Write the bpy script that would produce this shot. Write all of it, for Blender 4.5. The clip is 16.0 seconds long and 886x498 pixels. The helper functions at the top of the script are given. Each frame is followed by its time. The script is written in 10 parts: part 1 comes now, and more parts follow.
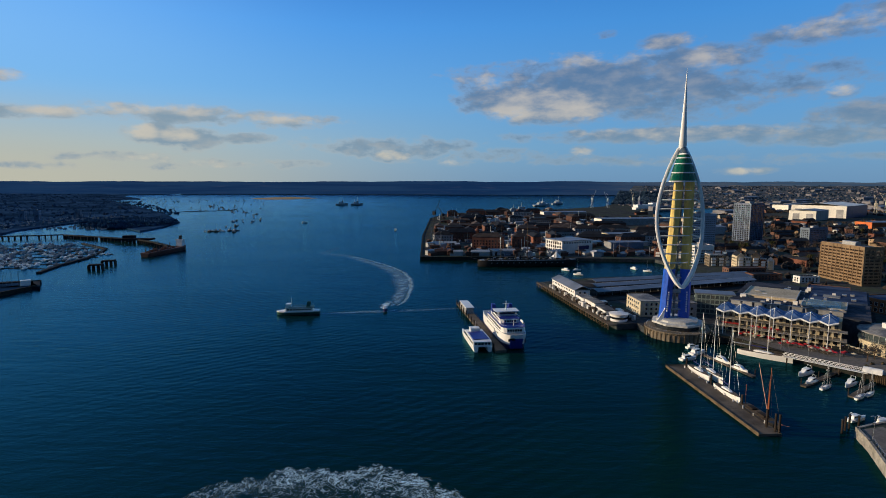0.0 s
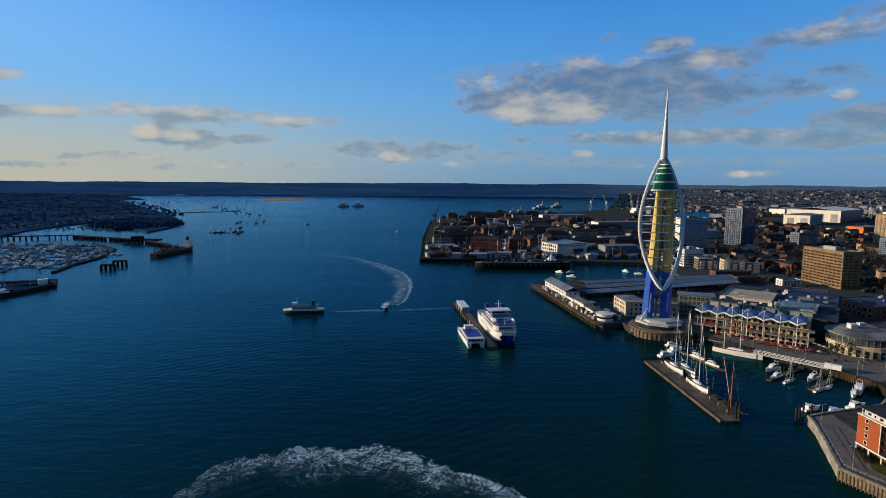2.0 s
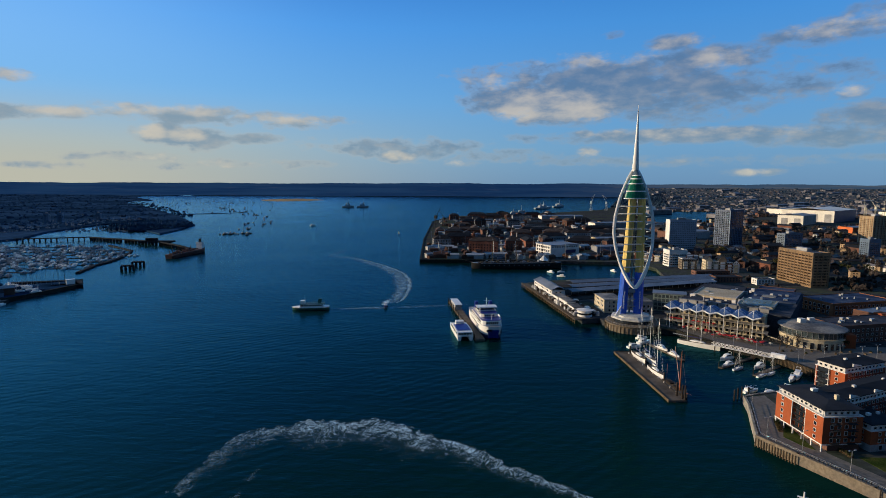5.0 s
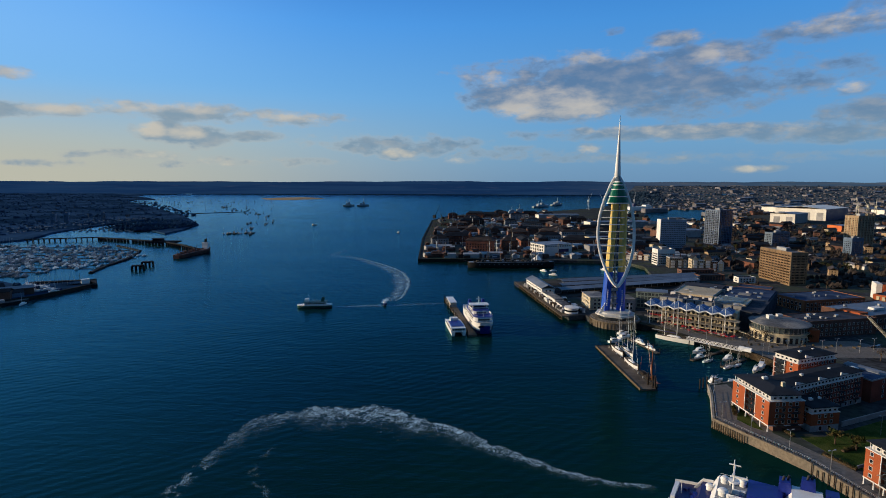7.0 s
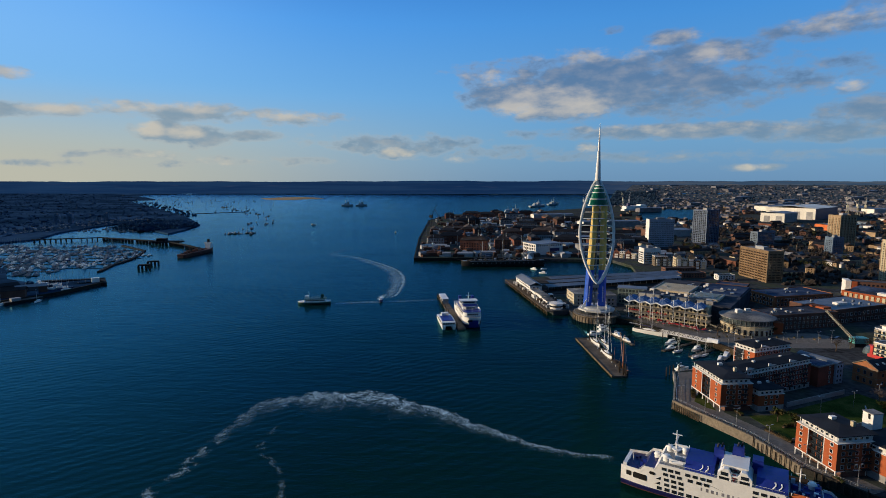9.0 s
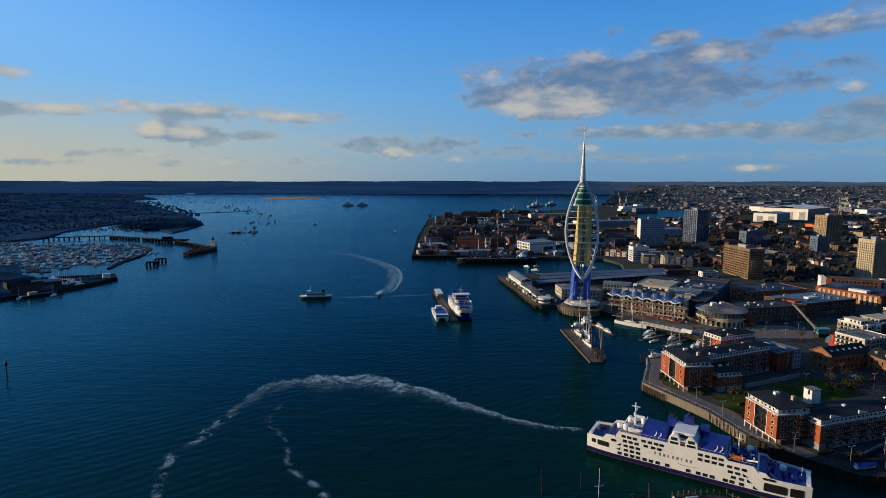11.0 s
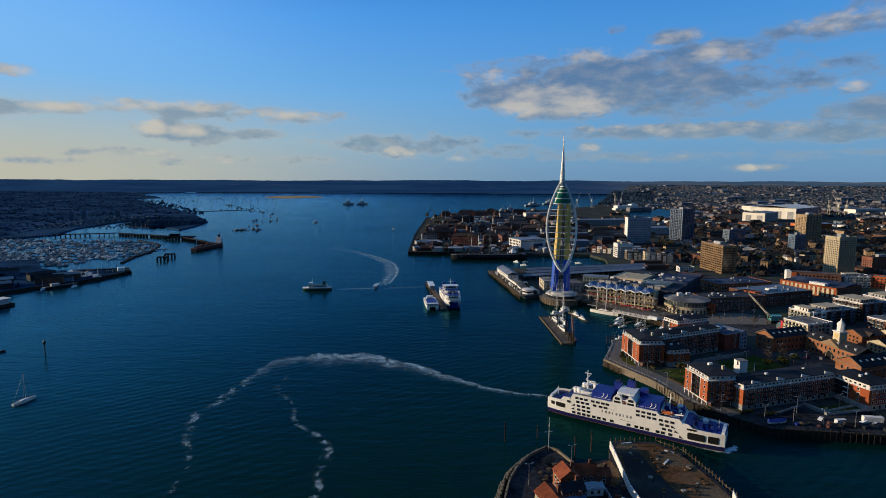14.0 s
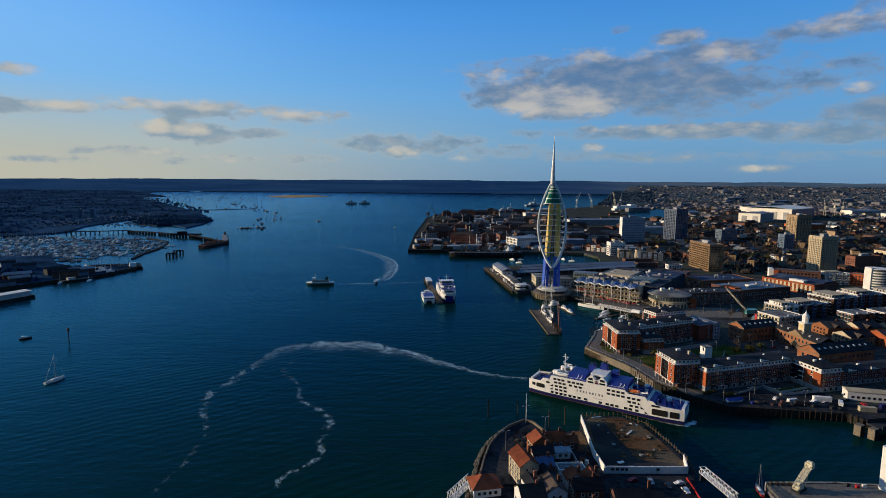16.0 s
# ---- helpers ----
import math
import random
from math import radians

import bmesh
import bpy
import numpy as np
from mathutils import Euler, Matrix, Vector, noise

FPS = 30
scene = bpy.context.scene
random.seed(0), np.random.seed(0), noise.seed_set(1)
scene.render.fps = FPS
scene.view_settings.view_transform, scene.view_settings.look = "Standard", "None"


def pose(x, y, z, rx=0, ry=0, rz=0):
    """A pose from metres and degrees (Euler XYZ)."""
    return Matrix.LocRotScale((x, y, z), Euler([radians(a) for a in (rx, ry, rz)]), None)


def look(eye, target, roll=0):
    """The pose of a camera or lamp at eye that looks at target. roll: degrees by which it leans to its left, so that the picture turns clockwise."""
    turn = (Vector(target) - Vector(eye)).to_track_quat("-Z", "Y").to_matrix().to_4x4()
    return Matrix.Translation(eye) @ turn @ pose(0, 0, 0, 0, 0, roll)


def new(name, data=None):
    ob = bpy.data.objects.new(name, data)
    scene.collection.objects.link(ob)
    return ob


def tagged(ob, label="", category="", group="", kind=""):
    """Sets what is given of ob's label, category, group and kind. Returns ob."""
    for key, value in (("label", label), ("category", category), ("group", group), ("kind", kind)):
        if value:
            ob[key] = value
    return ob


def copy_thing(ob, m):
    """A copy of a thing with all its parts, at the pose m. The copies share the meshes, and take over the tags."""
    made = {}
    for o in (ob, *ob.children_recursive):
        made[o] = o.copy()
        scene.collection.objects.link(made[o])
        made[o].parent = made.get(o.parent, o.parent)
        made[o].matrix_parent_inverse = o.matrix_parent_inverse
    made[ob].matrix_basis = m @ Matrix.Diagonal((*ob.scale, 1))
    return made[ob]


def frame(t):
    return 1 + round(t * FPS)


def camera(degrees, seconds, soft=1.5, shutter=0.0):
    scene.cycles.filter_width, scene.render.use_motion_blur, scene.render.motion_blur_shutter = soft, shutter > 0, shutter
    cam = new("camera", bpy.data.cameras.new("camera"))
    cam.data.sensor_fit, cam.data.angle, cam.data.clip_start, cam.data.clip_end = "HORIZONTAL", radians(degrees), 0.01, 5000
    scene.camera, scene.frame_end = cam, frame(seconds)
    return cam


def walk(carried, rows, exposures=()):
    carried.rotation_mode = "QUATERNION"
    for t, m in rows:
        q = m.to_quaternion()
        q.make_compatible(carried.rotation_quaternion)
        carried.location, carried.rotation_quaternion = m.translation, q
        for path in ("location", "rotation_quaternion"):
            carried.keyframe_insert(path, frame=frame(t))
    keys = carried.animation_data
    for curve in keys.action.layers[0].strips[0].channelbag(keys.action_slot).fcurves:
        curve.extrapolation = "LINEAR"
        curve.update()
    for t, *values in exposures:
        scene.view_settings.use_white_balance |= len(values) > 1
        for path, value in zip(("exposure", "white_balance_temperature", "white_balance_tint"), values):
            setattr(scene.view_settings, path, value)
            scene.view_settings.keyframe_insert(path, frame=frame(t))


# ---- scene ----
cam = camera(77.7, 16.0, soft=0.92)
PATH = [
    (0, (-1.409, -0.058, 99.559), (-1.452, 1.927, 99.319), 0.1),
    (0.5, (-0.502, -6.015, 100.778), (-0.546, -4.03, 100.54), 0.2),
    (1, (0.326, -11.835, 101.693), (0.283, -9.849, 101.456), 0.2),
    (1.5, (1.348, -18.052, 102.608), (1.302, -16.067, 102.371), 0.3),
    (2, (2.04, -24.524, 103.654), (1.993, -22.538, 103.419), 0.4),
    (2.5, (3.233, -31.865, 104.952), (3.184, -29.879, 104.718), 0.4),
    (3, (4.231, -37.81, 106.077), (4.181, -35.824, 105.842), 0.4),
    (3.5, (5.664, -44.774, 107.158), (5.611, -42.788, 106.923), 0.4),
    (4, (7.868, -51.13, 108.214), (7.809, -49.145, 107.98), 0.4),
    (6.5, (15.708, -87.344, 117.078), (15.64, -85.361, 116.831), 0.1),
    (7, (16.924, -94.15, 118.525), (16.858, -92.166, 118.277), 0.1),
    (7.5, (18.667, -101.618, 119.958), (18.6, -99.635, 119.708), 0.1),
    (8, (20.379, -108.574, 121.116), (20.312, -106.591, 120.866), 0.1),
    (8.5, (22.815, -116.461, 121.805), (22.748, -114.478, 121.555), 0.0),
    (9, (24.423, -123.421, 122.499), (24.36, -121.437, 122.248), 0.0),
    (11.5, (33.64, -160.549, 123.667), (33.574, -158.566, 123.416), 0.1),
    (12, (35.696, -167.942, 123.92), (35.631, -165.959, 123.668), 0.1),
    (12.5, (37.338, -175.035, 123.882), (37.272, -173.052, 123.63), 0.1),
    (13, (39.555, -182.549, 123.83), (39.489, -180.566, 123.578), 0.1),
    (13.5, (41.052, -190.175, 124.387), (40.985, -188.192, 124.133), 0.1),
    (14, (42.631, -198.205, 124.915), (42.563, -196.222, 124.661), 0.2),
    (14.5, (44.328, -205.958, 125.227), (44.259, -203.976, 124.973), 0.2),
    (15, (46.654, -213.529, 125.562), (46.58, -211.547, 125.306), 0.2),
    (15.5, (48.356, -220.594, 125.773), (48.281, -218.612, 125.518), 0.3),
    (16, (50.336, -228.345, 125.827), (50.258, -226.362, 125.572), 0.4),
]
walk(cam, [(t, look(eye, target, roll)) for t, eye, target, roll in PATH])

# ---- light and sky ----
SUN_AZ, SUN_EL = radians(-86), radians(11.5)      # clockwise from +y, and above the horizon
TO_SUN = Vector((math.sin(SUN_AZ) * math.cos(SUN_EL), math.cos(SUN_AZ) * math.cos(SUN_EL), math.sin(SUN_EL)))
scene.view_settings.exposure = -0.06


def node_math(nt, op, a, b=None, clamp=False):
    n = nt.nodes.new("ShaderNodeMath")
    n.operation, n.use_clamp = op, clamp
    if op == "SMOOTH_MAX":
        n.inputs[2].default_value = .35
    for i, v in enumerate((a, b)):
        if v is None:
            continue
        if isinstance(v, (int, float)):
            n.inputs[i].default_value = v
        else:
            nt.links.new(v, n.inputs[i])
    return n.outputs[0]


def smooth(nt, value, lo, hi, to0=0.0, to1=1.0):
    n = nt.nodes.new("ShaderNodeMapRange")
    n.interpolation_type = "SMOOTHSTEP"
    nt.links.new(value, n.inputs[0])
    for i, v in enumerate((lo, hi, to0, to1)):
        n.inputs[i + 1].default_value = v
    return n.outputs[0]


def mix_rgb(nt, fac, a, b, mode="MIX"):
    n = nt.nodes.new("ShaderNodeMix")
    n.data_type, n.blend_type = "RGBA", mode
    for sock, v in ((n.inputs["Factor"], fac), (n.inputs[6], a), (n.inputs[7], b)):
        if isinstance(v, (int, float)):
            sock.default_value = v
        elif isinstance(v, tuple):
            sock.default_value = (*v[:3], 1)
        else:
            nt.links.new(v, sock)
    return n.outputs[2]


# Clouds: azimuth and elevation of each bank in degrees, half width, half height, weight
CLOUDS = [
    (13.0, 9.0, 12.5, 3.2, 1.4), (5.0, 8.7, 5.4, 2.4, 1.0), (3.0, 10.3, 4.4, 1.1, .7), (21.0, 8.6, 9.0, 3.0, 1.15), (9.5, 6.9, 6.5, 1.4, 1.1), (23.3, 10.9, 5.0, 1.5, 1.0), (20.4, 12.9, 2.8, .7, .7), (14.3, 13.9, 1.3, .4, .6), (30.5, 8.6, 5.0, 1.8, .45),
    (33.0, 12.4, 5.5, 1.2, .9), (38.0, 13.0, 5.0, 1.6, .8), (34.0, 7.5, 1.4, .8, .9), (36.2, 5.7, 4.8, 1.4, 1.2), (21.0, 4.5, 16.0, .8, .9), (34.0, 4.0, 9.0, .9, .9), (20.0, 2.2, 17.0, .5, .45),
    (3.0, 2.7, 10.0, .8, .5), (-.7, 2.0, 1.3, .4, .7), (12.6, 3.2, 1.5, .5, .7), (27.0, 1.1, 2.4, .35, .6),
    (-6.5, 3.6, 9.5, 1.1, .72), (-6.5, 2.7, 2.2, .7, .8), (-2.0, 2.9, 3.4, .6, .5),
    (-26.0, 6.2, 9.0, .9, .85), (-31.5, 6.4, 2.6, .7, .7), (-17.5, 6.0, 6.5, .8, .75), (-36.3, 5.8, 3.6, .6, .9), (-39.7, 5.6, 2.6, .8, 1.0), (-28.6, 4.4, 2.6, 1.1, 1.1), (-26.0, 3.9, 3.6, 1.2, 1.1), (-21.0, 4.2, 3.0, .6, .7),
    (-31.5, 2.2, 6.0, .5, .5), (-35.0, 1.4, 6.5, .4, .45), (-21.0, 1.8, 7.0, .5, .5), (-39.4, 8.5, 1.8, .5, .6),
    (-75, 9, 20, 3, .6), (70, 8, 18, 4, .8), (120, 10, 25, 4, .7), (180, 12, 25, 4, .7), (-130, 10, 20, 4, .6),
]
# Where the low sun catches the cloud
SUNLIT = [
    (6.0, 7.0, 3.4, 1.1, 1.0), (11.8, 7.3, 3.4, 1.2, .9), (8.5, 7.9, 6.0, 1.8, .55), (3.0, 10.2, 4.0, 1.0, .5), (13.0, 12.0, 7.0, .8, .45), (24.0, 11.2, 3.0, 1.0, .55), (34.0, 7.8, 1.4, .7, 1.0), (33.0, 12.8, 5.0, .8, .5),
    (20.4, 13.0, 2.4, .6, .5), (-29.6, 4.5, 1.8, .9, 1.1), (-26.6, 4.4, 2.0, .8, .9), (-31.0, 2.2, 6.0, .6, .5), (-22.0, 1.8, 7.0, .6, .5), (-27.0, 6.7, 5.5, .7, .9), (-31.8, 6.4, 2.4, .8, .9), (-36.0, 5.9, 3.2, .7, .95), (-6.5, 2.7, 2.0, .6, 1.0), (-.7, 2.0, 1.2, .5, .9), (12.6, 3.2, 1.4, .6, .7),
    (27.0, 1.1, 1.8, .4, .7), (-17.0, 6.2, 6.0, .7, .75), (-39.4, 8.5, 2.0, .6, .9), (20.0, 4.9, 12.0, .5, .25),
]
world = bpy.data.worlds.new("sky")
scene.world = world
world.use_nodes = True
wt = world.node_tree
wt.nodes.clear()
sky = wt.nodes.new("ShaderNodeTexSky")
sky.sky_type, sky.sun_disc = "NISHITA", False
sky.sun_elevation, sky.sun_rotation = SUN_EL, SUN_AZ % (2 * math.pi)
sky.altitude, sky.air_density, sky.dust_density, sky.ozone_density = 50, 1.0, 0.6, 2.5
place = wt.nodes.new("ShaderNodeTexCoord")
sep = wt.nodes.new("ShaderNodeSeparateXYZ")
wt.links.new(place.outputs["Generated"], sep.inputs[0])
az = node_math(wt, "MULTIPLY", node_math(wt, "ARCTAN2", sep.outputs[0], sep.outputs[1]), 180 / math.pi)
el = node_math(wt, "MULTIPLY", node_math(wt, "ARCSINE", sep.outputs[2]), 180 / math.pi)


def sky_noise(kx, ky, shift, detail, rough, dist=0.0):
    c = wt.nodes.new("ShaderNodeCombineXYZ")
    wt.links.new(node_math(wt, "ADD", node_math(wt, "MULTIPLY", az, kx), shift[0]), c.inputs[0])
    wt.links.new(node_math(wt, "ADD", node_math(wt, "MULTIPLY", el, ky), shift[1]), c.inputs[1])
    n = wt.nodes.new("ShaderNodeTexNoise")
    n.inputs["Scale"].default_value, n.inputs["Detail"].default_value = 1.0, detail
    n.inputs["Roughness"].default_value, n.inputs["Distortion"].default_value = rough, dist
    wt.links.new(c.outputs[0], n.inputs["Vector"])
    return n.outputs[0]


def bank_field(banks):
    """How far a direction lies inside a list of soft ellipses."""
    total = None
    for a, e, w, h, k in banks:
        dx = node_math(wt, "MULTIPLY", node_math(wt, "SUBTRACT", az, a), 1 / w)
        dy = node_math(wt, "MULTIPLY", node_math(wt, "SUBTRACT", el, e), 1 / h)
        r2 = node_math(wt, "ADD", node_math(wt, "MULTIPLY", dx, dx), node_math(wt, "MULTIPLY", dy, dy))
        m = node_math(wt, "MULTIPLY", node_math(wt, "SUBTRACT", 1.0, r2), k)
        total = m if total is None else node_math(wt, "SMOOTH_MAX", total, m)
    return node_math(wt, "MAXIMUM", total, -1.0)


lumps = node_math(wt, "SUBTRACT", sky_noise(.17, .40, (3.1, 7.7), 5, .48, .35), .5)
curls = node_math(wt, "SUBTRACT", sky_noise(.55, 1.15, (11.0, 2.0), 9, .53, .12), .5)
tufts = node_math(wt, "SUBTRACT", sky_noise(1.6, 2.6, (4.0, 6.0), 6, .6), .5)
puff = node_math(wt, "ADD", node_math(wt, "ADD", node_math(wt, "MULTIPLY", lumps, 2.4), node_math(wt, "MULTIPLY", curls, 1.9)), node_math(wt, "MULTIPLY", tufts, .7))
sky_curl = node_math(wt, "SUBTRACT", sky_noise(.42, 1.0, (2.0, 15.0), 8, .52, .15), .5)
density = node_math(wt, "ADD", bank_field(CLOUDS), puff)
cover = smooth(wt, density, -.25, .95)
thick = smooth(wt, density, .3, 1.4)
billow = node_math(wt, "ADD", node_math(wt, "MULTIPLY", sky_curl, 2.4), node_math(wt, "MULTIPLY", tufts, .5))
edge_light = smooth(wt, node_math(wt, "ADD", bank_field(SUNLIT), billow), -.35, 1.15)
thin_light = node_math(wt, "MULTIPLY", smooth(wt, density, .05, .85, .55, 0.0), smooth(wt, az, -10.0, 20.0, 1.0, .5))
edge_light = node_math(wt, "MAXIMUM", edge_light, thin_light)
edge_light = node_math(wt, "MAXIMUM", edge_light, smooth(wt, billow, -.4, .7, 0.0, .38))
near_horizon = smooth(wt, el, 0.0, 11.0)
lit = mix_rgb(wt, near_horizon, (6.6, 6.1, 4.9), (5.4, 5.1, 4.8))
shade = mix_rgb(wt, smooth(wt, az, -20.0, 0.0), (2.3, 3.3, 4.2), mix_rgb(wt, near_horizon, (2.0, 3.2, 4.3), (1.05, 2.0, 3.6)))
body = mix_rgb(wt, node_math(wt, "MULTIPLY", edge_light, smooth(wt, thick, 0.0, 1.0, 1.0, .85)), shade, lit)
ramp = wt.nodes.new("ShaderNodeValToRGB")
wt.links.new(node_math(wt, "DIVIDE", el, 50.0, True), ramp.inputs[0])
stops = [(0.0, (.225, .375, .51)), (.07, (.235, .465, .68)), (.16, (.17, .46, .85)), (.30, (.085, .37, .92)), (.42, (.030, .21, .72)), (.60, (.020, .09, .30)), (.78, (.04, .11, .29)), (1.0, (.085, .17, .36))]
ramp.color_ramp.elements[0].position, ramp.color_ramp.elements[0].color = stops[0][0], (*stops[0][1], 1)
ramp.color_ramp.elements[1].position, ramp.color_ramp.elements[1].color = stops[-1][0], (*stops[-1][1], 1)
for at, c in stops[1:-1]:
    ramp.color_ramp.elements.new(at).color = (*c, 1)
clear = mix_rgb(wt, 1.0, ramp.outputs[0], (10.6, 10.8, 10.8), "MULTIPLY")
air = mix_rgb(wt, .82, sky.outputs[0], clear)
glow = node_math(wt, "MULTIPLY", smooth(wt, el, 0.0, 9.5, 1.0, 0.0), node_math(wt, "MULTIPLY", smooth(wt, az, -46.0, 12.0, 1.0, .0), smooth(wt, az, -135.0, -95.0)))
haze = mix_rgb(wt, glow, air, (5.2, 5.15, 4.2))
pale = node_math(wt, "MULTIPLY", smooth(wt, az, -50.0, -8.0, .34, 0.0), node_math(wt, "MULTIPLY", smooth(wt, az, -135.0, -95.0), smooth(wt, el, 5.0, 13.0)))
haze = mix_rgb(wt, pale, haze, (3.4, 6.6, 10.6))
away = node_math(wt, "MULTIPLY", smooth(wt, az, -34.0, 26.0), .40)
final = mix_rgb(wt, node_math(wt, "MULTIPLY", cover, .93), mix_rgb(wt, away, haze, (.25, 1.9, 5.0)), body)
# The unseen southern sky is dimmed and blued to darken south facing walls
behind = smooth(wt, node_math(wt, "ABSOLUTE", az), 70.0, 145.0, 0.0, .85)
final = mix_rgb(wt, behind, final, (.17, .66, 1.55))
bg = wt.nodes.new("ShaderNodeBackground")
bg.inputs[1].default_value = 0.10
wt.links.new(final, bg.inputs[0])
wo = wt.nodes.new("ShaderNodeOutputWorld")
wt.links.new(bg.outputs[0], wo.inputs[0])

sun = new("sun", bpy.data.lights.new("sun", "SUN"))
sun.data.energy, sun.data.angle, sun.data.color = 5.0, radians(0.53), (1.0, 0.785, 0.53)
sun.matrix_world = look(TO_SUN * 900, (0, 0, 0))

# ---- materials ----
def mat(name, col, rough=.75, metal=0.0, var=.25, big=.08, fine=1.6, bump=0.0, col2=None, mix=(.42, .62), each=0.0, spec=.4, bump_dist=.05):
    """A surface with stains at one scale and grain at another; col2 lies in patches; each varies it from thing to thing."""
    m = bpy.data.materials.new(name)
    m.use_nodes = True
    nt = m.node_tree
    b = nt.nodes["Principled BSDF"]
    if rough >= .8 and spec == .4:
        spec = .06 if rough < .89 else 0.0
    b.inputs["Metallic"].default_value, b.inputs["Specular IOR Level"].default_value = metal, spec
    g = nt.nodes.new("ShaderNodeNewGeometry")
    outs = []
    for s, d in ((big, 4), (fine, 5)):
        n = nt.nodes.new("ShaderNodeTexNoise")
        n.inputs["Scale"].default_value, n.inputs["Detail"].default_value = s, d
        nt.links.new(g.outputs["Position"], n.inputs["Vector"])
        outs.append(n.outputs[0])
    base = tuple(col)
    c = base
    if col2:
        c = mix_rgb(nt, smooth(nt, outs[0], *mix), base, tuple(col2))
    k = node_math(nt, "ADD", smooth(nt, outs[0], .3, .7, 1 - var, 1 + var * .6), smooth(nt, outs[1], .3, .7, -var * .6, var * .6))
    if each:
        o = nt.nodes.new("ShaderNodeObjectInfo")
        k = node_math(nt, "MULTIPLY", k, smooth(nt, o.outputs["Random"], 0, 1, 1 - each, 1 + each))
    v = nt.nodes.new("ShaderNodeCombineColor")
    for i in range(3):
        nt.links.new(k, v.inputs[i])
    nt.links.new(mix_rgb(nt, 1.0, c, v.outputs[0], "MULTIPLY"), b.inputs["Base Color"])
    nt.links.new(smooth(nt, outs[1], .25, .75, max(rough - .12, .02), min(rough + .1, 1)), b.inputs["Roughness"])
    if bump:
        bp = nt.nodes.new("ShaderNodeBump")
        bp.inputs["Strength"].default_value, bp.inputs["Distance"].default_value = bump, bump_dist
        nt.links.new(outs[1], bp.inputs["Height"])
        nt.links.new(bp.outputs[0], b.inputs["Normal"])
    return m


def glass(name, col, rough=.08, var=.3):
    m = mat(name, col, rough, 0.0, var, .2, .9, spec=.9, each=.35)
    return m


STEEL_WHITE = mat("white painted steel", (.80, .80, .77), .38, var=.10, big=.05, fine=.6)
CREAM = mat("cream concrete shaft", (.68, .50, .15), .7, var=.15, fine=.5)
BLUE_LEG = mat("bright blue cladding", (.018, .105, .58), .42, var=.14, big=.1, fine=.7)
DECK_GLASS = mat("green tinted glass", (.006, .14, .085), .22, var=.25, fine=.5, spec=.35)
GREY_GLASS = glass("grey glass", (.09, .12, .13), .08)
PANE = glass("dark window glass", (.018, .024, .032), .07)
CONC = mat("weathered concrete", (.30, .28, .24), .85, var=.35, big=.12, fine=1.2, bump=.3)
CONC_DARK = mat("dark wet concrete", (.038, .036, .032), .85, var=.5, big=.2, fine=1.5, col2=(.02, .022, .018))
STONE_PALE = mat("pale stone quay", (.25, .205, .15), .85, var=.35, fine=.9, bump=.3, col2=(.14, .12, .095))
ROCK = mat("dark wet boulders", (.15, .14, .125), .8, var=.5, big=.4, fine=2.0, bump=.4, col2=(.07, .07, .06))
PAVING = mat("grey paving", (.20, .185, .165), .85, var=.3, big=.1, fine=.8, col2=(.14, .125, .11))
ASPHALT = mat("asphalt", (.05, .05, .052), .9, var=.35, big=.06, fine=1.5, col2=(.065, .06, .055))
CITY = mat("town ground", (.072, .077, .084), .95, var=.45, big=.022, fine=.25, col2=(.050, .060, .042))
EARTH = mat("bare earth", (.155, .085, .045), .95, var=.4, big=.06, fine=.9, bump=.4, col2=(.10, .08, .055))
SAND = mat("sand bank", (.40, .27, .15), .95, var=.2, big=.01, fine=.1)
LAWN = mat("lawn", (.045, .075, .018), .95, var=.4, big=.15, fine=2.0, col2=(.06, .07, .02))
# Haze and cloud shade of the west shore are put into this blue.
SCRUB_HAZED = mat("haze blue scrub land", (.015, .046, .096), .95, var=.45, big=.006, fine=.06, col2=(.024, .058, .110))
QUAY_DARK = mat("dark cluttered quay ground", (.030, .036, .046), .9, var=.6, big=.05, fine=.5, col2=(.035, .036, .04))
LEAF = mat("dark foliage", (.040, .055, .018), .9, var=.4, big=.2, fine=2.0, each=.4, col2=(.075, .06, .025))
TWIG = mat("bare winter twigs", (.062, .052, .047), .95, var=.35, big=.2, fine=2.0, each=.3)
BARK = mat("bark", (.09, .065, .045), .95, var=.3, bump=.5)
# Distance haze is put into the blue of these woods.
FARWOOD_HAZED = mat("haze blue far woodland", (.020, .044, .078), .95, var=.35, big=.008, fine=.06, col2=(.038, .064, .092))
# One brick in two painted tones: sunlit orange here, shaded red below.
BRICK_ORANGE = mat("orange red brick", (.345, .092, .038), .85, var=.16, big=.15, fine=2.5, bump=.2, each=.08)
BRICK_SHADED = mat("red brick in its shaded tone", (.22, .064, .042), .88, var=.22, big=.15, fine=2.5, bump=.2, each=.08)
BRICK_OLD = mat("weathered orange brick", (.285, .118, .058), .88, var=.25, big=.12, fine=2.2, bump=.2, each=.1)
FRAME_PALE = mat("off white window frame", (.62, .60, .57), .6, var=.1)
FRAME_GREY = mat("grey window frame", (.16, .15, .145), .6)
BRICK_DARK = mat("brown brick", (.125, .068, .052), .88, var=.25, big=.1, fine=2.0, bump=.2, each=.25)
BRICK_RED = mat("old red brick", (.20, .085, .058), .88, var=.25, big=.1, fine=2.0, bump=.2, each=.2)
BRICK_TAN = mat("tan brick", (.31, .22, .135), .88, var=.2, big=.1, fine=2.0, each=.25)
RENDER_WHITE = mat("white render", (.72, .70, .66), .8, var=.12, big=.1, fine=.9, each=.05)
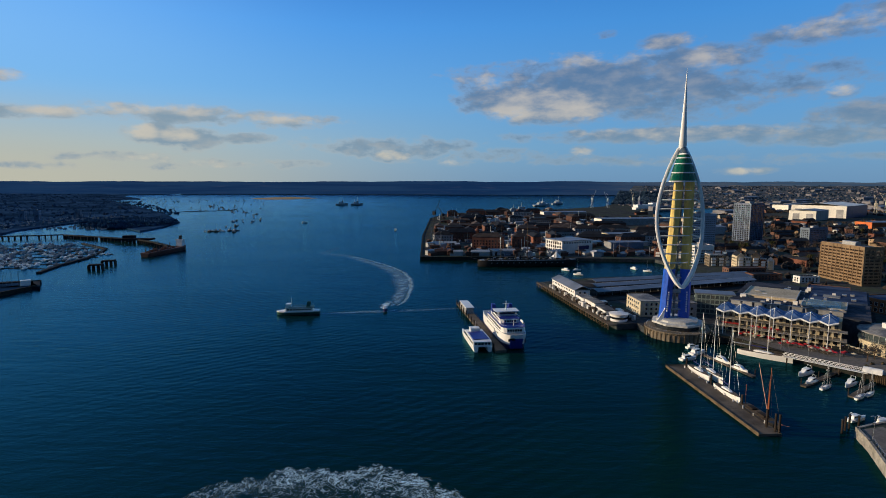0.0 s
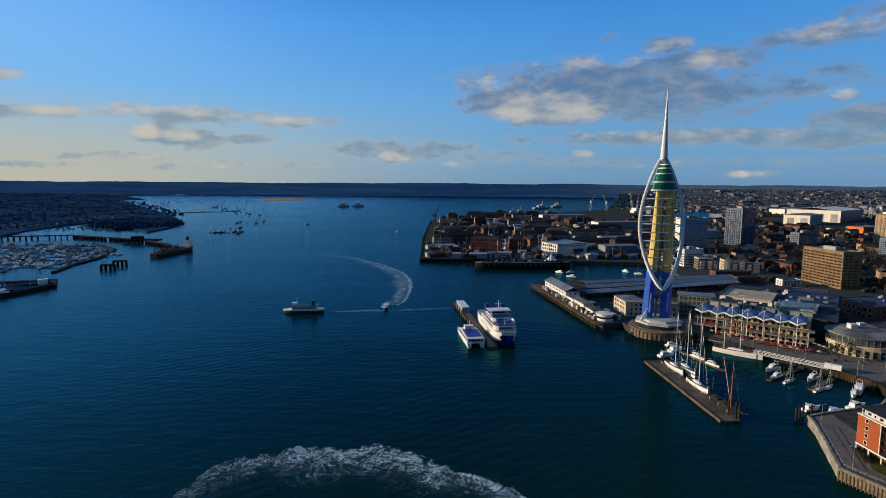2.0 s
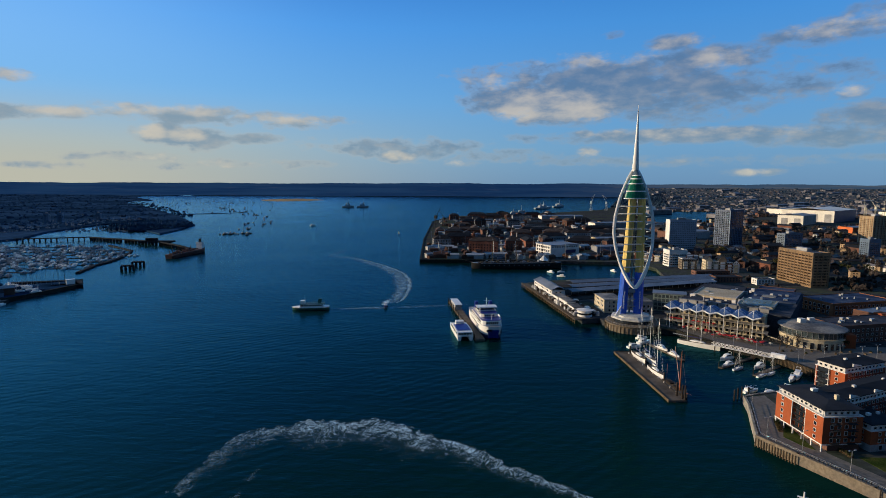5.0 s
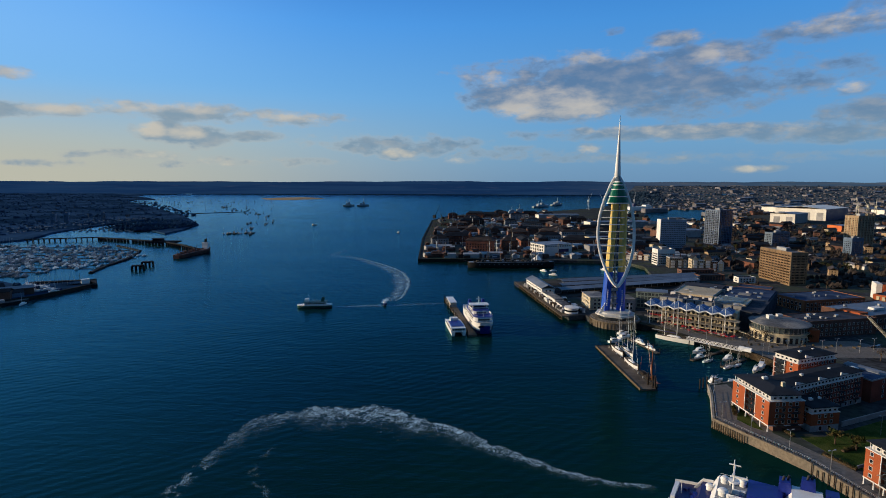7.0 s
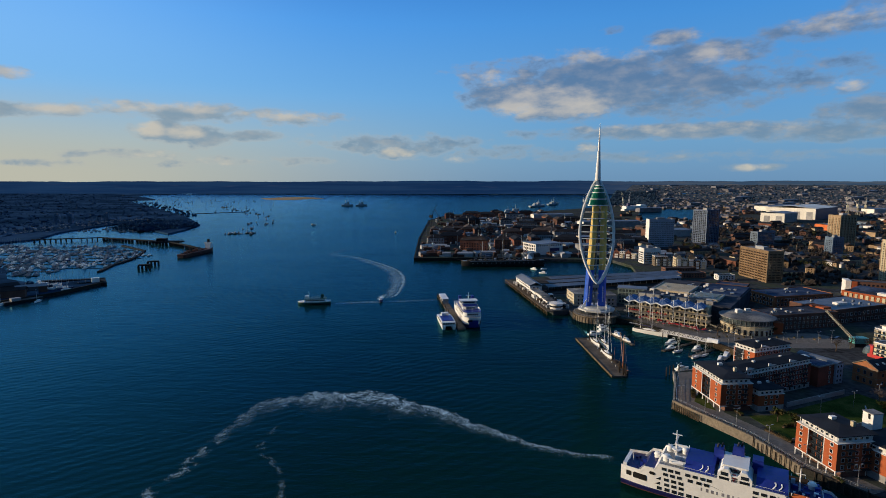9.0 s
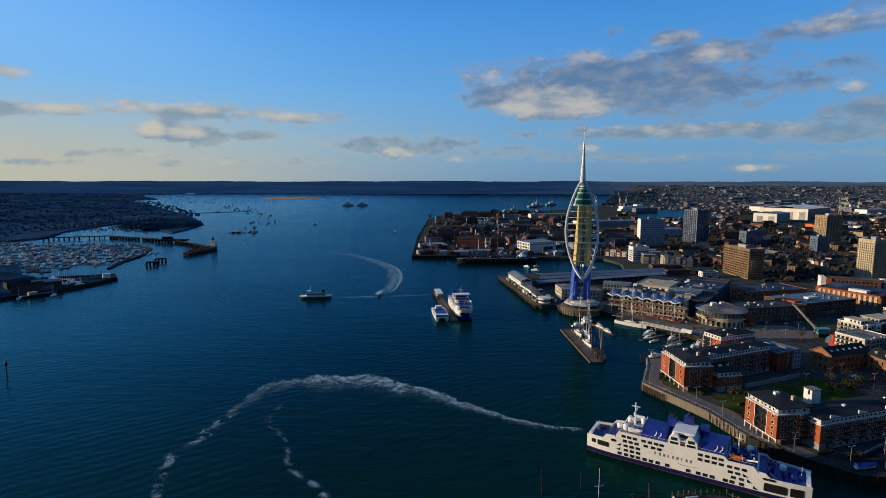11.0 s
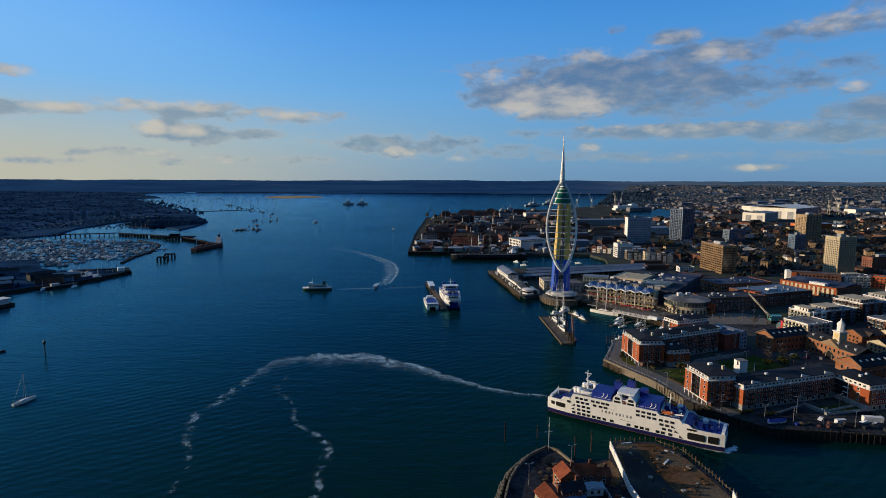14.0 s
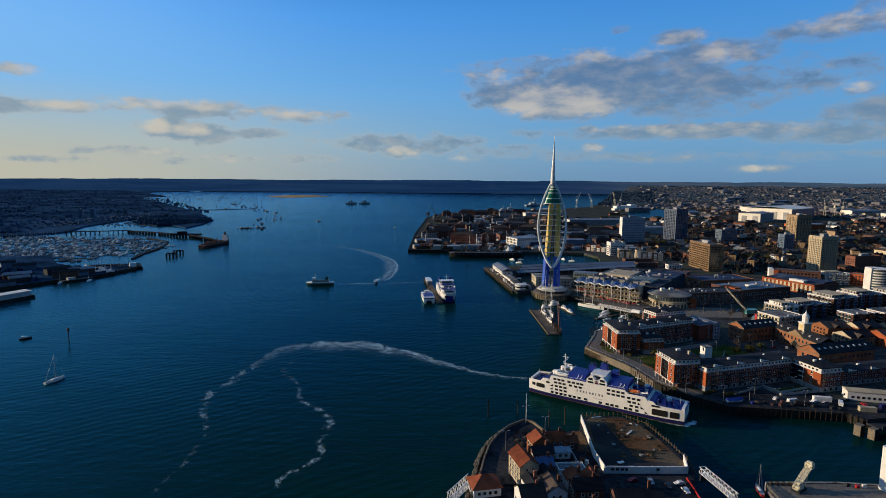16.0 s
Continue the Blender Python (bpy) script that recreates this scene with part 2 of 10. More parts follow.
RENDER_CREAM = mat("cream render", (.50, .43, .30), .82, var=.18, big=.12, fine=1.0, each=.12)
RENDER_GREY = mat("grey cladding", (.30, .30, .30), .6, var=.2, big=.1, fine=.8, each=.2)
PANEL_BLUE = mat("blue grey cladding", (.10, .15, .22), .5, var=.2, big=.1, fine=.8, each=.15)
PANEL_PALE = mat("pale blue grey panels", (.30, .37, .45), .5, var=.15, big=.1, fine=.8)
PANEL_DEEP = mat("deep blue glazed cladding", (.025, .055, .13), .35, var=.2, big=.1, fine=.8)
SLATE = mat("dark slate roof", (.022, .025, .031), .8, var=.3, big=.12, fine=1.4, each=.2)
TILE_RED = mat("red clay roof tiles", (.20, .058, .030), .85, var=.3, big=.2, fine=2.0, bump=.4, each=.25)
TILE_BROWN = mat("brown roof tiles", (.066, .052, .046), .85, var=.3, big=.2, fine=2.0, each=.35)
FELT = mat("grey flat roofing", (.165, .175, .19), .9, var=.35, big=.06, fine=.7, col2=(.25, .24, .22), each=.2)
ROOF_DARK = mat("dark blue grey membrane", (.060, .068, .085), .9, var=.3, big=.08, fine=.6)
ROOF_BLUE = mat("dark blue roofing membrane", (.030, .052, .105), .8, var=.35, big=.07, fine=.5, col2=(.055, .075, .12))
PLINTH = mat("pale plinth concrete", (.52, .52, .49), .8, var=.2, big=.2, fine=1.0)
GRAVEL_ROOF = mat("pale gravel roof", (.56, .47, .33), .95, var=.25, big=.06, fine=1.0, col2=(.42, .36, .27))
METAL_ROOF = mat("grey metal roof", (.16, .18, .21), .55, .2, var=.25, big=.06, fine=.5, each=.15)
BLUE_ROOF = mat("blue fabric roof", (.06, .12, .27), .6, var=.25, big=.1, fine=.8)
SHED_WHITE = mat("white profiled sheeting", (.78, .75, .66), .6, var=.12, big=.02, fine=.3)
BRONZE = mat("bronze curtain wall", (.27, .18, .10), .45, .25, var=.2, big=.1, fine=.7)
BRONZE_GLASS = glass("bronze tinted glass", (.07, .042, .025), .14)
SHIP_WHITE = mat("white ship paint", (.80, .79, .75), .4, var=.05, big=.3, fine=1.6)
SHIP_NAVY = mat("navy blue hull paint", (.014, .016, .095), .42, var=.2, big=.1, fine=.8)
SHIP_BLUE = mat("bright blue deck paint", (.010, .026, .22), .45, var=.2, big=.1, fine=.8)
SHIP_GREY = mat("grey deck paint", (.22, .24, .26), .6, var=.25, big=.1, fine=1.0)
SHIP_GREEN = mat("dark green ferry paint", (.02, .085, .07), .5, var=.2)
HULL_BLACK = mat("black tarred hull", (.015, .015, .016), .55, var=.3)
HULL_RUST = mat("red brown hull", (.11, .04, .03), .7, var=.4, big=.08, fine=.5)
WARSHIP = mat("pale grey warship paint", (.34, .38, .41), .55, var=.15)
RED = mat("red paint", (.45, .02, .02), .5, var=.2)
ORANGE = mat("orange paint", (.60, .14, .03), .5, var=.2)
TEAL = mat("turquoise crane paint", (.10, .38, .38), .5, var=.2)
CRANE_CREAM = mat("cream steel girder", (.56, .52, .38), .5, var=.2)
TIMBER = mat("weathered timber", (.13, .095, .06), .85, var=.35, big=.2, fine=2.5, bump=.3)
TIMBER_DARK = mat("tarred timber pile", (.045, .035, .028), .8, var=.4, fine=2.0)
TIMBER_DECK = mat("timber deck planks", (.13, .105, .08), .85, var=.35, big=.15, fine=2.2)
VARNISH = mat("red brown varnished spar", (.24, .07, .025), .4, var=.2)
ALU = mat("grey aluminium", (.45, .46, .47), .35, .7, var=.15)
DARK_STEEL = mat("dark steel", (.035, .038, .042), .8, 0, var=.3)
TYRE = mat("black rubber", (.02, .02, .02), .8, var=.3)
CAR_PAINT = [mat("white car paint", (.7, .7, .7), .3), mat("dark car paint", (.03, .032, .04), .3), mat("silver car paint", (.35, .36, .37), .3, .4), mat("red car paint", (.35, .02, .02), .3)]


# Haze blue is put into the western houses' own colour.
HAZED_TOWN = mat("haze blue far houses", (.040, .070, .115), .9, var=.4, big=.01, fine=.1)
# Cloud shade over the west is put into this near black timber.
SHADED_TIMBER = mat("shade black jetty timber", (.010, .014, .020), .8, var=.4, big=.05, fine=.5)


def water_material():
    m = bpy.data.materials.new("harbour water")
    m.use_nodes = True
    nt = m.node_tree
    nt.nodes.remove(nt.nodes["Principled BSDF"])
    body, gloss, fresnel, both = (nt.nodes.new("ShaderNode" + n) for n in ("BsdfDiffuse", "BsdfGlossy", "Fresnel", "MixShader"))
    gloss.inputs["Color"].default_value, fresnel.inputs["IOR"].default_value = (.125, .43, .55, 1), 1.31
    g = nt.nodes.new("ShaderNodeNewGeometry")

    def noise_at(scale, detail, stretch=(1, 1, 1), rough=.55, dist=0.0, turn=0.0):
        mp = nt.nodes.new("ShaderNodeMapping")
        mp.inputs["Scale"].default_value, mp.inputs["Rotation"].default_value = stretch, (0, 0, radians(turn))
        nt.links.new(g.outputs["Position"], mp.inputs["Vector"])
        n = nt.nodes.new("ShaderNodeTexNoise")
        n.inputs["Scale"].default_value, n.inputs["Detail"].default_value = scale, detail
        n.inputs["Roughness"].default_value, n.inputs["Distortion"].default_value = rough, dist
        nt.links.new(mp.outputs[0], n.inputs["Vector"])
        return n.outputs[0]

    patches = noise_at(.006, 5, (1, 1.7, 1), .6, .6, 20)
    deep = mix_rgb(nt, smooth(nt, patches, .35, .68), (.0012, .0175, .0165), (.0016, .0225, .0195))
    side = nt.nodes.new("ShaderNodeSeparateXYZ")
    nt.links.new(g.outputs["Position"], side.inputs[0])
    # Body is lightened westward, in place of brighter reflection there.
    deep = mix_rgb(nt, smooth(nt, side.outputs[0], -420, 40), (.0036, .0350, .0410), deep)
    plume = nt.nodes.new("ShaderNodeVectorMath")
    plume.operation = "DISTANCE"
    nt.links.new(g.outputs["Position"], plume.inputs[0])
    plume.inputs[1].default_value = (70, 50, 0)
    silt = node_math(nt, "MULTIPLY", smooth(nt, plume.outputs["Value"], 40, 210, 1.0, 0.0), smooth(nt, noise_at(.02, 5, (1, 1, 1), .6, 1.2), .3, .65, .35, 1.0))
    deep = mix_rgb(nt, silt, deep, (.0020, .0235, .0150))
    nt.links.new(deep, body.inputs["Color"])
    nt.links.new(smooth(nt, noise_at(.012, 4, (1, 2, 1)), .3, .7, .10, .20), gloss.inputs["Roughness"])
    ripple = noise_at(.55, 5, (1, 1.6, 1), .6, .3, 12)
    chop = noise_at(.13, 4, (1, 2.2, 1), .55, .5, -14)
    swell = noise_at(.045, 3, (1, 3.2, 1), .5, .4, 24)
    mp = nt.nodes.new("ShaderNodeMapping")
    mp.inputs["Rotation"].default_value = (0, 0, radians(52))
    nt.links.new(g.outputs["Position"], mp.inputs["Vector"])
    lines = nt.nodes.new("ShaderNodeTexWave")
    lines.inputs["Scale"].default_value, lines.inputs["Distortion"].default_value = .050, 4.0
    lines.inputs["Detail"].default_value, lines.inputs["Detail Scale"].default_value = 2.0, .6
    nt.links.new(mp.outputs[0], lines.inputs["Vector"])
    train = node_math(nt, "MULTIPLY", lines.outputs["Fac"], smooth(nt, noise_at(.008, 3), .38, .62, .0, .38))
    chop = node_math(nt, "ADD", chop, train)
    h = node_math(nt, "ADD", node_math(nt, "MULTIPLY", ripple, .16), node_math(nt, "ADD", node_math(nt, "MULTIPLY", chop, .42), node_math(nt, "MULTIPLY", swell, .9)))
    bp = nt.nodes.new("ShaderNodeBump")
    bp.inputs["Strength"].default_value, bp.inputs["Distance"].default_value = .46, 1.0
    nt.links.new(h, bp.inputs["Height"])
    for n in (body, gloss, fresnel):
        nt.links.new(bp.outputs[0], n.inputs["Normal"])
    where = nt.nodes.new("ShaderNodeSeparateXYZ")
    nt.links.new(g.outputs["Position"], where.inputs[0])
    # Sky sheen is painted in: reflections tinted bright westward, dim eastward.
    eastward = node_math(nt, "ADD", where.outputs[0], node_math(nt, "MULTIPLY", noise_at(.003, 3, (1, 2, 1)), 260))
    steep = mix_rgb(nt, smooth(nt, eastward, -500, 280), (.165, .76, 1.0), (.042, .225, .325))
    grazing = mix_rgb(nt, smooth(nt, eastward, -900, 280), (.36, .72, .95), (.10, .31, .46))
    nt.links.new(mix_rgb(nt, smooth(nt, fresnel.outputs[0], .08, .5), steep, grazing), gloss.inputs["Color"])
    nt.links.new(fresnel.outputs[0], both.inputs[0])
    nt.links.new(body.outputs[0], both.inputs[1])
    nt.links.new(gloss.outputs[0], both.inputs[2])
    nt.links.new(both.outputs[0], nt.nodes["Material Output"].inputs["Surface"])
    return m


def foam_material(name, amount, width=.15, breaks=0.0, cell=.20, milk=.10, even=False):
    """Foam on a strip: swirling threads, thick along the outer edge (low v), that trail off inwards."""
    m = bpy.data.materials.new(name)
    m.use_nodes = True
    nt = m.node_tree
    b = nt.nodes["Principled BSDF"]
    b.inputs["Base Color"].default_value, b.inputs["Roughness"].default_value = (.58, .82, .90, 1), .7
    uv = nt.nodes.new("ShaderNodeUVMap")
    s = nt.nodes.new("ShaderNodeSeparateXYZ")
    nt.links.new(uv.outputs[0], s.inputs[0])
    g = nt.nodes.new("ShaderNodeNewGeometry")

    def wobble(scale, detail, dist=0.0, rough=.5):
        n = nt.nodes.new("ShaderNodeTexNoise")
        n.inputs["Scale"].default_value, n.inputs["Detail"].default_value = scale, detail
        n.inputs["Distortion"].default_value, n.inputs["Roughness"].default_value = dist, rough
        nt.links.new(g.outputs["Position"], n.inputs["Vector"])
        return n.outputs[0]

    def off(value, k):
        return node_math(nt, "MULTIPLY", node_math(nt, "SUBTRACT", value, .5), k)
    edge = node_math(nt, "ADD", s.outputs[1], node_math(nt, "ADD", off(wobble(cell * .22, 2, .6), .55), off(wobble(cell * .9, 3, .8), .45)))
    if even:
        edge = node_math(nt, "MULTIPLY", node_math(nt, "ABSOLUTE", node_math(nt, "SUBTRACT", edge, .5)), 1.7)
        starts = smooth(nt, edge, .45, .85, 1.0, 0.0)
    else:
        starts = smooth(nt, edge, .10, .17)
    inner = smooth(nt, edge, .16, .98, 1.0, 0.0)
    dense = node_math(nt, "MULTIPLY", inner, inner)
    veins = None
    for scale, wide, weight, dist in ((cell * .55, .55, 1.0, 2.2), (cell * 1.3, .8, .85, 1.6), (cell * 3.2, 1.1, .7, .9)):
        reach = node_math(nt, "ADD", node_math(nt, "MULTIPLY", dense, width * wide), .010)
        line = node_math(nt, "SUBTRACT", 1.0, node_math(nt, "DIVIDE", node_math(nt, "ABSOLUTE", node_math(nt, "SUBTRACT", wobble(scale, 3, dist, .45), .5)), reach), True)
        line = node_math(nt, "MULTIPLY", line, node_math(nt, "MULTIPLY", inner if weight > .8 else dense, weight))
        veins = line if veins is None else node_math(nt, "MAXIMUM", veins, line)
    speck = node_math(nt, "MULTIPLY", smooth(nt, wobble(cell * 5, 4, .4, .65), .56, .66), node_math(nt, "MULTIPLY", node_math(nt, "MULTIPLY", dense, dense), .55))
    froth = node_math(nt, "MAXIMUM", node_math(nt, "MAXIMUM", veins, speck), node_math(nt, "MULTIPLY", inner, milk))
    gaps = smooth(nt, wobble(cell * .7, 4, 1.2, .6), .34, .54, .25, 1.0)
    alpha = node_math(nt, "MULTIPLY", node_math(nt, "MULTIPLY", node_math(nt, "POWER", froth, 1.3), gaps), node_math(nt, "MULTIPLY", starts, amount))
    if breaks:
        alpha = node_math(nt, "MULTIPLY", alpha, smooth(nt, wobble(cell * .30, 4), breaks - .06, breaks + .06))
    along = node_math(nt, "MULTIPLY", smooth(nt, s.outputs[0], 0.0, .03), smooth(nt, s.outputs[0], .45, 1.0, 1.0, .25))
    nt.links.new(node_math(nt, "MULTIPLY", alpha, along, True), b.inputs["Alpha"])
    return m


WATER = water_material()
FOAM = foam_material("churned lacy foam", 1.25, .044, 0, .24, .015)
FOAM_THIN = foam_material("broken thin foam", 1.1, .030, .52, .50, .0, True)


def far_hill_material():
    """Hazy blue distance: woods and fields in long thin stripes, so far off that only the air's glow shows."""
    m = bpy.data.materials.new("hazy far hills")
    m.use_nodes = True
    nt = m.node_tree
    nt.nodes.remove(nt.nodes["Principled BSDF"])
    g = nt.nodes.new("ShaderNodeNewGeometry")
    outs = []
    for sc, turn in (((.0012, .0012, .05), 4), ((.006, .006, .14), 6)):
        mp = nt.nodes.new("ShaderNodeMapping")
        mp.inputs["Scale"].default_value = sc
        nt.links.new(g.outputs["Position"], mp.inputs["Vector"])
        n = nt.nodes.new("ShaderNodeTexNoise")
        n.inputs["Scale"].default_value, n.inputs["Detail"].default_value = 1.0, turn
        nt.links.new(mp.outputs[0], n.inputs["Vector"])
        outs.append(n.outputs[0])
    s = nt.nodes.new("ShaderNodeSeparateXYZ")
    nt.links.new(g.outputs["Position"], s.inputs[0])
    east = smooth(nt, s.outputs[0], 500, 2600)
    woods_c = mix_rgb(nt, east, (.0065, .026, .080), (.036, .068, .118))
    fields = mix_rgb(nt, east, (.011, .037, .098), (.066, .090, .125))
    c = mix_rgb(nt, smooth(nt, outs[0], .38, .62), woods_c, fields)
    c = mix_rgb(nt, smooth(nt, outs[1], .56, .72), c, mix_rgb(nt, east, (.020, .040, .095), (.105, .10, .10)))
    # The haze is painted: the ridge glows in these blues by itself.
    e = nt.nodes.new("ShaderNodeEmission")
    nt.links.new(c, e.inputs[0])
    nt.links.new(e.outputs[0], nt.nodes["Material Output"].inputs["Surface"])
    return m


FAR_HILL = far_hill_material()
# Far colours are paled and greyed to stand in for distance haze.
FAR_WALL = mat("haze pale far brick", (.19, .16, .15), .9, var=.3, big=.01, fine=.1)
FAR_ROOF = mat("haze pale far roofs", (.19, .185, .20), .85, var=.35, big=.008, fine=.08)
FAR_PLAIN = mat("haze pale far fields and gardens", (.17, .17, .165), .95, var=.5, big=.005, fine=.05, col2=(.055, .075, .085))

# ---- building kit ----
class Shape:
    """Collects corners and faces of one mesh."""

    def __init__(self):
        self.v, self.f = [], []

    def add(self, verts, faces, m=None):
        k = len(self.v)
        self.v += [tuple(m @ Vector(p)) if m else tuple(p) for p in verts]
        self.f += [tuple(k + i for i in f) for f in faces]
        return self

    def box(self, x0, x1, y0, y1, z0, z1, m=None):
        p = [(x, y, z) for z in (z0, z1) for y in (y0, y1) for x in (x0, x1)]
        return self.add(p, [(0, 2, 3, 1), (4, 5, 7, 6), (0, 1, 5, 4), (2, 6, 7, 3), (0, 4, 6, 2), (1, 3, 7, 5)], m)

    def prism(self, poly, z0, z1, m=None):
        n = len(poly)
        p = [(*q[:2], z0) for q in poly] + [(*q[:2], z1) for q in poly]
        return self.add(p, [tuple(range(n))[::-1], tuple(range(n, 2 * n))] + [(i, (i + 1) % n, n + (i + 1) % n, n + i) for i in range(n)], m)

    def loft(self, rings, caps=True):
        n = len(rings[0])
        p = [q for r in rings for q in r]
        f = [(a * n + i, a * n + (i + 1) % n, (a + 1) * n + (i + 1) % n, (a + 1) * n + i) for a in range(len(rings) - 1) for i in range(n)]
        if caps:
            f += [tuple(range(n))[::-1], tuple(range((len(rings) - 1) * n, len(rings) * n))]
        return self.add(p, f)

    def lathe(self, prof, n=20, at=(0, 0)):
        return self.loft([[(at[0] + r * math.cos(2 * math.pi * i / n), at[1] + r * math.sin(2 * math.pi * i / n), z) for i in range(n)] for r, z in prof])

    def tube(self, pts, r, n=6, r_end=None):
        """A tube along points; the radius runs from r to r_end."""
        pts = [Vector(p) for p in pts]
        rings = []
        for i, p in enumerate(pts):
            d = (pts[min(i + 1, len(pts) - 1)] - pts[max(i - 1, 0)]).normalized()
            side = d.cross(Vector((0, 0, 1)) if abs(d.z) < .9 else Vector((0, 1, 0))).normalized()
            up = side.cross(d)
            k = r + ((r_end if r_end is not None else r) - r) * i / max(1, len(pts) - 1)
            rings.append([tuple(p + (side * math.cos(a) + up * math.sin(a)) * k) for a in (2 * math.pi * (j + .5) / n for j in range(n))])
        return self.loft(rings)

    def data(self, name, material, soft=False):
        me = bpy.data.meshes.new(name)
        me.from_pydata(self.v, [], self.f)
        bm = bmesh.new()
        bm.from_mesh(me)
        bmesh.ops.recalc_face_normals(bm, faces=bm.faces)
        bm.to_mesh(me)
        bm.free()
        if soft:
            me.polygons.foreach_set("use_smooth", [True] * len(me.polygons))
            me.set_sharp_from_angle(angle=radians(40))
        me.materials.append(material)
        return me


def part(name, shape, material, parent, label="", soft=False, m=None):
    """One mesh object under a thing or a part. shape: a Shape, or a mesh to share."""
    ob = new(name, shape.data(name, material, soft) if isinstance(shape, Shape) else shape)
    ob.parent = parent
    if m is not None:
        ob.matrix_basis = m
    return tagged(ob, label) if label else ob


def thing(name, label, category, x=0, y=0, z=0, turn=0, group="", kind=""):
    ob = new(name)
    ob.empty_display_size = .5
    ob.matrix_basis = pose(x, y, z, 0, 0, turn)
    return tagged(ob, label, category, group, kind)


def solid(name, shape, material, label, category, x=0, y=0, z=0, turn=0, group="", kind="", soft=False):
    ob = new(name, shape.data(name, material, soft))
    ob.matrix_basis = pose(x, y, z, 0, 0, turn)
    return tagged(ob, label, category, group, kind)


WINDOW_MESH = {}


def window_meshes(w, h, frame_mat, pane_mat):
    key = (w, h, frame_mat.name, pane_mat.name)
    if key not in WINDOW_MESH:
        e, t = .12, .10
        ring = [(-w / 2, 0), (w / 2, 0), (w / 2, h), (-w / 2, h)]
        outer = [(-w / 2 - e, -e), (w / 2 + e, -e), (w / 2 + e, h + e), (-w / 2 - e, h + e)]
        s = Shape().add([(x, -t, z) for x, z in outer] + [(x, -t, z) for x, z in ring] + [(x, .02, z) for x, z in outer] + [(x, .02, z) for x, z in ring],
                        [f for i in range(4) for j in ((i + 1) % 4,) for f in ((i, j, 4 + j, 4 + i), (i, 8 + i, 8 + j, j), (4 + i, 4 + j, 12 + j, 12 + i), (8 + j, 8 + i, 12 + i, 12 + j))])
        WINDOW_MESH[key] = (s.data("window_frame", frame_mat), Shape().box(-w / 2, w / 2, -.035, .02, 0, h).data("pane", pane_mat))
    return WINDOW_MESH[key]


FACES = {"S": (0, lambda w, d, s, z: (s, 0, z)), "W": (-90, lambda w, d, s, z: (0, d - s, z)),
         "E": (90, lambda w, d, s, z: (w, s, z)), "N": (180, lambda w, d, s, z: (w - s, d, z))}


def windows(b, w, d, faces, z0, storeys, pitch, bay, size, frame_mat=None, pane_mat=None, skip=0.0, rng=None, margin=1.4):
    """Rows of windows on the faces of a w x d block: each a frame with a pane under it."""
    frame_me, pane_me = window_meshes(*size, frame_mat or RENDER_WHITE, pane_mat or PANE)
    for f in faces:
        turn, at = FACES[f]
        length = w if f in "SN" else d
        n = max(1, int((length - 2 * margin + .6) / bay))
        for k in range(storeys):
            for i in range(n):
                if skip and rng.random() < skip:
                    continue
                s = length / 2 + (i - (n - 1) / 2) * bay
                q = part("window", frame_me, None, b, m=Matrix.Translation(at(w, d, s, z0 + k * pitch)) @ pose(0, 0, 0, 0, 0, turn))
                part("pane", pane_me, None, q)


def window_rows(b, w, d, faces, z0, storeys, pitch, bay, size, pane_mat=None, margin=1.2, name="window_rows", material=None):
    """Far windows, too small to pick apart: one mesh of recessed-looking panes with a lintel each."""
    s = Shape()
    for f in faces:
        turn, at = FACES[f]
        length = w if f in "SN" else d
        n = max(1, int((length - 2 * margin + .6) / bay))
        for k in range(storeys):
            for i in range(n):
                m = Matrix.Translation(at(w, d, length / 2 + (i - (n - 1) / 2) * bay, z0 + k * pitch)) @ pose(0, 0, 0, 0, 0, turn)
                s.box(-size[0] / 2, size[0] / 2, -.05, .03, 0, size[1], m)
    return tagged(part(name, s, pane_mat or PANE, b), kind="stuff")


def hip_roof(s, x0, x1, y0, y1, z, rise, inset=None):
    """A hipped roof with its ridge along the longer side."""
    w, d = x1 - x0, y1 - y0
    k = (min(w, d) / 2) if inset is None else inset
    ridge = ((x0 + k, (y0 + y1) / 2), (x1 - k, (y0 + y1) / 2)) if w >= d else (((x0 + x1) / 2, y0 + k), ((x0 + x1) / 2, y1 - k))
    t = .35
    p = [(x, y, q) for q in (z - t, z) for x, y in ((x0, y0), (x1, y0), (x1, y1), (x0, y1))] + [(*ridge[0], z + rise), (*ridge[1], z + rise)]
    sides = [(0, 1, 5, 4), (1, 2, 6, 5), (2, 3, 7, 6), (3, 0, 4, 7), (3, 2, 1, 0)]
    slopes = [(4, 5, 9, 8), (5, 6, 9), (6, 7, 8, 9), (7, 4, 8)] if w >= d else [(4, 5, 8), (5, 6, 9, 8), (6, 7, 9), (7, 4, 8, 9)]
    return s.add(p, sides + slopes)


def gable_roof(s, x0, x1, y0, y1, z, rise, along="x", t=.3):
    if along == "x":
        ym = (y0 + y1) / 2
        sec = [(y0, z - t), (y0, z), (ym, z + rise), (y1, z), (y1, z - t), (ym, z + rise - t)]
        return s.loft([[(x, a, b) for a, b in sec] for x in (x0, x1)])
    xm = (x0 + x1) / 2
    sec = [(x0, z - t), (x0, z), (xm, z + rise), (x1, z), (x1, z - t), (xm, z + rise - t)]
    return s.loft([[(a, y, b) for a, b in sec] for y in (y0, y1)])


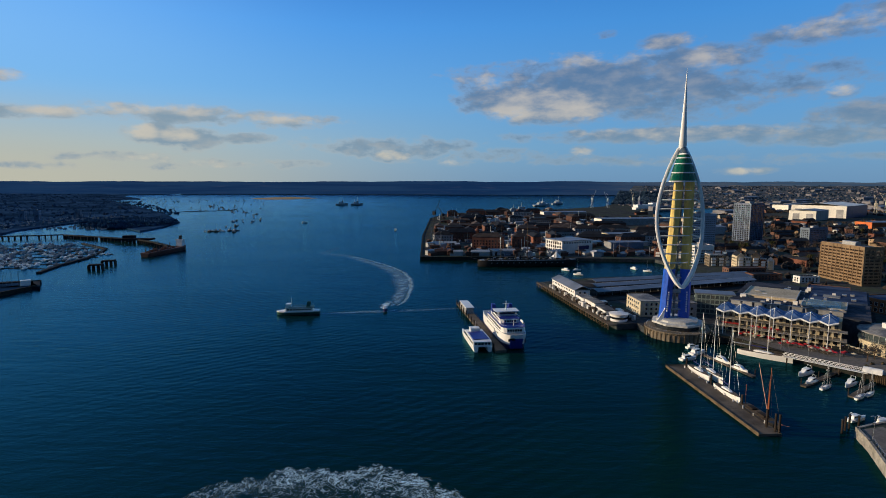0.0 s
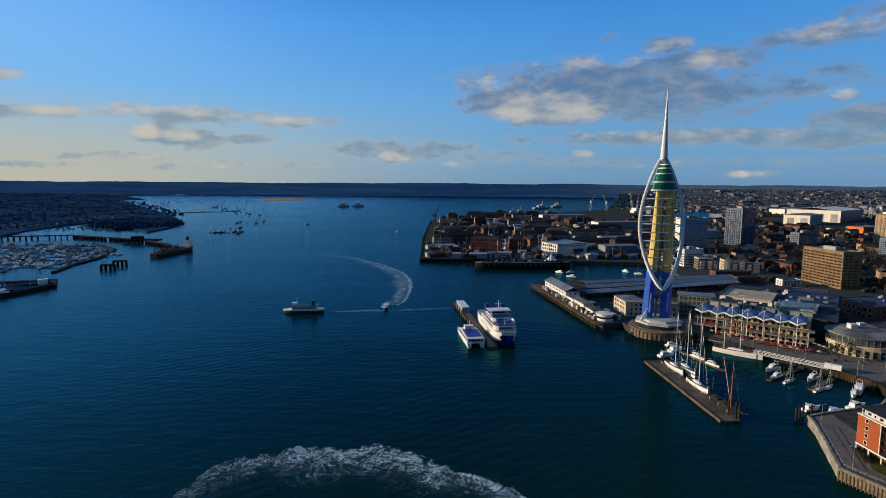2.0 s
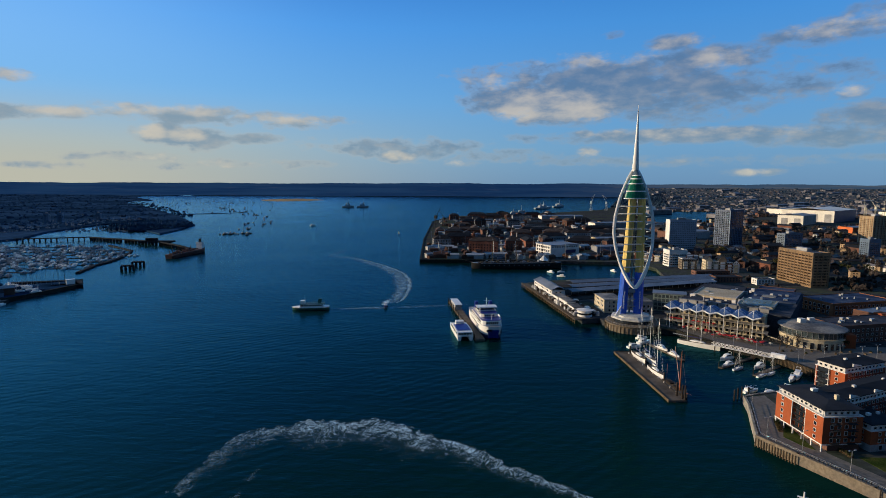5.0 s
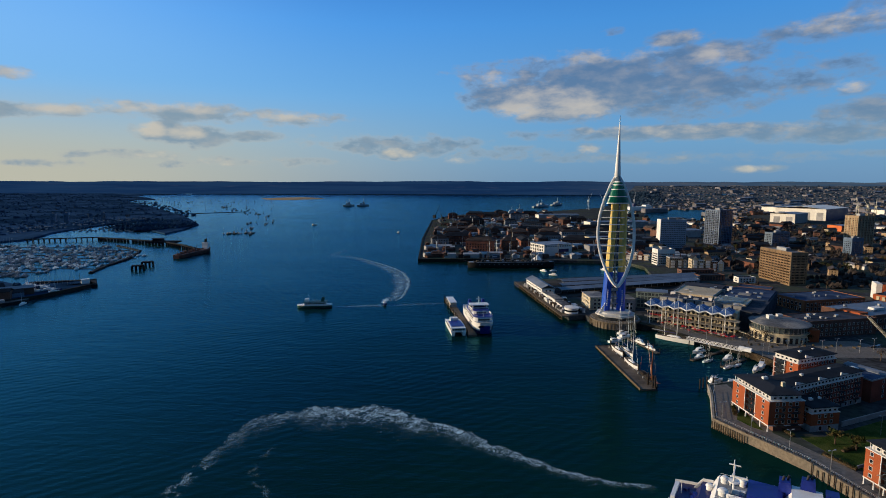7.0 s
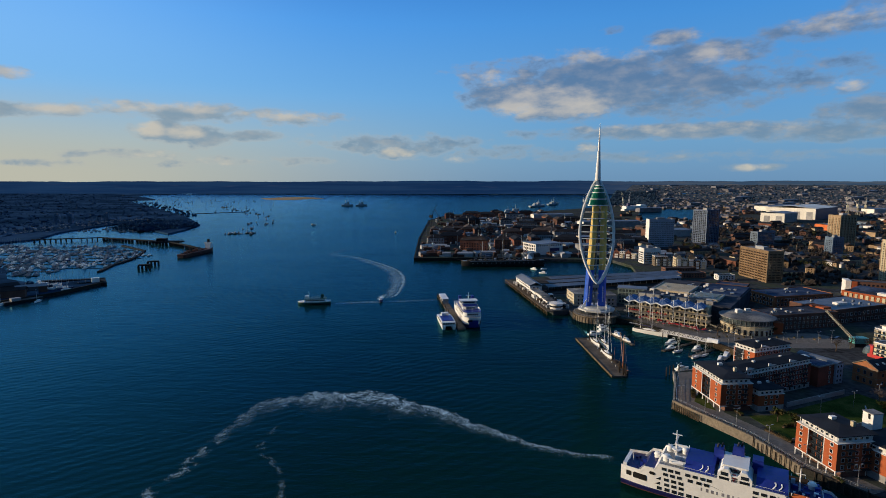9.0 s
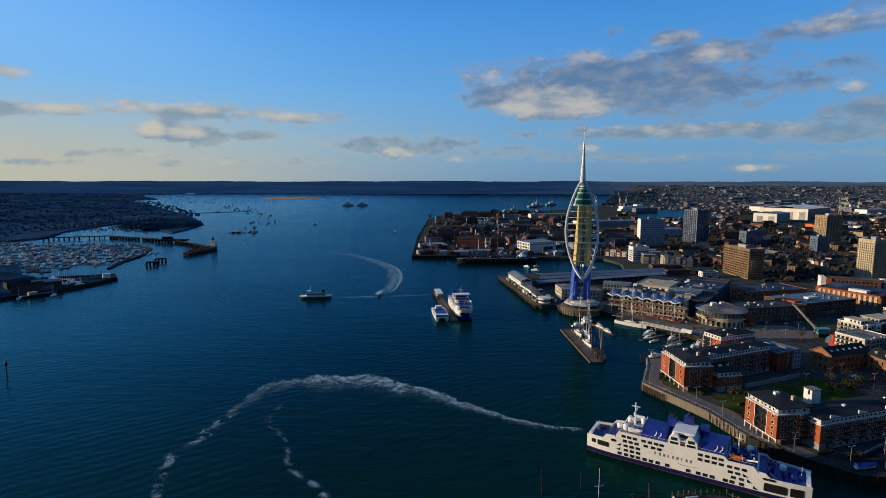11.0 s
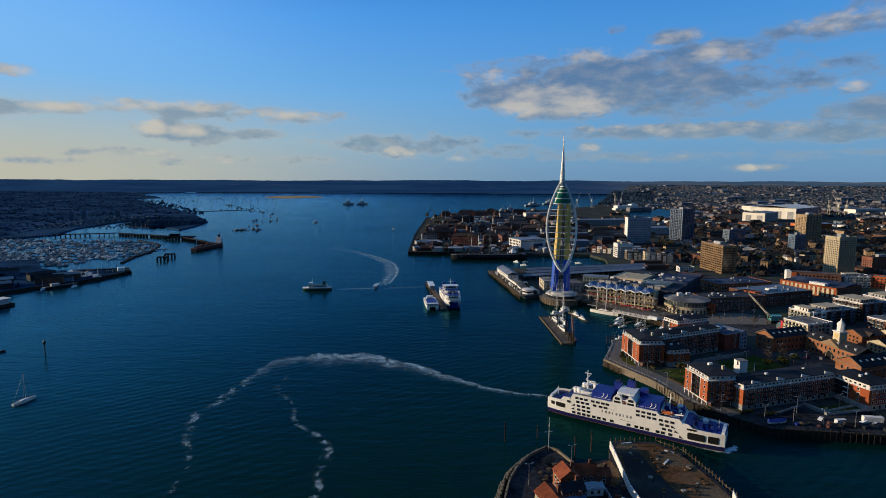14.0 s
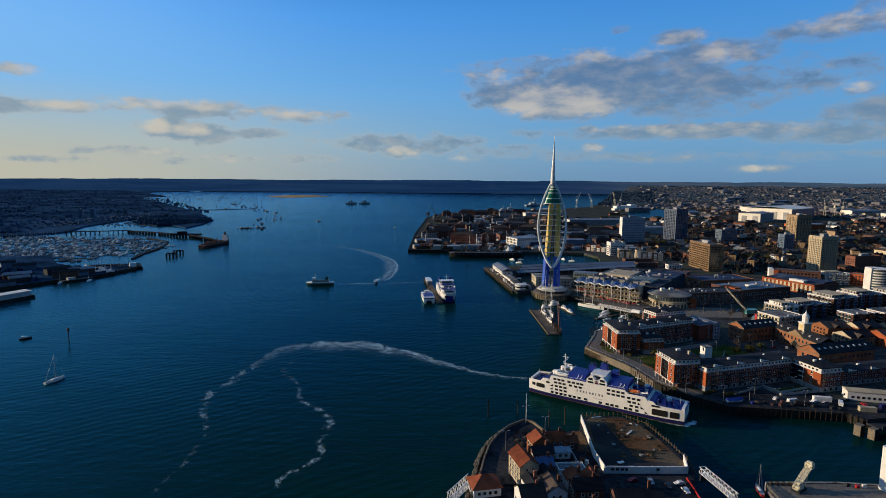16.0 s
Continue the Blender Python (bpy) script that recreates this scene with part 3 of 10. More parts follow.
def parapet_roof(b, w, d, h, roof_mat, wall_mat, up=.7, t=.35):
    s = Shape()
    for q in ((0, w, 0, t), (0, w, d - t, d), (0, t, t, d - t), (w - t, w, t, d - t)):
        s.box(*q, h, h + up)
    part("parapet", s, wall_mat, b)
    part("roof", Shape().box(t, w - t, t, d - t, h - .2, h + .12), roof_mat, b)

# ---- water, land, quays ----
LAND_EAST = [(420, -60), (300, 30), (257, 50), (253, 57), (226, 60), (195, 63), (180, 77), (166.5, 96), (160, 124), (147.4, 148.6), (139.7, 164.3), (153.7, 198.5),
             (157, 209.5), (166, 213), (198, 223), (215, 238), (219, 252), (212, 275), (188, 306), (172, 338), (150, 345), (126, 352), (124, 372), (109, 368), (100, 430), (84, 528),
             (104, 540), (150, 556), (250, 575), (262, 640), (250, 690), (150, 700), (24, 705), (-45, 702), (-59, 983), (-67, 1476), (-11, 1752), (136, 1793),
             (330, 1960), (600, 2250), (700, 2480), (1080, 3687), (1300, 4400), (1300, 4735), (4880, 4735), (4880, -60)]
LAND_POINT = [(58, -13), (60.4, 1), (63, 12), (67, 21.5), (73, 31), (81.8, 39), (86, 36), (91, 25), (108, 30), (110, 40), (115.5, 47.6), (132.6, 46.5), (141.4, 37.8), (145.7, 18.4),
              (148, 3), (147, -9), (143, -20), (138, -60), (128, -400), (-60, -400), (30, -90), (54, -30)]
LAND_CAMBER = [(174, -14), (202, -12.5), (226, -14), (420, -62), (420, -400), (150, -400), (165, -60), (172, -40)]
LAND_WEST = [(-458, 345), (-435, 389), (-422, 408), (-406, 436), (-393, 497), (-413, 520), (-461, 484), (-525, 517), (-594, 596), (-656, 572), (-1000, 600), (-4880, 640), (-4880, -400), (-900, -400), (-560, 120)]
LAND_NORTH_WEST = [(-4880, 700), (-890, 842), (-858, 890), (-832, 956), (-890, 1094), (-908, 1255), (-906, 1516), (-840, 1490), (-815, 1420), (-760, 1260), (-715, 1166), (-628, 1078), (-638, 1176), (-674, 1328), (-780, 1500), (-912, 1700), (-1248, 2145), (-1739, 2781), (-1900, 3000), (-1800, 3120), (-1960, 3350), (-2250, 3700), (-2447, 4110), (-2300, 4300), (-2400, 4735), (-4880, 4735)]

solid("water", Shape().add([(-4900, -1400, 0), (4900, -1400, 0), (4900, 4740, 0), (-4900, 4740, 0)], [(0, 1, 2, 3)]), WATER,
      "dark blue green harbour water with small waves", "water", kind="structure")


def land(name, poly, material, label, z=4.0):
    return solid(name, Shape().prism(poly, -6, z), material, label, "ground", kind="structure")


land("ground_east", LAND_EAST, CITY, "dark town ground behind the quays")
land("ground_point", LAND_POINT, QUAY_DARK, "low paved point of old harbour land")
land("ground_camber", LAND_CAMBER, PAVING, "flat concrete ferry quay")
land("ground_west", LAND_WEST, SCRUB_HAZED, "dark shore with sheds and boatyards", 3.0)
land("ground_northwest", LAND_NORTH_WEST, SCRUB_HAZED, "dark wooded shore across the harbour", 3.0)


def strip_wall(name, pts, z0, z1, t, material, label, category="wall", kind="structure"):
    """A wall of thickness t along a line of points."""
    s = Shape()
    for (ax, ay), (bx, by) in zip(pts, pts[1:]):
        n = math.hypot(bx - ax, by - ay)
        s.box(-t / 2, n + t / 2, -t / 2, t / 2, z0, z1, Matrix.Translation((ax, ay, 0)) @ pose(0, 0, 0, 0, 0, math.degrees(math.atan2(by - ay, bx - ax))))
    return solid(name, s, material, label, category, kind=kind)


strip_wall("quay_wall_1", LAND_EAST[7:11], -4, 4.5, 1.1, STONE_PALE, "pale stone quay wall above the water")
strip_wall("quay_wall_2", LAND_EAST[10:16], -4, 4.4, 1.0, CONC, "concrete quay wall of the marina basin")
strip_wall("quay_wall_3", LAND_EAST[1:8], -4, 4.3, 1.0, CONC_DARK, "dark stained quay wall of the camber")
strip_wall("quay_wall_4", LAND_EAST[15:22], -4, 4.3, 1.0, CONC_DARK, "dark quay wall below the terraces")
strip_wall("quay_wall_5", LAND_EAST[31:34], -4, 4.6, 2.0, CONC_DARK, "dark dockyard quay wall")
strip_wall("quay_wall_6", LAND_EAST[33:37], -4, 4.6, 2.5, CONC_DARK, "dark dockyard sea wall")
strip_wall("quay_wall_7", LAND_CAMBER[:3], -4, 4.5, .9, CONC, "concrete edge of the ferry quay")
strip_wall("quay_wall_8", LAND_WEST[:5], -4, 3.6, 2.0, CONC_DARK, "dark sea wall of the far shore")
strip_wall("sea_wall", [(54, -30), (58, -13), (60.4, 1), (63, 12), (67, 21.5), (73, 31), (81.8, 39), (86, 36), (91, 25)], 3.5, 5.2, .7, STONE_PALE, "curved stone parapet round the point")


def sheet(name, poly, z, material, label, category="pavement"):
    return solid(name, Shape().prism(poly, 3.9, z), material, label, category, kind="structure")


sheet("pavement_1", [(147.4, 149.6), (140.7, 164.3), (154.5, 198), (158, 208.5), (168, 211), (166, 180), (160, 150), (172, 124), (180, 97), (188, 80), (196, 72), (257, 66), (253, 58), (226, 61), (196, 64), (181, 78), (167.5, 96), (161, 124)],
      4.05, PAVING, "paved waterside promenade")
sheet("pavement_2", [(173, 339), (189, 307), (213, 276), (220, 253), (236, 262), (300, 262), (318, 272), (300, 300), (230, 300), (205, 320), (178, 352), (160, 356)], 4.06, PAVING, "paved quayside with cafe terraces")
sheet("quay_yard", [(187, 79), (196, 80), (228, 90), (232, 79.5), (258, 86), (262, 70), (300, 56), (300, 31), (257.6, 50.8), (253.4, 58.2), (226, 61.2), (196, 64.2), (182, 77)], 4.12, QUAY_DARK, "dark working quay strewn with gear", "ground")
sheet("lawn_1", [(170, 147), (181, 147), (230, 170), (246, 178), (258, 150), (205, 120), (176, 118)], 4.10, LAWN, "shaded lawn between apartment blocks", "lawn")
sheet("lawn_2", [(229, 90), (233, 80.5), (257, 87), (254, 95)], 4.16, LAWN, "small green below the apartments", "lawn")
sheet("lawn_3", [(159.5, 178), (154, 170), (150.5, 164), (153.5, 156), (157, 152), (158, 165)], 4.11, LAWN, "planted bed beside the promenade", "lawn")
strip_wall("terrace_wall_1", [(196, 158), (238, 177)], 4, 6.6, .4, RENDER_GREY, "pale terrace wall along the lawn")
strip_wall("terrace_wall_2", [(205.5, 79.2), (228.8, 93.4)], 4, 5.2, .3, RENDER_GREY, "low pale wall below the long apartment wing")
strip_wall("terrace_wall_3", [(228.8, 93.4), (233, 83.2), (262.8, 95.4)], 4, 5.4, .3, PLINTH, "low white wall round the small green")
sheet("road_1", [(232, 300), (262, 352), (292, 400), (330, 452), (338, 446), (300, 392), (270, 346), (243, 297)], 4.07, ASPHALT, "shaded lane between the shops", "road")
sheet("car_park", [(112, 38), (116, 45.5), (132, 44.6), (140, 37), (144, 18), (146.5, 3), (145.5, -6), (111, -7.6), (109.6, 4)], 4.08, EARTH, "bare cleared building plot of brown earth and old concrete", "ground")
sheet("car_park_slab", [(114, 36), (122, 38), (124, 20), (128, 2), (144, 0), (144, -5.5), (112, -6.5), (110.6, 6)], 4.14, ASPHALT, "dark old asphalt on the cleared plot", "ground")

r = random.Random(17)
s = Shape()
for (ax, ay), (bx, by) in zip(LAND_EAST[1:8], LAND_EAST[2:9]):
    for k in range(int(math.hypot(bx - ax, by - ay) / 2.6)):
        u = k * 2.6 / math.hypot(bx - ax, by - ay)
        x, y = ax + (bx - ax) * u, ay + (by - ay) * u
        nx, ny = (by - ay), -(bx - ax)
        n = -math.hypot(nx, ny)
        s.tube([(x + nx / n * 1.1, y + ny / n * 1.1, -4), (x + nx / n * 1.1, y + ny / n * 1.1, r.uniform(3.4, 6))], .24, 5)
tagged(solid("camber_piles", s, TIMBER_DARK, "dark timber fender piles along the camber wall", "piles"), kind="stuff")

# Far shore, sand bank and hills
def plain_z(x, y):
    """Height of the gently climbing far plain in the east."""
    return 4 + 74 * max(0.0, min(1.0, (y - 2900) / 1600)) ** 1.35


rows = [[(x, y, plain_z(x, y) + (.1 if y > 2900 else -6)) for x in (640 + (y - 2385) * .38, 1600, 3000, 4870)] for y in (2890, 3100, 3300, 3600, 3900, 4200, 4480)]
s = Shape()
s.add([p for r in rows for p in r], [(a * 4 + j, a * 4 + j + 1, (a + 1) * 4 + j + 1, (a + 1) * 4 + j) for a in range(6) for j in range(3)])
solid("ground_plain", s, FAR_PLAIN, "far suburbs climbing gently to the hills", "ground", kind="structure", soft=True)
solid("water_inlet", Shape().add([(1440, 3580, plain_z(0, 3580) + .5), (1840, 3590, plain_z(0, 3590) + .5), (1900, 3660, plain_z(0, 3660) + .5), (1500, 3640, plain_z(0, 3640) + .5)], [(0, 1, 2, 3)]), WATER, "narrow creek on the far plain", "water", kind="structure")


def ridge(name, label, x0, x1, y, depth, top, seed, material, step=40, wob=14):
    s, n = Shape(), int((x1 - x0) / step)
    rows = []
    for i in range(n + 1):
        x = x0 + (x1 - x0) * i / n
        h = top(x) + wob * (noise.noise(Vector((x * .0016, seed, 0))) + .5 * noise.noise(Vector((x * .006, seed, 3))) + .22 * noise.noise(Vector((x * .03, seed, 5))))
        rows.append([(x, y, 2), (x, y + depth * .12, 2 + h * .35), (x, y + depth * .45, 2 + h * .75), (x, y + depth * .8, 2 + h), (x, y + depth, 2 + h * .9)])
    k = len(rows[0])
    s.add([p for r in rows for p in r], [(a * k + j, (a + 1) * k + j, (a + 1) * k + j + 1, a * k + j + 1) for a in range(n) for j in range(k - 1)])
    return solid(name, s, material, label, "backdrop", kind="structure", soft=True)


land("ground_north", [(-2200, 4380), (-600, 4420), (260, 4440), (330, 4400), (900, 4360), (1300, 4380), (1300, 4735), (-2200, 4735)], FARWOOD_HAZED, "far wooded shore at the head of the harbour", 3.0)
ridge("hill_far", "long wooded ridge on the horizon in glowing haze blue", -4850, 4850, 4480, 250, lambda x: 103 + 6 * math.exp(-((x + 100) / 500) ** 2) + (4 if x > 700 else 0), 2.0, FAR_HILL, wob=9)
solid("sand_bank", Shape().loft([[(-1275 + 420 * u, 3420 + 270 * math.sin(math.pi * u) * s_, .1 + 5.5 * math.sin(math.pi * u) * q) for u in (.001, .1, .25, .5, .75, .9, .999)] for s_, q in ((-1, 0), (-.5, .8), (0, 1), (.6, .7), (1, 0))], False), SAND,
      "low tan sand bank rising from the water", "sand bank", soft=True)

# ---- observation tower ----
def tower():
    t = thing("observation_tower", "tall white sail-shaped tower with blue legs and green glazed decks", "tower", 145, 357, 0, 0)
    drum = Shape().lathe([(20, -4), (20, 4.3), (19.4, 4.3), (19.4, 5.2), (20.3, 5.2), (20.3, 5.7), (18.8, 5.7)], 40)
    part("base_drum", drum, STONE_PALE, t, "round pale stone base standing in the water", True)
    post = Shape().box(-.22, .22, -.25, .25, -3, 5.0).data("fender_pile", TIMBER)
    for i in range(44):
        a = 2 * math.pi * i / 44
        part("fender_pile", post, None, t, m=pose(20.15 * math.cos(a), 20.15 * math.sin(a), 0, 0, 0, math.degrees(a) + 90))
    part("cafe_glazing", Shape().lathe([(13.4, 5.6), (13.4, 8.6)], 24), PANE, t)
    part("plinth", Shape().lathe([(15.6, 8.4), (16.4, 8.7), (16.4, 9.9), (14.6, 10.2), (13.6, 10.2), (13.2, 11.4), (9.5, 11.8)], 8), PLINTH, t, "octagonal pale concrete plinth")
    s = Shape()
    for i in range(48):
        a = 2 * math.pi * i / 48
        s.box(-.05, .05, -.05, .05, 5.6, 6.8, pose(18.9 * math.cos(a), 18.9 * math.sin(a), 0, 0, 0, math.degrees(a)))
    ring = [(18.9 * math.cos(2 * math.pi * i / 48), 18.9 * math.sin(2 * math.pi * i / 48), 6.8) for i in range(49)]
    part("railing", s.tube(ring, .06, 5), ALU, t)
    # Legs: blue below, cream shafts above, each an octagon leaning inwards
    for x0, x1, top in ((-8.0, -3.6, 100.0), (4.6, 3.6, 100.0)):
        def octagon(z, r, a=x0, b=x1):
            k = (z - 10) / 90
            return [(a + (b - a) * k + r * math.cos(math.radians(22.5 + 45 * i)), 1.5 - 1.5 * k + r * 1.05 * math.sin(math.radians(22.5 + 45 * i)), z) for i in range(8)]
        part("leg", Shape().loft([octagon(9.5, 3.75), octagon(11, 3.6), octagon(44, 3.45)]), BLUE_LEG, t, "bright blue clad leg")
        part("shaft", Shape().loft([octagon(44, 3.15), octagon(101, 2.75)]), CREAM, t, "cream concrete shaft")
        sign = Shape()
        for k in range(9):
            z = 16 + k * 1.55
            sign.box(x0 + (x1 - x0) * (z - 10) / 90 - .38, x0 + (x1 - x0) * (z - 10) / 90 + .38, -2.30 - .014 * z, -1.55, z, z + 1.0)
        tagged(part("sign_bars", sign, STEEL_WHITE, t, "column of small white bars"), kind="stuff")
    part("stair_core", Shape().tube([(-1.4, 3.4, 9), (-.2, 1.8, 98)], .8, 6, .5), CONC, t)
    for z in (17, 22.5, 28, 33, 38):
        part("leg_bridge", Shape().box(-5, 2, -.5, 2.2, z, z + (2.2 if z == 28 else .7)), RENDER_GREY, t)
    part("fin", Shape().prism([(-14.5, -4), (-10.2, -4.6), (-10.2, -3.6)], 9.8, 10.4).add([(-14.6, -4, 10), (-10.8, -4.4, 10), (-9.6, -4, 19), (-14.6, -3.4, 10), (-10.8, -3.2, 10), (-9.6, -3.4, 19)],
         [(0, 1, 2), (5, 4, 3), (0, 3, 4, 1), (1, 4, 5, 2), (2, 5, 3, 0)]), STEEL_WHITE, t)

    # Bows: two white arcs from the point of the vee to the foot of the spire
    def bow(z, side):
        k = (z - 33.0) / (123.5 - 33.0)
        wide = math.sin(math.pi * min(1, max(0, k)) ** .93) ** .80
        return Vector((-2.0 - .9 * k + side * 14.6 * wide, -9.5 + 7.0 * min(1, k * 2.2) + 1.5 * k, z))
    for side in (-1, 1):
        rings = []
        for i in range(45):
            z = 33 + 90.5 * i / 44
            p = bow(z, side)
            thick = 1.12 + .40 * math.exp(-((z - 36) / 11) ** 2) + .15 * math.exp(-((z - 121) / 6) ** 2)
            deep = .8 + 1.0 * math.exp(-((z - 36) / 14) ** 2)
            rings.append([(p.x + a * thick, p.y + b * deep, z + c) for a, b, c in ((-1, -.4, 0), (-.4, -1, 0), (.4, -1, 0), (1, -.4, 0), (1, .6, 0), (-1, .6, 0))])
        part("bow", Shape().loft(rings), STEEL_WHITE, t, "curved white steel bow", True)
    for k in range(9):
        z = 94.6 - 5.72 * k
        a, b = bow(z, -1), bow(z, 1)
        mid = Vector((3.2, -4.2, z + .2))
        pts = [a.lerp(mid, u) + Vector((0, -1.6 * math.sin(math.pi * u), 0)) for u in (0, .25, .5, .75, 1)]
        part("rib", Shape().tube(pts, .42, 6, .34), STEEL_WHITE, t)
        part("rib", Shape().tube([(5.6, -1.8, z + .5), (b.x - .2, b.y, z - 1.2)], .42, 6), STEEL_WHITE, t)
        part("rib", Shape().tube([(b.x - .2, b.y, z - 1.2), (b.x - 2.6, b.y + 6.5, z - 2.6)], .34, 6), STEEL_WHITE, t)

    # Decks between the bows
    def cabin(z, grow=0.0):
        a, b = bow(z, -1), bow(z, 1)
        cx, hw = (a.x + b.x) / 2, ((b.x - a.x) / 2 - .9) * .90 + grow
        return [(cx + hw * math.cos(q) * (1 if math.sin(q) < 0 else .9), -3.2 + (5.2 + grow) * math.sin(q) * (.9 if math.sin(q) < 0 else 1.25), z) for q in (2 * math.pi * i / 28 for i in range(28))]
    for z0, z1 in ((101.0, 105.6), (106.3, 111.2), (111.9, 114.8), (115.3, 117.2)):
        part("deck_glazing", Shape().loft([cabin(z0), cabin((z0 + z1) / 2), cabin(z1)]), DECK_GLASS, t, "green tinted deck windows", True)
        s = Shape()
        for i in range(0, 28, 1):
            lo, hi = cabin(z0, .05)[i], cabin(z1, .05)[i]
            s.tube([lo, hi], .05, 4)
        tagged(part("mullions", s, SHIP_GREEN, t), kind="stuff")
    for z in (100.2, 105.6, 111.2, 114.8, 117.2):
        part("deck_floor", Shape().loft([cabin(z, .35), cabin(z + .72, .35)]), STEEL_WHITE, t)
    part("crows_nest", Shape().loft([cabin(117.9), [(-2.9 + 1.6 * math.cos(2 * math.pi * i / 28), -1.6 + 1.6 * math.sin(2 * math.pi * i / 28), 122.6) for i in range(28)]]), GREY_GLASS, t, "grey glazed tip above the decks")
    rings = []
    for z, w in ((119, 1.2), (123, 2.55), (128, 2.25), (136, 1.75), (148, 1.1), (158, .62), (164, .36), (170, .10)):
        cx = -3.2 + .3 * (z - 120) / 50
        rings.append([(cx + w * math.cos(2 * math.pi * i / 10), -2.2 + .8 * w * math.sin(2 * math.pi * i / 10), z) for i in range(10)])
    part("spire", Shape().loft(rings), STEEL_WHITE, t, "slender white spire", True)


tower()

# ---- apartment blocks on the quay ----
def white_storey(b, x0, x1, y0, y1, z, h, bay=3.9, faces="SW"):
    """A set-back white top storey with its windows."""
    part("top_storey", Shape().box(x0, x1, y0, y1, z, z + h), FRAME_PALE, b, "white set-back top storey")
    fr, pa = window_meshes(1.3, .95, FRAME_PALE, PANE)
    for f in faces:
        length = (x1 - x0) if f in "SN" else (y1 - y0)
        n = int((length - 1) / bay)
        for i in range(n):
            s = length / 2 + (i - (n - 1) / 2) * bay
            q = FACES[f][1](x1 - x0, y1 - y0, s, z + .45)
            w = part("window", fr, None, b, m=pose(q[0] + x0, q[1] + y0, q[2], 0, 0, FACES[f][0]))
            part("pane", pa, None, w)


def balcony_mesh(w, d=1.5):
    s = Shape().box(-w / 2, w / 2, -d, .1, 0, .18).box(-w / 2, w / 2, -d, -d + .06, .95, 1.05)
    n = int(w / .7)
    for i in range(n + 1):
        x = -w / 2 + w * i / n
        s.box(x - .025, x + .025, -d, -d + .05, .15, 1.0)
    s.box(-w / 2, -w / 2 + .06, -d, 0, .95, 1.05).box(w / 2 - .06, w / 2, -d, 0, .95, 1.05)
    return s.data("balcony", DARK_STEEL)


BALCONY_8, BALCONY_4 = balcony_mesh(7.0), balcony_mesh(3.6)


def apartment_tower(x, y, turn, w, d, storeys, label):
    """A brick end block on white columns, with a recessed bay of balconies to the water."""
    b = thing("apartment_block", label, "apartment block", x, y, 4, turn, "quayside apartments")
    z0, top = 3.2, 3.2 + storeys * 2.8
    m, r = d / 2, 4.0
    body = [(0, 0), (w, 0), (w, d), (0, d), (0, m + r), (1.6, m + r), (1.6, m - r), (0, m - r)]
    part("wall", Shape().prism(body, z0, top), BRICK_ORANGE, b, "orange brick wall")
    part("ground_floor", Shape().box(3.0, w - .3, .6, d - .6, 0, z0), BRICK_DARK, b)
    part("slab", Shape().prism([(-.12, -.12), (w + .1, -.12), (w + .1, d + .1), (-.12, d + .1)], z0 - .45, z0 - .003), RENDER_WHITE, b)
    for i in range(6):
        part("column", Shape().box(.0, .45, .1 + (d - .65) * i / 5, .55 + (d - .65) * i / 5, 0, z0 - .45), RENDER_WHITE, b)
    for k in range(storeys):
        part("balcony", BALCONY_8, None, b, m=pose(1.55, m, z0 + k * 2.8 + .1, 0, 0, -90))
        for i in (-1, 0, 1):
            part("glazed_door", Shape().box(1.5, 1.66, m + i * 2.4 - 1.1, m + i * 2.4 + .95, z0 + k * 2.8 + .3, z0 + k * 2.8 + 2.4), PANE, b)
        for i in (-2, 2):
            part("post", Shape().box(-.05, .2, m + i * 2.0 - .15, m + i * 2.0 + .15, z0 + k * 2.8, z0 + k * 2.8 + 2.9), RENDER_WHITE, b)
    fr, pa = window_meshes(1.25, 1.35, RENDER_WHITE, PANE)
    for k in range(storeys):
        for s in ((d / 2 - r) * .42, d - (d / 2 - r) * .42):
            q = part("window", fr, None, b, m=pose(0, s, z0 + k * 2.8 + .9, 0, 0, -90))
            part("pane", pa, None, q)
    windows(b, w, d, "S", z0 + .8, storeys, 2.8, 3.1, (1.3, 1.5), FRAME_PALE)
    window_rows(b, w, d, "NE", z0 + .8, storeys, 2.8, 4.2, (1.3, 1.5))
    for k in range(storeys):
        for i in (0, 1):
            part("balcony", BALCONY_4, None, b, m=pose(w * (.3 + .42 * i), 0, z0 + k * 2.8 + .05))
    part("chimney", Shape().box(w * .7, w * .7 + 1.4, d * .3, d * .3 + 1.4, top + 3.2, top + 5.8), RENDER_CREAM, b)
    part("cornice", Shape().box(-.2, w + .2, -.2, d + .2, top, top + .3), RENDER_WHITE, b)
    white_storey(b, 1.3, w - 1.0, 1.3, d - 1.3, top + .3, 2.6, 2.6)
    part("roof", hip_roof(Shape(), -.1, w + .2, -.1, d + .2, top + 3.1, 1.0), SLATE, b, "dark hipped roof with wide eaves")
    s = Shape()
    for i in range(5):
        s.box(-.15, .0, 2 + i * (d - 4) / 4, 2.2 + i * (d - 4) / 4, top + .3, top + 3.0)
    part("eaves_posts", s, RENDER_WHITE, b)
    part("roof_hatch", Shape().box(w * .5, w * .5 + 2.4, d * .62, d * .62 + 1.6, top + 4.0, top + 5.2), RENDER_WHITE, b)
    return b


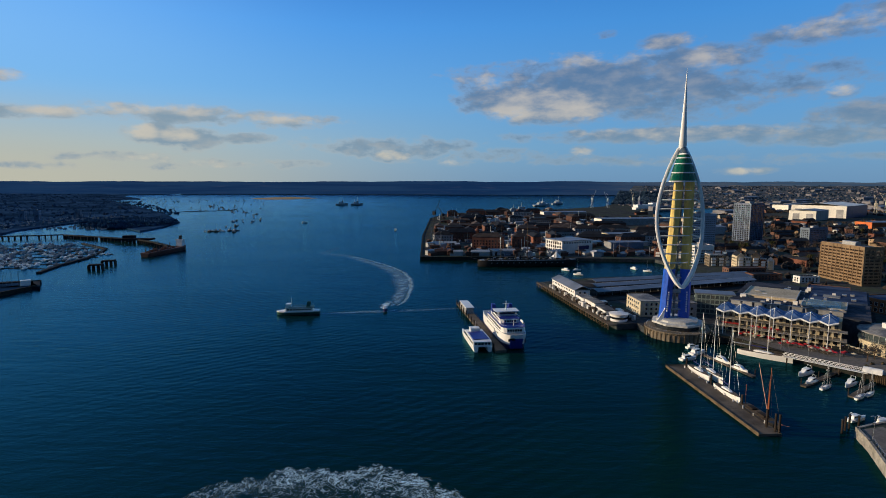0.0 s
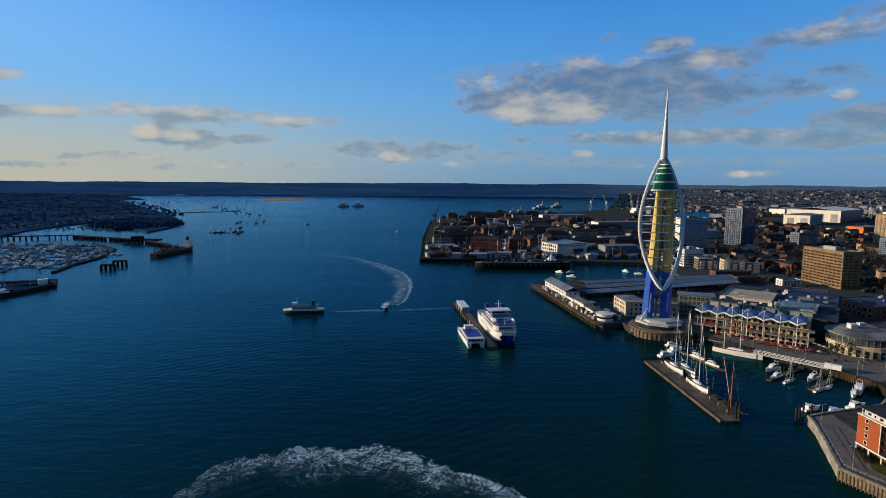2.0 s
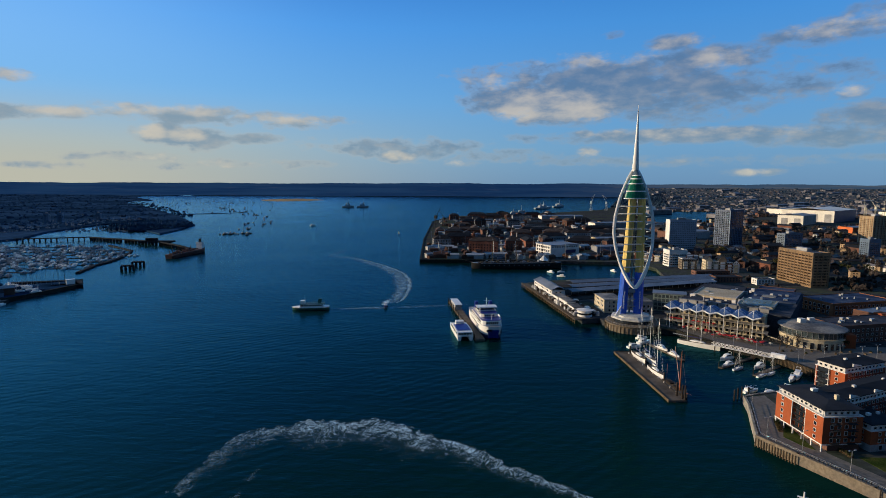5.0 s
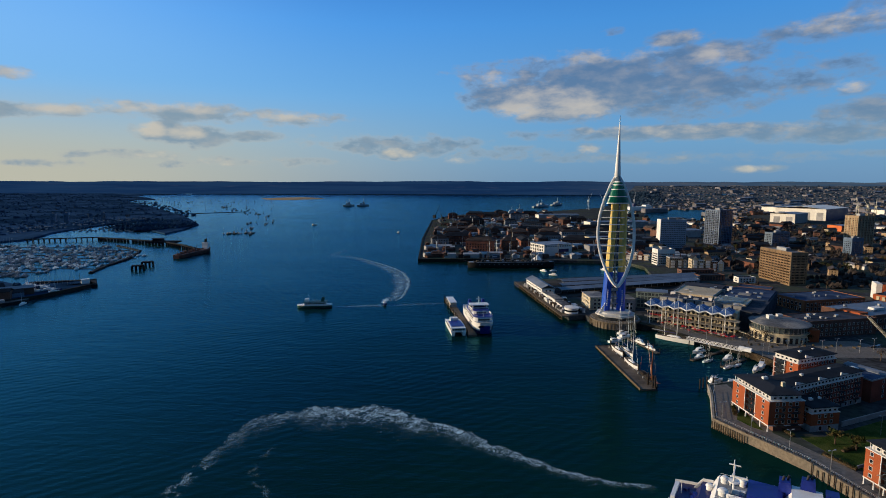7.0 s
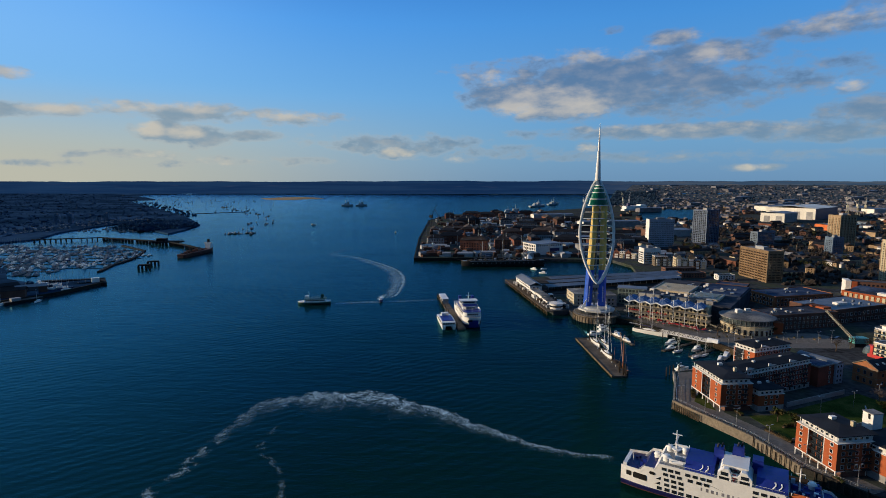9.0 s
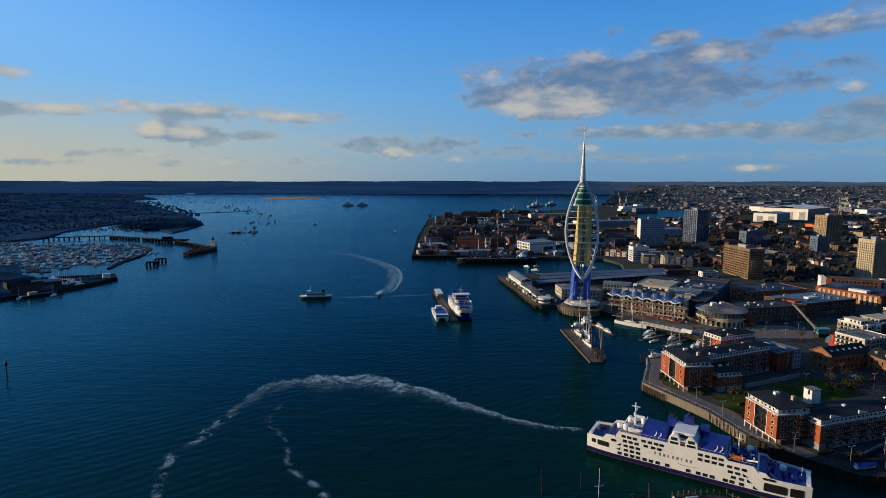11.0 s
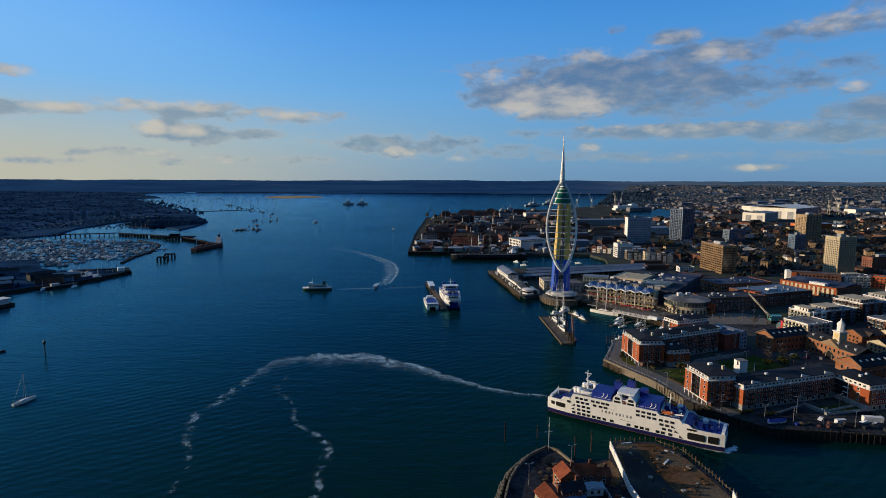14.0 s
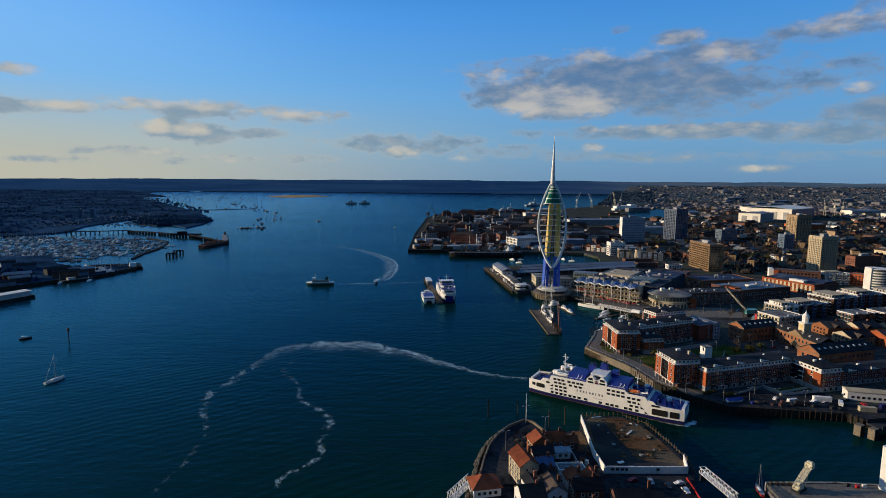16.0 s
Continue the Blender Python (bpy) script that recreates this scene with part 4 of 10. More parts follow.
def apartment_wing(x, y, turn, w, d, storeys, label, wall=None, base=RENDER_GREY, bay=2.7, balconies=True, sunlit_end=0.0, white=True):
    b = thing("apartment_block", label, "apartment block", x, y, 4, turn, "quayside apartments")
    top = 3.0 + storeys * 2.8
    part("ground_floor", Shape().box(.05, w - .05, .05, d - .05, 0, 3.0), base, b, "pale grey ground floor")
    part("wall", Shape().box(sunlit_end, w, 0, d, 3.0, top), wall or BRICK_SHADED, b, "red brick wall in its shaded tone")
    # The west end takes the sunlit brick tone, the rest the shaded one.
    if sunlit_end:
        part("end_wall", Shape().box(0, sunlit_end, 0, d, 3.0, top), BRICK_ORANGE, b, "brick end wall in its sunlit orange")
        part("recess", Shape().box(-.06, .3, d * .50, d - 1.0, 3.1, top - .1), PANE, b, "dark glazed balcony recess")
        for k in range(storeys):
            part("balcony", BALCONY_4, None, b, m=pose(0, d * .5 + (d * .5 - 1) / 2, 3.0 + k * 2.8 + .05, 0, 0, -90))
            part("balcony_slab", Shape().box(-.9, 0, d * .50 - .2, d - .8, 3.0 + k * 2.8 - .12, 3.0 + k * 2.8 + .1), RENDER_WHITE, b)
            q = part("window", window_meshes(1.25, 1.35, RENDER_WHITE, PANE)[0], None, b, m=pose(0, d * .27, 3.9 + k * 2.8, 0, 0, -90))
            part("pane", window_meshes(1.25, 1.35, RENDER_WHITE, PANE)[1], None, q)
        for q in (d * .50, d - 1.0):
            part("post", Shape().box(-.95, -.7, q - .12, q + .12, 0, top), RENDER_WHITE, b)
    windows(b, w, d, "S" if sunlit_end else "SW", 3.8, storeys, 2.8, bay, (1.2, 1.45), FRAME_PALE)
    window_rows(b, w, d, "NE", 3.8, storeys, 2.8, bay, (1.3, 1.5))
    windows(b, w, d, "S", .6, 1, 2.8, bay * 1.5, (1.6, 1.9))
    if balconies:
        n = int(w / 10)
        for i in range(n):
            for k in range(storeys):
                part("balcony", BALCONY_4, None, b, m=pose((i + .5) * w / n, 0, 3.0 + k * 2.8 + .05))
    part("cornice", Shape().box(-.2, w + .2, -.2, d + .2, top, top + .25), RENDER_WHITE, b)
    if white:
        white_storey(b, .5, w - .5, .5, d - .5, top + .25, 2.5, 2.6, "SW")
    else:
        top -= 2.8
    part("roof", hip_roof(Shape(), -.3, w + .3, -.3, d + .3, top + 3.05, 1.1), SLATE, b, "dark low hipped roof")
    for i in range(int(w / 17)):
        x0 = 5 + i * 17
        part("roof_fin", Shape().loft([[(x0, q, top + 3.0), (x0 + 6.5, q, top + 3.0), (x0, q, top + 4.7)] for q in (-.35, .15)]), RENDER_WHITE, b, "white wedge shaped roof parapet")
    part("roof_vent", Shape().box(w * .3, w * .3 + 1.6, d * .42, d * .42 + 1.2, top + 3.4, top + 4.9).box(w * .7, w * .7 + 1.2, d * .5, d * .5 + 1.0, top + 3.4, top + 4.6), RENDER_WHITE, b)
    return b


apartment_tower(158, 151, 6, 17, 28, 4, "orange brick apartment block with balconies on white columns")
apartment_wing(173, 163, 25, 58, 13, 4, "long brick apartment wing in shaded red with a white top storey")
apartment_wing(177.5, 151.5, 12, 15, 14, 2, "short orange brick apartment wing beside a lawn", BRICK_ORANGE, bay=3.2, sunlit_end=2.0, balconies=False)
apartment_wing(203, 205, 22, 30, 15, 4, "orange brick apartment block beside the marina basin", BRICK_SHADED, sunlit_end=6.0, balconies=False)
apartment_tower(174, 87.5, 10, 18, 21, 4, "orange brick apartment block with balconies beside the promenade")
apartment_wing(191, 84, 19, 70, 14, 3, "very long brick apartment wing in shaded red with rows of windows", sunlit_end=9.0)
apartment_wing(257, 86, 16, 16, 22, 3, "brick apartment block with a sunlit orange corner", sunlit_end=5.0, balconies=False)
apartment_wing(276, 97, 16, 62, 13, 2, "low brown brick wing with dormers", balconies=False, white=False)
apartment_wing(300, 70, 14, 60, 14, 3, "brown brick apartment block farther along the camber", balconies=False, white=False)

stair = thing("stair_tower", "white rendered stair tower rising above the flats", "stair tower", 197, 101, 4, 12)
part("wall", Shape().box(0, 4.8, 0, 4.8, 0, 21.0), RENDER_WHITE, stair)
part("roof", Shape().box(-.2, 5.0, -.2, 5.0, 21.0, 21.35), FELT, stair)
part("door", Shape().box(-.06, .05, 1.2, 2.3, 18.6, 20.8), PANE, stair)

wb = thing("apartment_block", "dark brick block with a pale blue rendered end", "apartment block", 236, 190, 4, 26, "quayside apartments")
part("wall", Shape().box(-7, 7.5, 0, 22, 0, 11.6), BRICK_SHADED, wb, "red brick wall in its shaded tone")
part("end_wall", Shape().box(7.5, 14, -1.2, 22, 0, 12.2), PANEL_PALE, wb, "pale blue white rendered end")
s = Shape()
for k in range(4):
    s.box(8.6, 9.6, -1.27, -1.1, 1.2 + k * 2.8, 2.5 + k * 2.8).box(11.4, 12.4, -1.27, -1.1, 1.2 + k * 2.8, 2.5 + k * 2.8)
tagged(part("end_window", s, PANE, wb), kind="stuff")
windows(wb, 7, 22, "S", 1.2, 4, 2.7, 2.8, (1.2, 1.5))
part("parapet", Shape().box(-7.2, 7.45, -.2, .15, 11.6, 12.4).box(-7.2, -6.9, .15, 22.2, 11.6, 12.4), RENDER_GREY, wb)
s = Shape().loft([[(7.2 + 7.0 * u, y, 12.2 + .9 * math.sin(math.pi * u)) for u in (0, .2, .4, .6, .8, 1)] + [(14.2, y, 12.0), (7.2, y, 12.0)] for y in (-1.5, 22.3)])
part("end_roof", s, METAL_ROOF, wb, "curved pale metal roof")
part("roof", Shape().box(-6.9, 7.2, .15, 22.1, 11.6, 11.9), ROOF_BLUE, wb, "blue flat roof")
part("roof_dome", Shape().lathe([(3.2, 11.8), (2.9, 12.8), (1.6, 13.4), (.3, 13.7)], 14, (3, 15)), RENDER_WHITE, wb, "low white oval roof light", True)

# ---- old brick gatehouse with a cupola ----
def georgian(x, y, turn, w, d, h, label, dormers=0, gate=False, along="x"):
    b = thing("historic_building", label, "brick building", x, y, 4, turn, "old brick ordnance buildings")
    part("wall", Shape().box(0, w, 0, d, 0, h), BRICK_OLD, b, "weathered orange brick wall")
    part("string_course", Shape().box(-.15, w + .15, -.15, d + .15, h, h + .5), STONE_PALE, b)
    part("plinth_band", Shape().box(-.08, w + .08, -.08, d + .08, h * .48, h * .48 + .3), STONE_PALE, b)
    windows(b, w, d, "SWN", 1.2, 2, h * .5, 3.6, (1.3, 2.0), FRAME_GREY)
    s = Shape()
    if along == "x":
        gable_roof(s, -.3, w + .3, -.4, d + .4, h + .75, min(w, d) * .28, "x")
        part("gable", Shape().loft([[(xx, 0, h + .5), (xx, d / 2, h + .4 + d * .27), (xx, d, h + .5)] for xx in (-.05, .6)]), BRICK_OLD, b)
        part("verge", Shape().tube([(-.35, -.4, h + .8), (-.35, d / 2, h + 1.05 + d * .28), (-.35, d + .4, h + .8)], .28, 4), STONE_PALE, b)
    else:
        gable_roof(s, -.4, w + .4, -.3, d + .3, h + .75, w * .3, "y")
    part("roof", s, SLATE, b, "dark slate roof")
    for i in range(dormers):
        if along == "x":
            part("roof_light", Shape().box(-.7, .7, -.75, .75, 0, .22), RENDER_WHITE, b, m=pose((i + .8) * w / (dormers + .6), d * .24, h + .95 + d * .135, 29, 0, 0))
        else:
            part("dormer", Shape().box(-1, .8, -.9, .9, 0, 1.3), RENDER_GREY, b, m=pose(w * .22, (i + .6) * d / (dormers + .2), h + .9 + w * .09))
    if gate:
        m = d * .5
        arch = [(m - 2.2, 0), (m + 2.2, 0), (m + 2.2, 3.2)] + [(m + 2.2 * math.cos(a), 3.2 + 2.2 * math.sin(a)) for a in (radians(q) for q in range(20, 180, 20))] + [(m - 2.2, 3.2)]
        part("archway", Shape().loft([[(xx, q[0], q[1]) for q in arch] for xx in (-.12, .4)]), TYRE, b, "dark arched gateway")
        part("pediment", Shape().loft([[(xx, m - 8, h + .5), (xx, m, h + 4.6), (xx, m + 8, h + .5), (xx, m + 8, h - .1), (xx, m - 8, h - .1)] for xx in (-.7, 5.0)]), BRICK_TAN, b, "tan pediment over the gateway")
        part("arch_surround", Shape().tube([(-.2, m - 2.6, 0), (-.2, m - 2.6, 3.2), (-.2, m - 1.8, 5), (-.2, m, 5.9), (-.2, m + 1.8, 5), (-.2, m + 2.6, 3.2), (-.2, m + 2.6, 0)], .4, 4), STONE_PALE, b)
        c = part("cupola", Shape().box(w * .5 - 2.8, w * .5 + 2.8, m - 2.8, m + 2.8, h + 1, h + 9.5), RENDER_CREAM, b, "cream clock cupola")
        part("cornice", Shape().box(w * .5 - 3.2, w * .5 + 3.2, m - 3.2, m + 3.2, h + 9.5, h + 10.1), RENDER_WHITE, c)
        part("lantern", Shape().lathe([(2.2, h + 10.1), (2.2, h + 14), (2.5, h + 14.2), (2.0, h + 15.8), (.7, h + 17.0), (.1, h + 19)], 8, (w * .5, m)), RENDER_WHITE, c, soft=True)
        part("clock_face", Shape().lathe([(1.2, 0), (1.2, .12), (.05, .12)], 16), CREAM, c, m=Matrix.Translation((w * .5 - 2.8, m, h + 6.8)) @ pose(0, 0, 0, 0, -90, 0))
        part("clock_face", Shape().lathe([(1.2, 0), (1.2, .12), (.05, .12)], 16), CREAM, c, m=Matrix.Translation((w * .5, m - 2.8, h + 6.8)) @ pose(0, 0, 0, 90, 0, 0))
    return b


georgian(263, 187, 20, 34, 14, 9.5, "red brick storehouse with a gabled slate roof and skylights", 6)
georgian(297, 152, 8, 13, 44, 9.0, "red brick gatehouse with pediment and white clock cupola", 6, True, "y")
georgian(281, 126, 18, 48, 16, 9.5, "red brick wing with stone trim and roof lights", 9)

# ---- waterside terraces under white sails ----
def terraces():
    t = thing("shopping_terrace", "cream waterside restaurant terrace under a zigzag blue and white sail roof", "restaurant", 168, 349, 4, -35.5)
    length, step = 64, 9.15
    part("wall", Shape().box(0, length, 9, 22, 0, 15), RENDER_CREAM, t, "cream rendered back wall")
    for z in (4.8, 9.4):
        part("terrace_floor", Shape().box(-2, length + 3, .5 + (z > 5) * 2, 9, z, z + .35), CONC, t)
        s = Shape().box(-2, length + 3, .5 + (z > 5) * 2, .56 + (z > 5) * 2, z + 1.25, z + 1.33)
        for i in range(34):
            s.box(-2 + i * 2, -1.95 + i * 2, .5 + (z > 5) * 2, .56 + (z > 5) * 2, z + .3, z + 1.3)
        part("railing", s, ALU, t)
    for k in range(3):
        for i in range(18):
            q = part("window", window_meshes(1.9, 2.3, RENDER_CREAM, PANE)[0], None, t, m=pose(2 + i * 3.5, 9, .9 + k * 4.6))
            part("pane", window_meshes(1.9, 2.3, RENDER_CREAM, PANE)[1], None, q)
    for i in range(17):
        part("pillar", Shape().box(-.22, .22, -.22, .22, 0, 9.4), RENDER_CREAM, t, m=pose(i * 4, 2.8, 0))
    for i in range(7):
        x = i * step + 3
        part("mast", Shape().tube([(x, -.6, 0), (x, -.3, 20.6)], .28, 6, .16), STEEL_WHITE, t, "tall white mast")
        part("mast_stays", Shape().tube([(x, -.3, 20.4), (x - 3.6, 6, 16.4)], .09, 4).tube([(x, -.3, 20.4), (x + 3.6, 6, 16.4)], .09, 4).tube([(x, -.3, 20.4), (x, 9, 17.4)], .09, 4), STEEL_WHITE, t)
        # Sail: a folded fabric panel, low at the joints and high at the mast
        lo, hi, up = 14.2, 15.6, 18.4
        p = [(x - step / 2, .2, hi), (x, -1.6, lo), (x + step / 2, .2, hi), (x + step / 2, 13, hi + .8), (x, 13, up), (x - step / 2, 13, hi + .8), (x, 4.5, up - .3)]
        low = [(a, b, c - .18) for a, b, c in p]
        s = Shape().add(p + low, [(0, 1, 6), (1, 2, 6), (2, 3, 6), (3, 4, 6), (4, 5, 6), (5, 0, 6), (8, 7, 13), (9, 8, 13), (10, 9, 13), (11, 10, 13), (12, 11, 13), (7, 12, 13),
                                  (0, 7, 8, 1), (1, 8, 9, 2), (2, 9, 10, 3), (3, 10, 11, 4), (4, 11, 12, 5), (5, 12, 7, 0)])
        part("sail_roof", s, BLUE_ROOF, t, "blue grey stretched roof panel")
        part("sail_edge", Shape().tube([(x - step / 2, .15, hi), (x, -1.65, lo), (x + step / 2, .15, hi)], .55, 5), STEEL_WHITE, t, "thick white zigzag roof edge")
    for i in range(5):
        part("parasol", Shape().lathe([(1.5, 6.7), (1.45, 6.8), (.1, 7.4)], 8, (19.2 + i * 3.4, 2.4)).box(19.15 + i * 3.4, 19.25 + i * 3.4, 2.35, 2.45, 5.15, 6.8), RED, t, "red parasol")
    part("awning", Shape().box(2, 12, 1, 4, 6.9, 7.2), RED, t)


terraces()


def mall():
    b = thing("shopping_mall", "low shopping mall with wide flat roofs and roof plant", "shopping mall", 181, 368, 4, -35.5)
    part("wall", Shape().box(0, 78, 0, 104, 0, 14), ROOF_DARK, b)
    part("roof", Shape().box(-.4, 78.4, -.4, 104.4, 14, 14.6), ROOF_DARK, b)
    part("roof_deck", Shape().box(6, 38, 34, 72, 14.6, 16.8), GRAVEL_ROOF, b, "raised pale gravel roof")
    part("roof_deck", Shape().box(42, 66, 16, 44, 14.6, 16.4), GRAVEL_ROOF, b, "raised pale gravel roof")
    part("roof_deck", Shape().box(44, 77, 50, 102, 14.6, 15.6), ROOF_BLUE, b, "dark blue membrane roof")
    part("roof_deck", Shape().box(4, 36, 76, 100, 14.6, 15.8), ROOF_DARK, b, "dark felted roof")
    part("roof_deck", Shape().box(6, 36, 8, 30, 14.6, 15.6), ROOF_DARK, b, "dark felted roof")
    for i in range(9):
        part("screen", Shape().box(3 + i * 7, 8.6 + i * 7, 3, 4, 14.6, 17.4), RENDER_GREY, b)
    part("screen_rail", Shape().box(2.4, 66, 2.7, 4.4, 17.4, 17.8), METAL_ROOF, b)
    rng = random.Random(4)
    for i in range(26):
        x, y = rng.uniform(3, 70), rng.uniform(8, 88)
        part("roof_plant", Shape().box(x, x + rng.uniform(1.5, 4), y, y + rng.uniform(1.5, 4), 14.6, 16.4 + rng.random() * 1.2), rng.choice((ALU, RENDER_GREY, RENDER_WHITE)), b)
    for i in range(11):
        part("skylight", Shape().box(0, 18, 0, 1.0, 0, .5), GREY_GLASS, b, m=pose(45, 18 + i * 2.3, 16.4))
    part("roof_patch", Shape().box(52, 62, 62, 72, 15.6, 15.9), FELT, b, "pale patch on the blue roof")
    for x0, x1, y0, y1, z in ((6, 38, 34, 72, 16.8), (42, 66, 16, 44, 16.4)):
        part("deck_kerb", Shape().box(x0 - .3, x1 + .3, y0 - .3, y0 + .2, z - .2, z + .5).box(x0 - .3, x0 + .2, y0 + .2, y1 + .3, z - .2, z + .5).box(x1 - .2, x1 + .3, y0 + .2, y1 + .3, z - .2, z + .5), RENDER_GREY, b)
    g = thing("glass_hall", "pale green glazed hall behind the tower", "building", 176, 402, 4, -20)
    part("wall", Shape().box(0, 26, 0, 14, 0, 15), mat("pale green glazing", (.24, .30, .27), .3, var=.2), g)
    part("roof", Shape().box(-.5, 26.5, -.5, 14.5, 15, 15.5), METAL_ROOF, g)
    window_rows(g, 26, 14, "SW", 1, 4, 3.5, 3.0, (2.4, 2.6), GREY_GLASS)
    c = thing("corner_building", "cream building beside the station forecourt", "building", 132, 390, 4, 4)
    part("wall", Shape().box(0, 16, 0, 26, 0, 11), RENDER_CREAM, c)
    part("roof", Shape().box(-.3, 16.3, -.3, 26.3, 11, 11.5), FELT, c)
    windows(c, 16, 26, "SW", 1.2, 3, 3.4, 3.6, (1.6, 1.9))
    c2 = thing("corner_building", "grey clad building behind the tower base", "building", 150, 388, 4, 4)
    part("wall", Shape().box(0, 22, 0, 22, 0, 10), RENDER_GREY, c2)
    part("roof", Shape().box(-.3, 22.3, -.3, 22.3, 10, 10.4), FELT, c2)
    windows(c2, 22, 22, "SW", 1.2, 2, 3.8, 3.6, (1.8, 2.2))


mall()


def round_building():
    b = thing("round_restaurant", "round restaurant with stone arches, glass storey and shallow grey roof", "restaurant", 251.5, 309, 4, 0)
    part("stone_ring", Shape().lathe([(19, 0), (19, 6.2), (19.5, 6.2), (19.5, 6.8), (17, 6.8)], 36), RENDER_CREAM, b, "pale stone ground storey")
    for i in range(30):
        a = 2 * math.pi * i / 30
        part("opening", Shape().box(-1.0, 1.0, -.12, .4, .3, 4.4), PANE, b, m=Matrix.Translation((19 * math.cos(a), 19 * math.sin(a), 0)) @ pose(0, 0, 0, 0, 0, math.degrees(a) + 90))
    part("glass_ring", Shape().lathe([(17.6, 6.8), (17.6, 11.4)], 36), GREY_GLASS, b, "glazed upper storey")
    s = Shape()
    for i in range(36):
        a = 2 * math.pi * i / 36
        s.box(-.1, .1, -.1, .1, 6.8, 11.4, pose(17.8 * math.cos(a), 17.8 * math.sin(a), 0, 0, 0, math.degrees(a)))
    part("mullions", s, ALU, b)
    part("terrace_rail", Shape().tube([(19.1 * math.cos(2 * math.pi * i / 36), 19.1 * math.sin(2 * math.pi * i / 36), 7.9) for i in range(37)], .07, 5), ALU, b)
    part("roof", Shape().lathe([(17, 11.2), (20.2, 11.4), (20.2, 12.0), (12, 13.4), (4, 13.9), (.2, 14)], 36), FELT, b, "shallow conical grey roof", True)
    part("roof_box", Shape().box(-8, -4, 0, 4, 13, 16.4), RENDER_WHITE, b, "white roof plant box")
    part("roof_box", Shape().box(3, 7, 8, 11, 13, 15.2), RENDER_WHITE, b)
    part("porch", Shape().box(14, 21, -13, -5, 0, 9), BRICK_ORANGE, b, "orange brick porch block")


round_building()


def plain_block(name, label, category, x, y, turn, w, d, h, wall, roof, storeys=0, bay=3.4, size=(1.5, 1.7), faces="SW", near=True, z0=1.2, group="", up=.6, base=4):
    b = thing(name, label, category, x, y, base, turn, group)
    part("wall", Shape().box(0, w, 0, d, 0, h), wall, b)
    parapet_roof(b, w, d, h, roof, wall, up)
    if storeys:
        pitch = (h - z0 - .4) / storeys
        if near:
            windows(b, w, d, faces, z0, storeys, pitch, bay, size)
        else:
            window_rows(b, w, d, faces, z0, storeys, pitch, bay, size)
    return b


plain_block("canalside_building", "long dark brick building behind the round restaurant", "brick building", 270, 306, 14, 62, 24, 12, BRICK_DARK, ROOF_DARK, 3, 4.0)
plain_block("brick_hall", "orange brick arcade building with a wide dark roof", "brick building", 317, 387, 15, 66, 34, 10, BRICK_OLD, ROOF_BLUE, 2, 4.2, (2.2, 2.6))
hall = plain_block("leisure_hall", "dark leisure hall with orange end and pale metal roof", "hall", 327, 325, 21, 68, 37, 12, BRICK_DARK, METAL_ROOF, 2, 5.0, (2.4, 2.6))
part("end_wall", Shape().box(-.5, 8, 6, 22, 0, 13.5), BRICK_ORANGE, hall, "orange brick stair end")
part("roof_box", Shape().box(26, 36, 12, 18, 11, 14), RENDER_WHITE, hall)
def roof_clutter(b, w, d, h, n, seed):
    r = random.Random(seed)
    for i in range(n):
        x, y, k = r.uniform(1, w - 3), r.uniform(1, d - 3), r.uniform(.9, 2.2)
        part("roof_plant", Shape().box(x, x + k, y, y + k * .8, h, h + r.uniform(.6, 1.6)), r.choice((ALU, RENDER_WHITE, RENDER_GREY)), b)


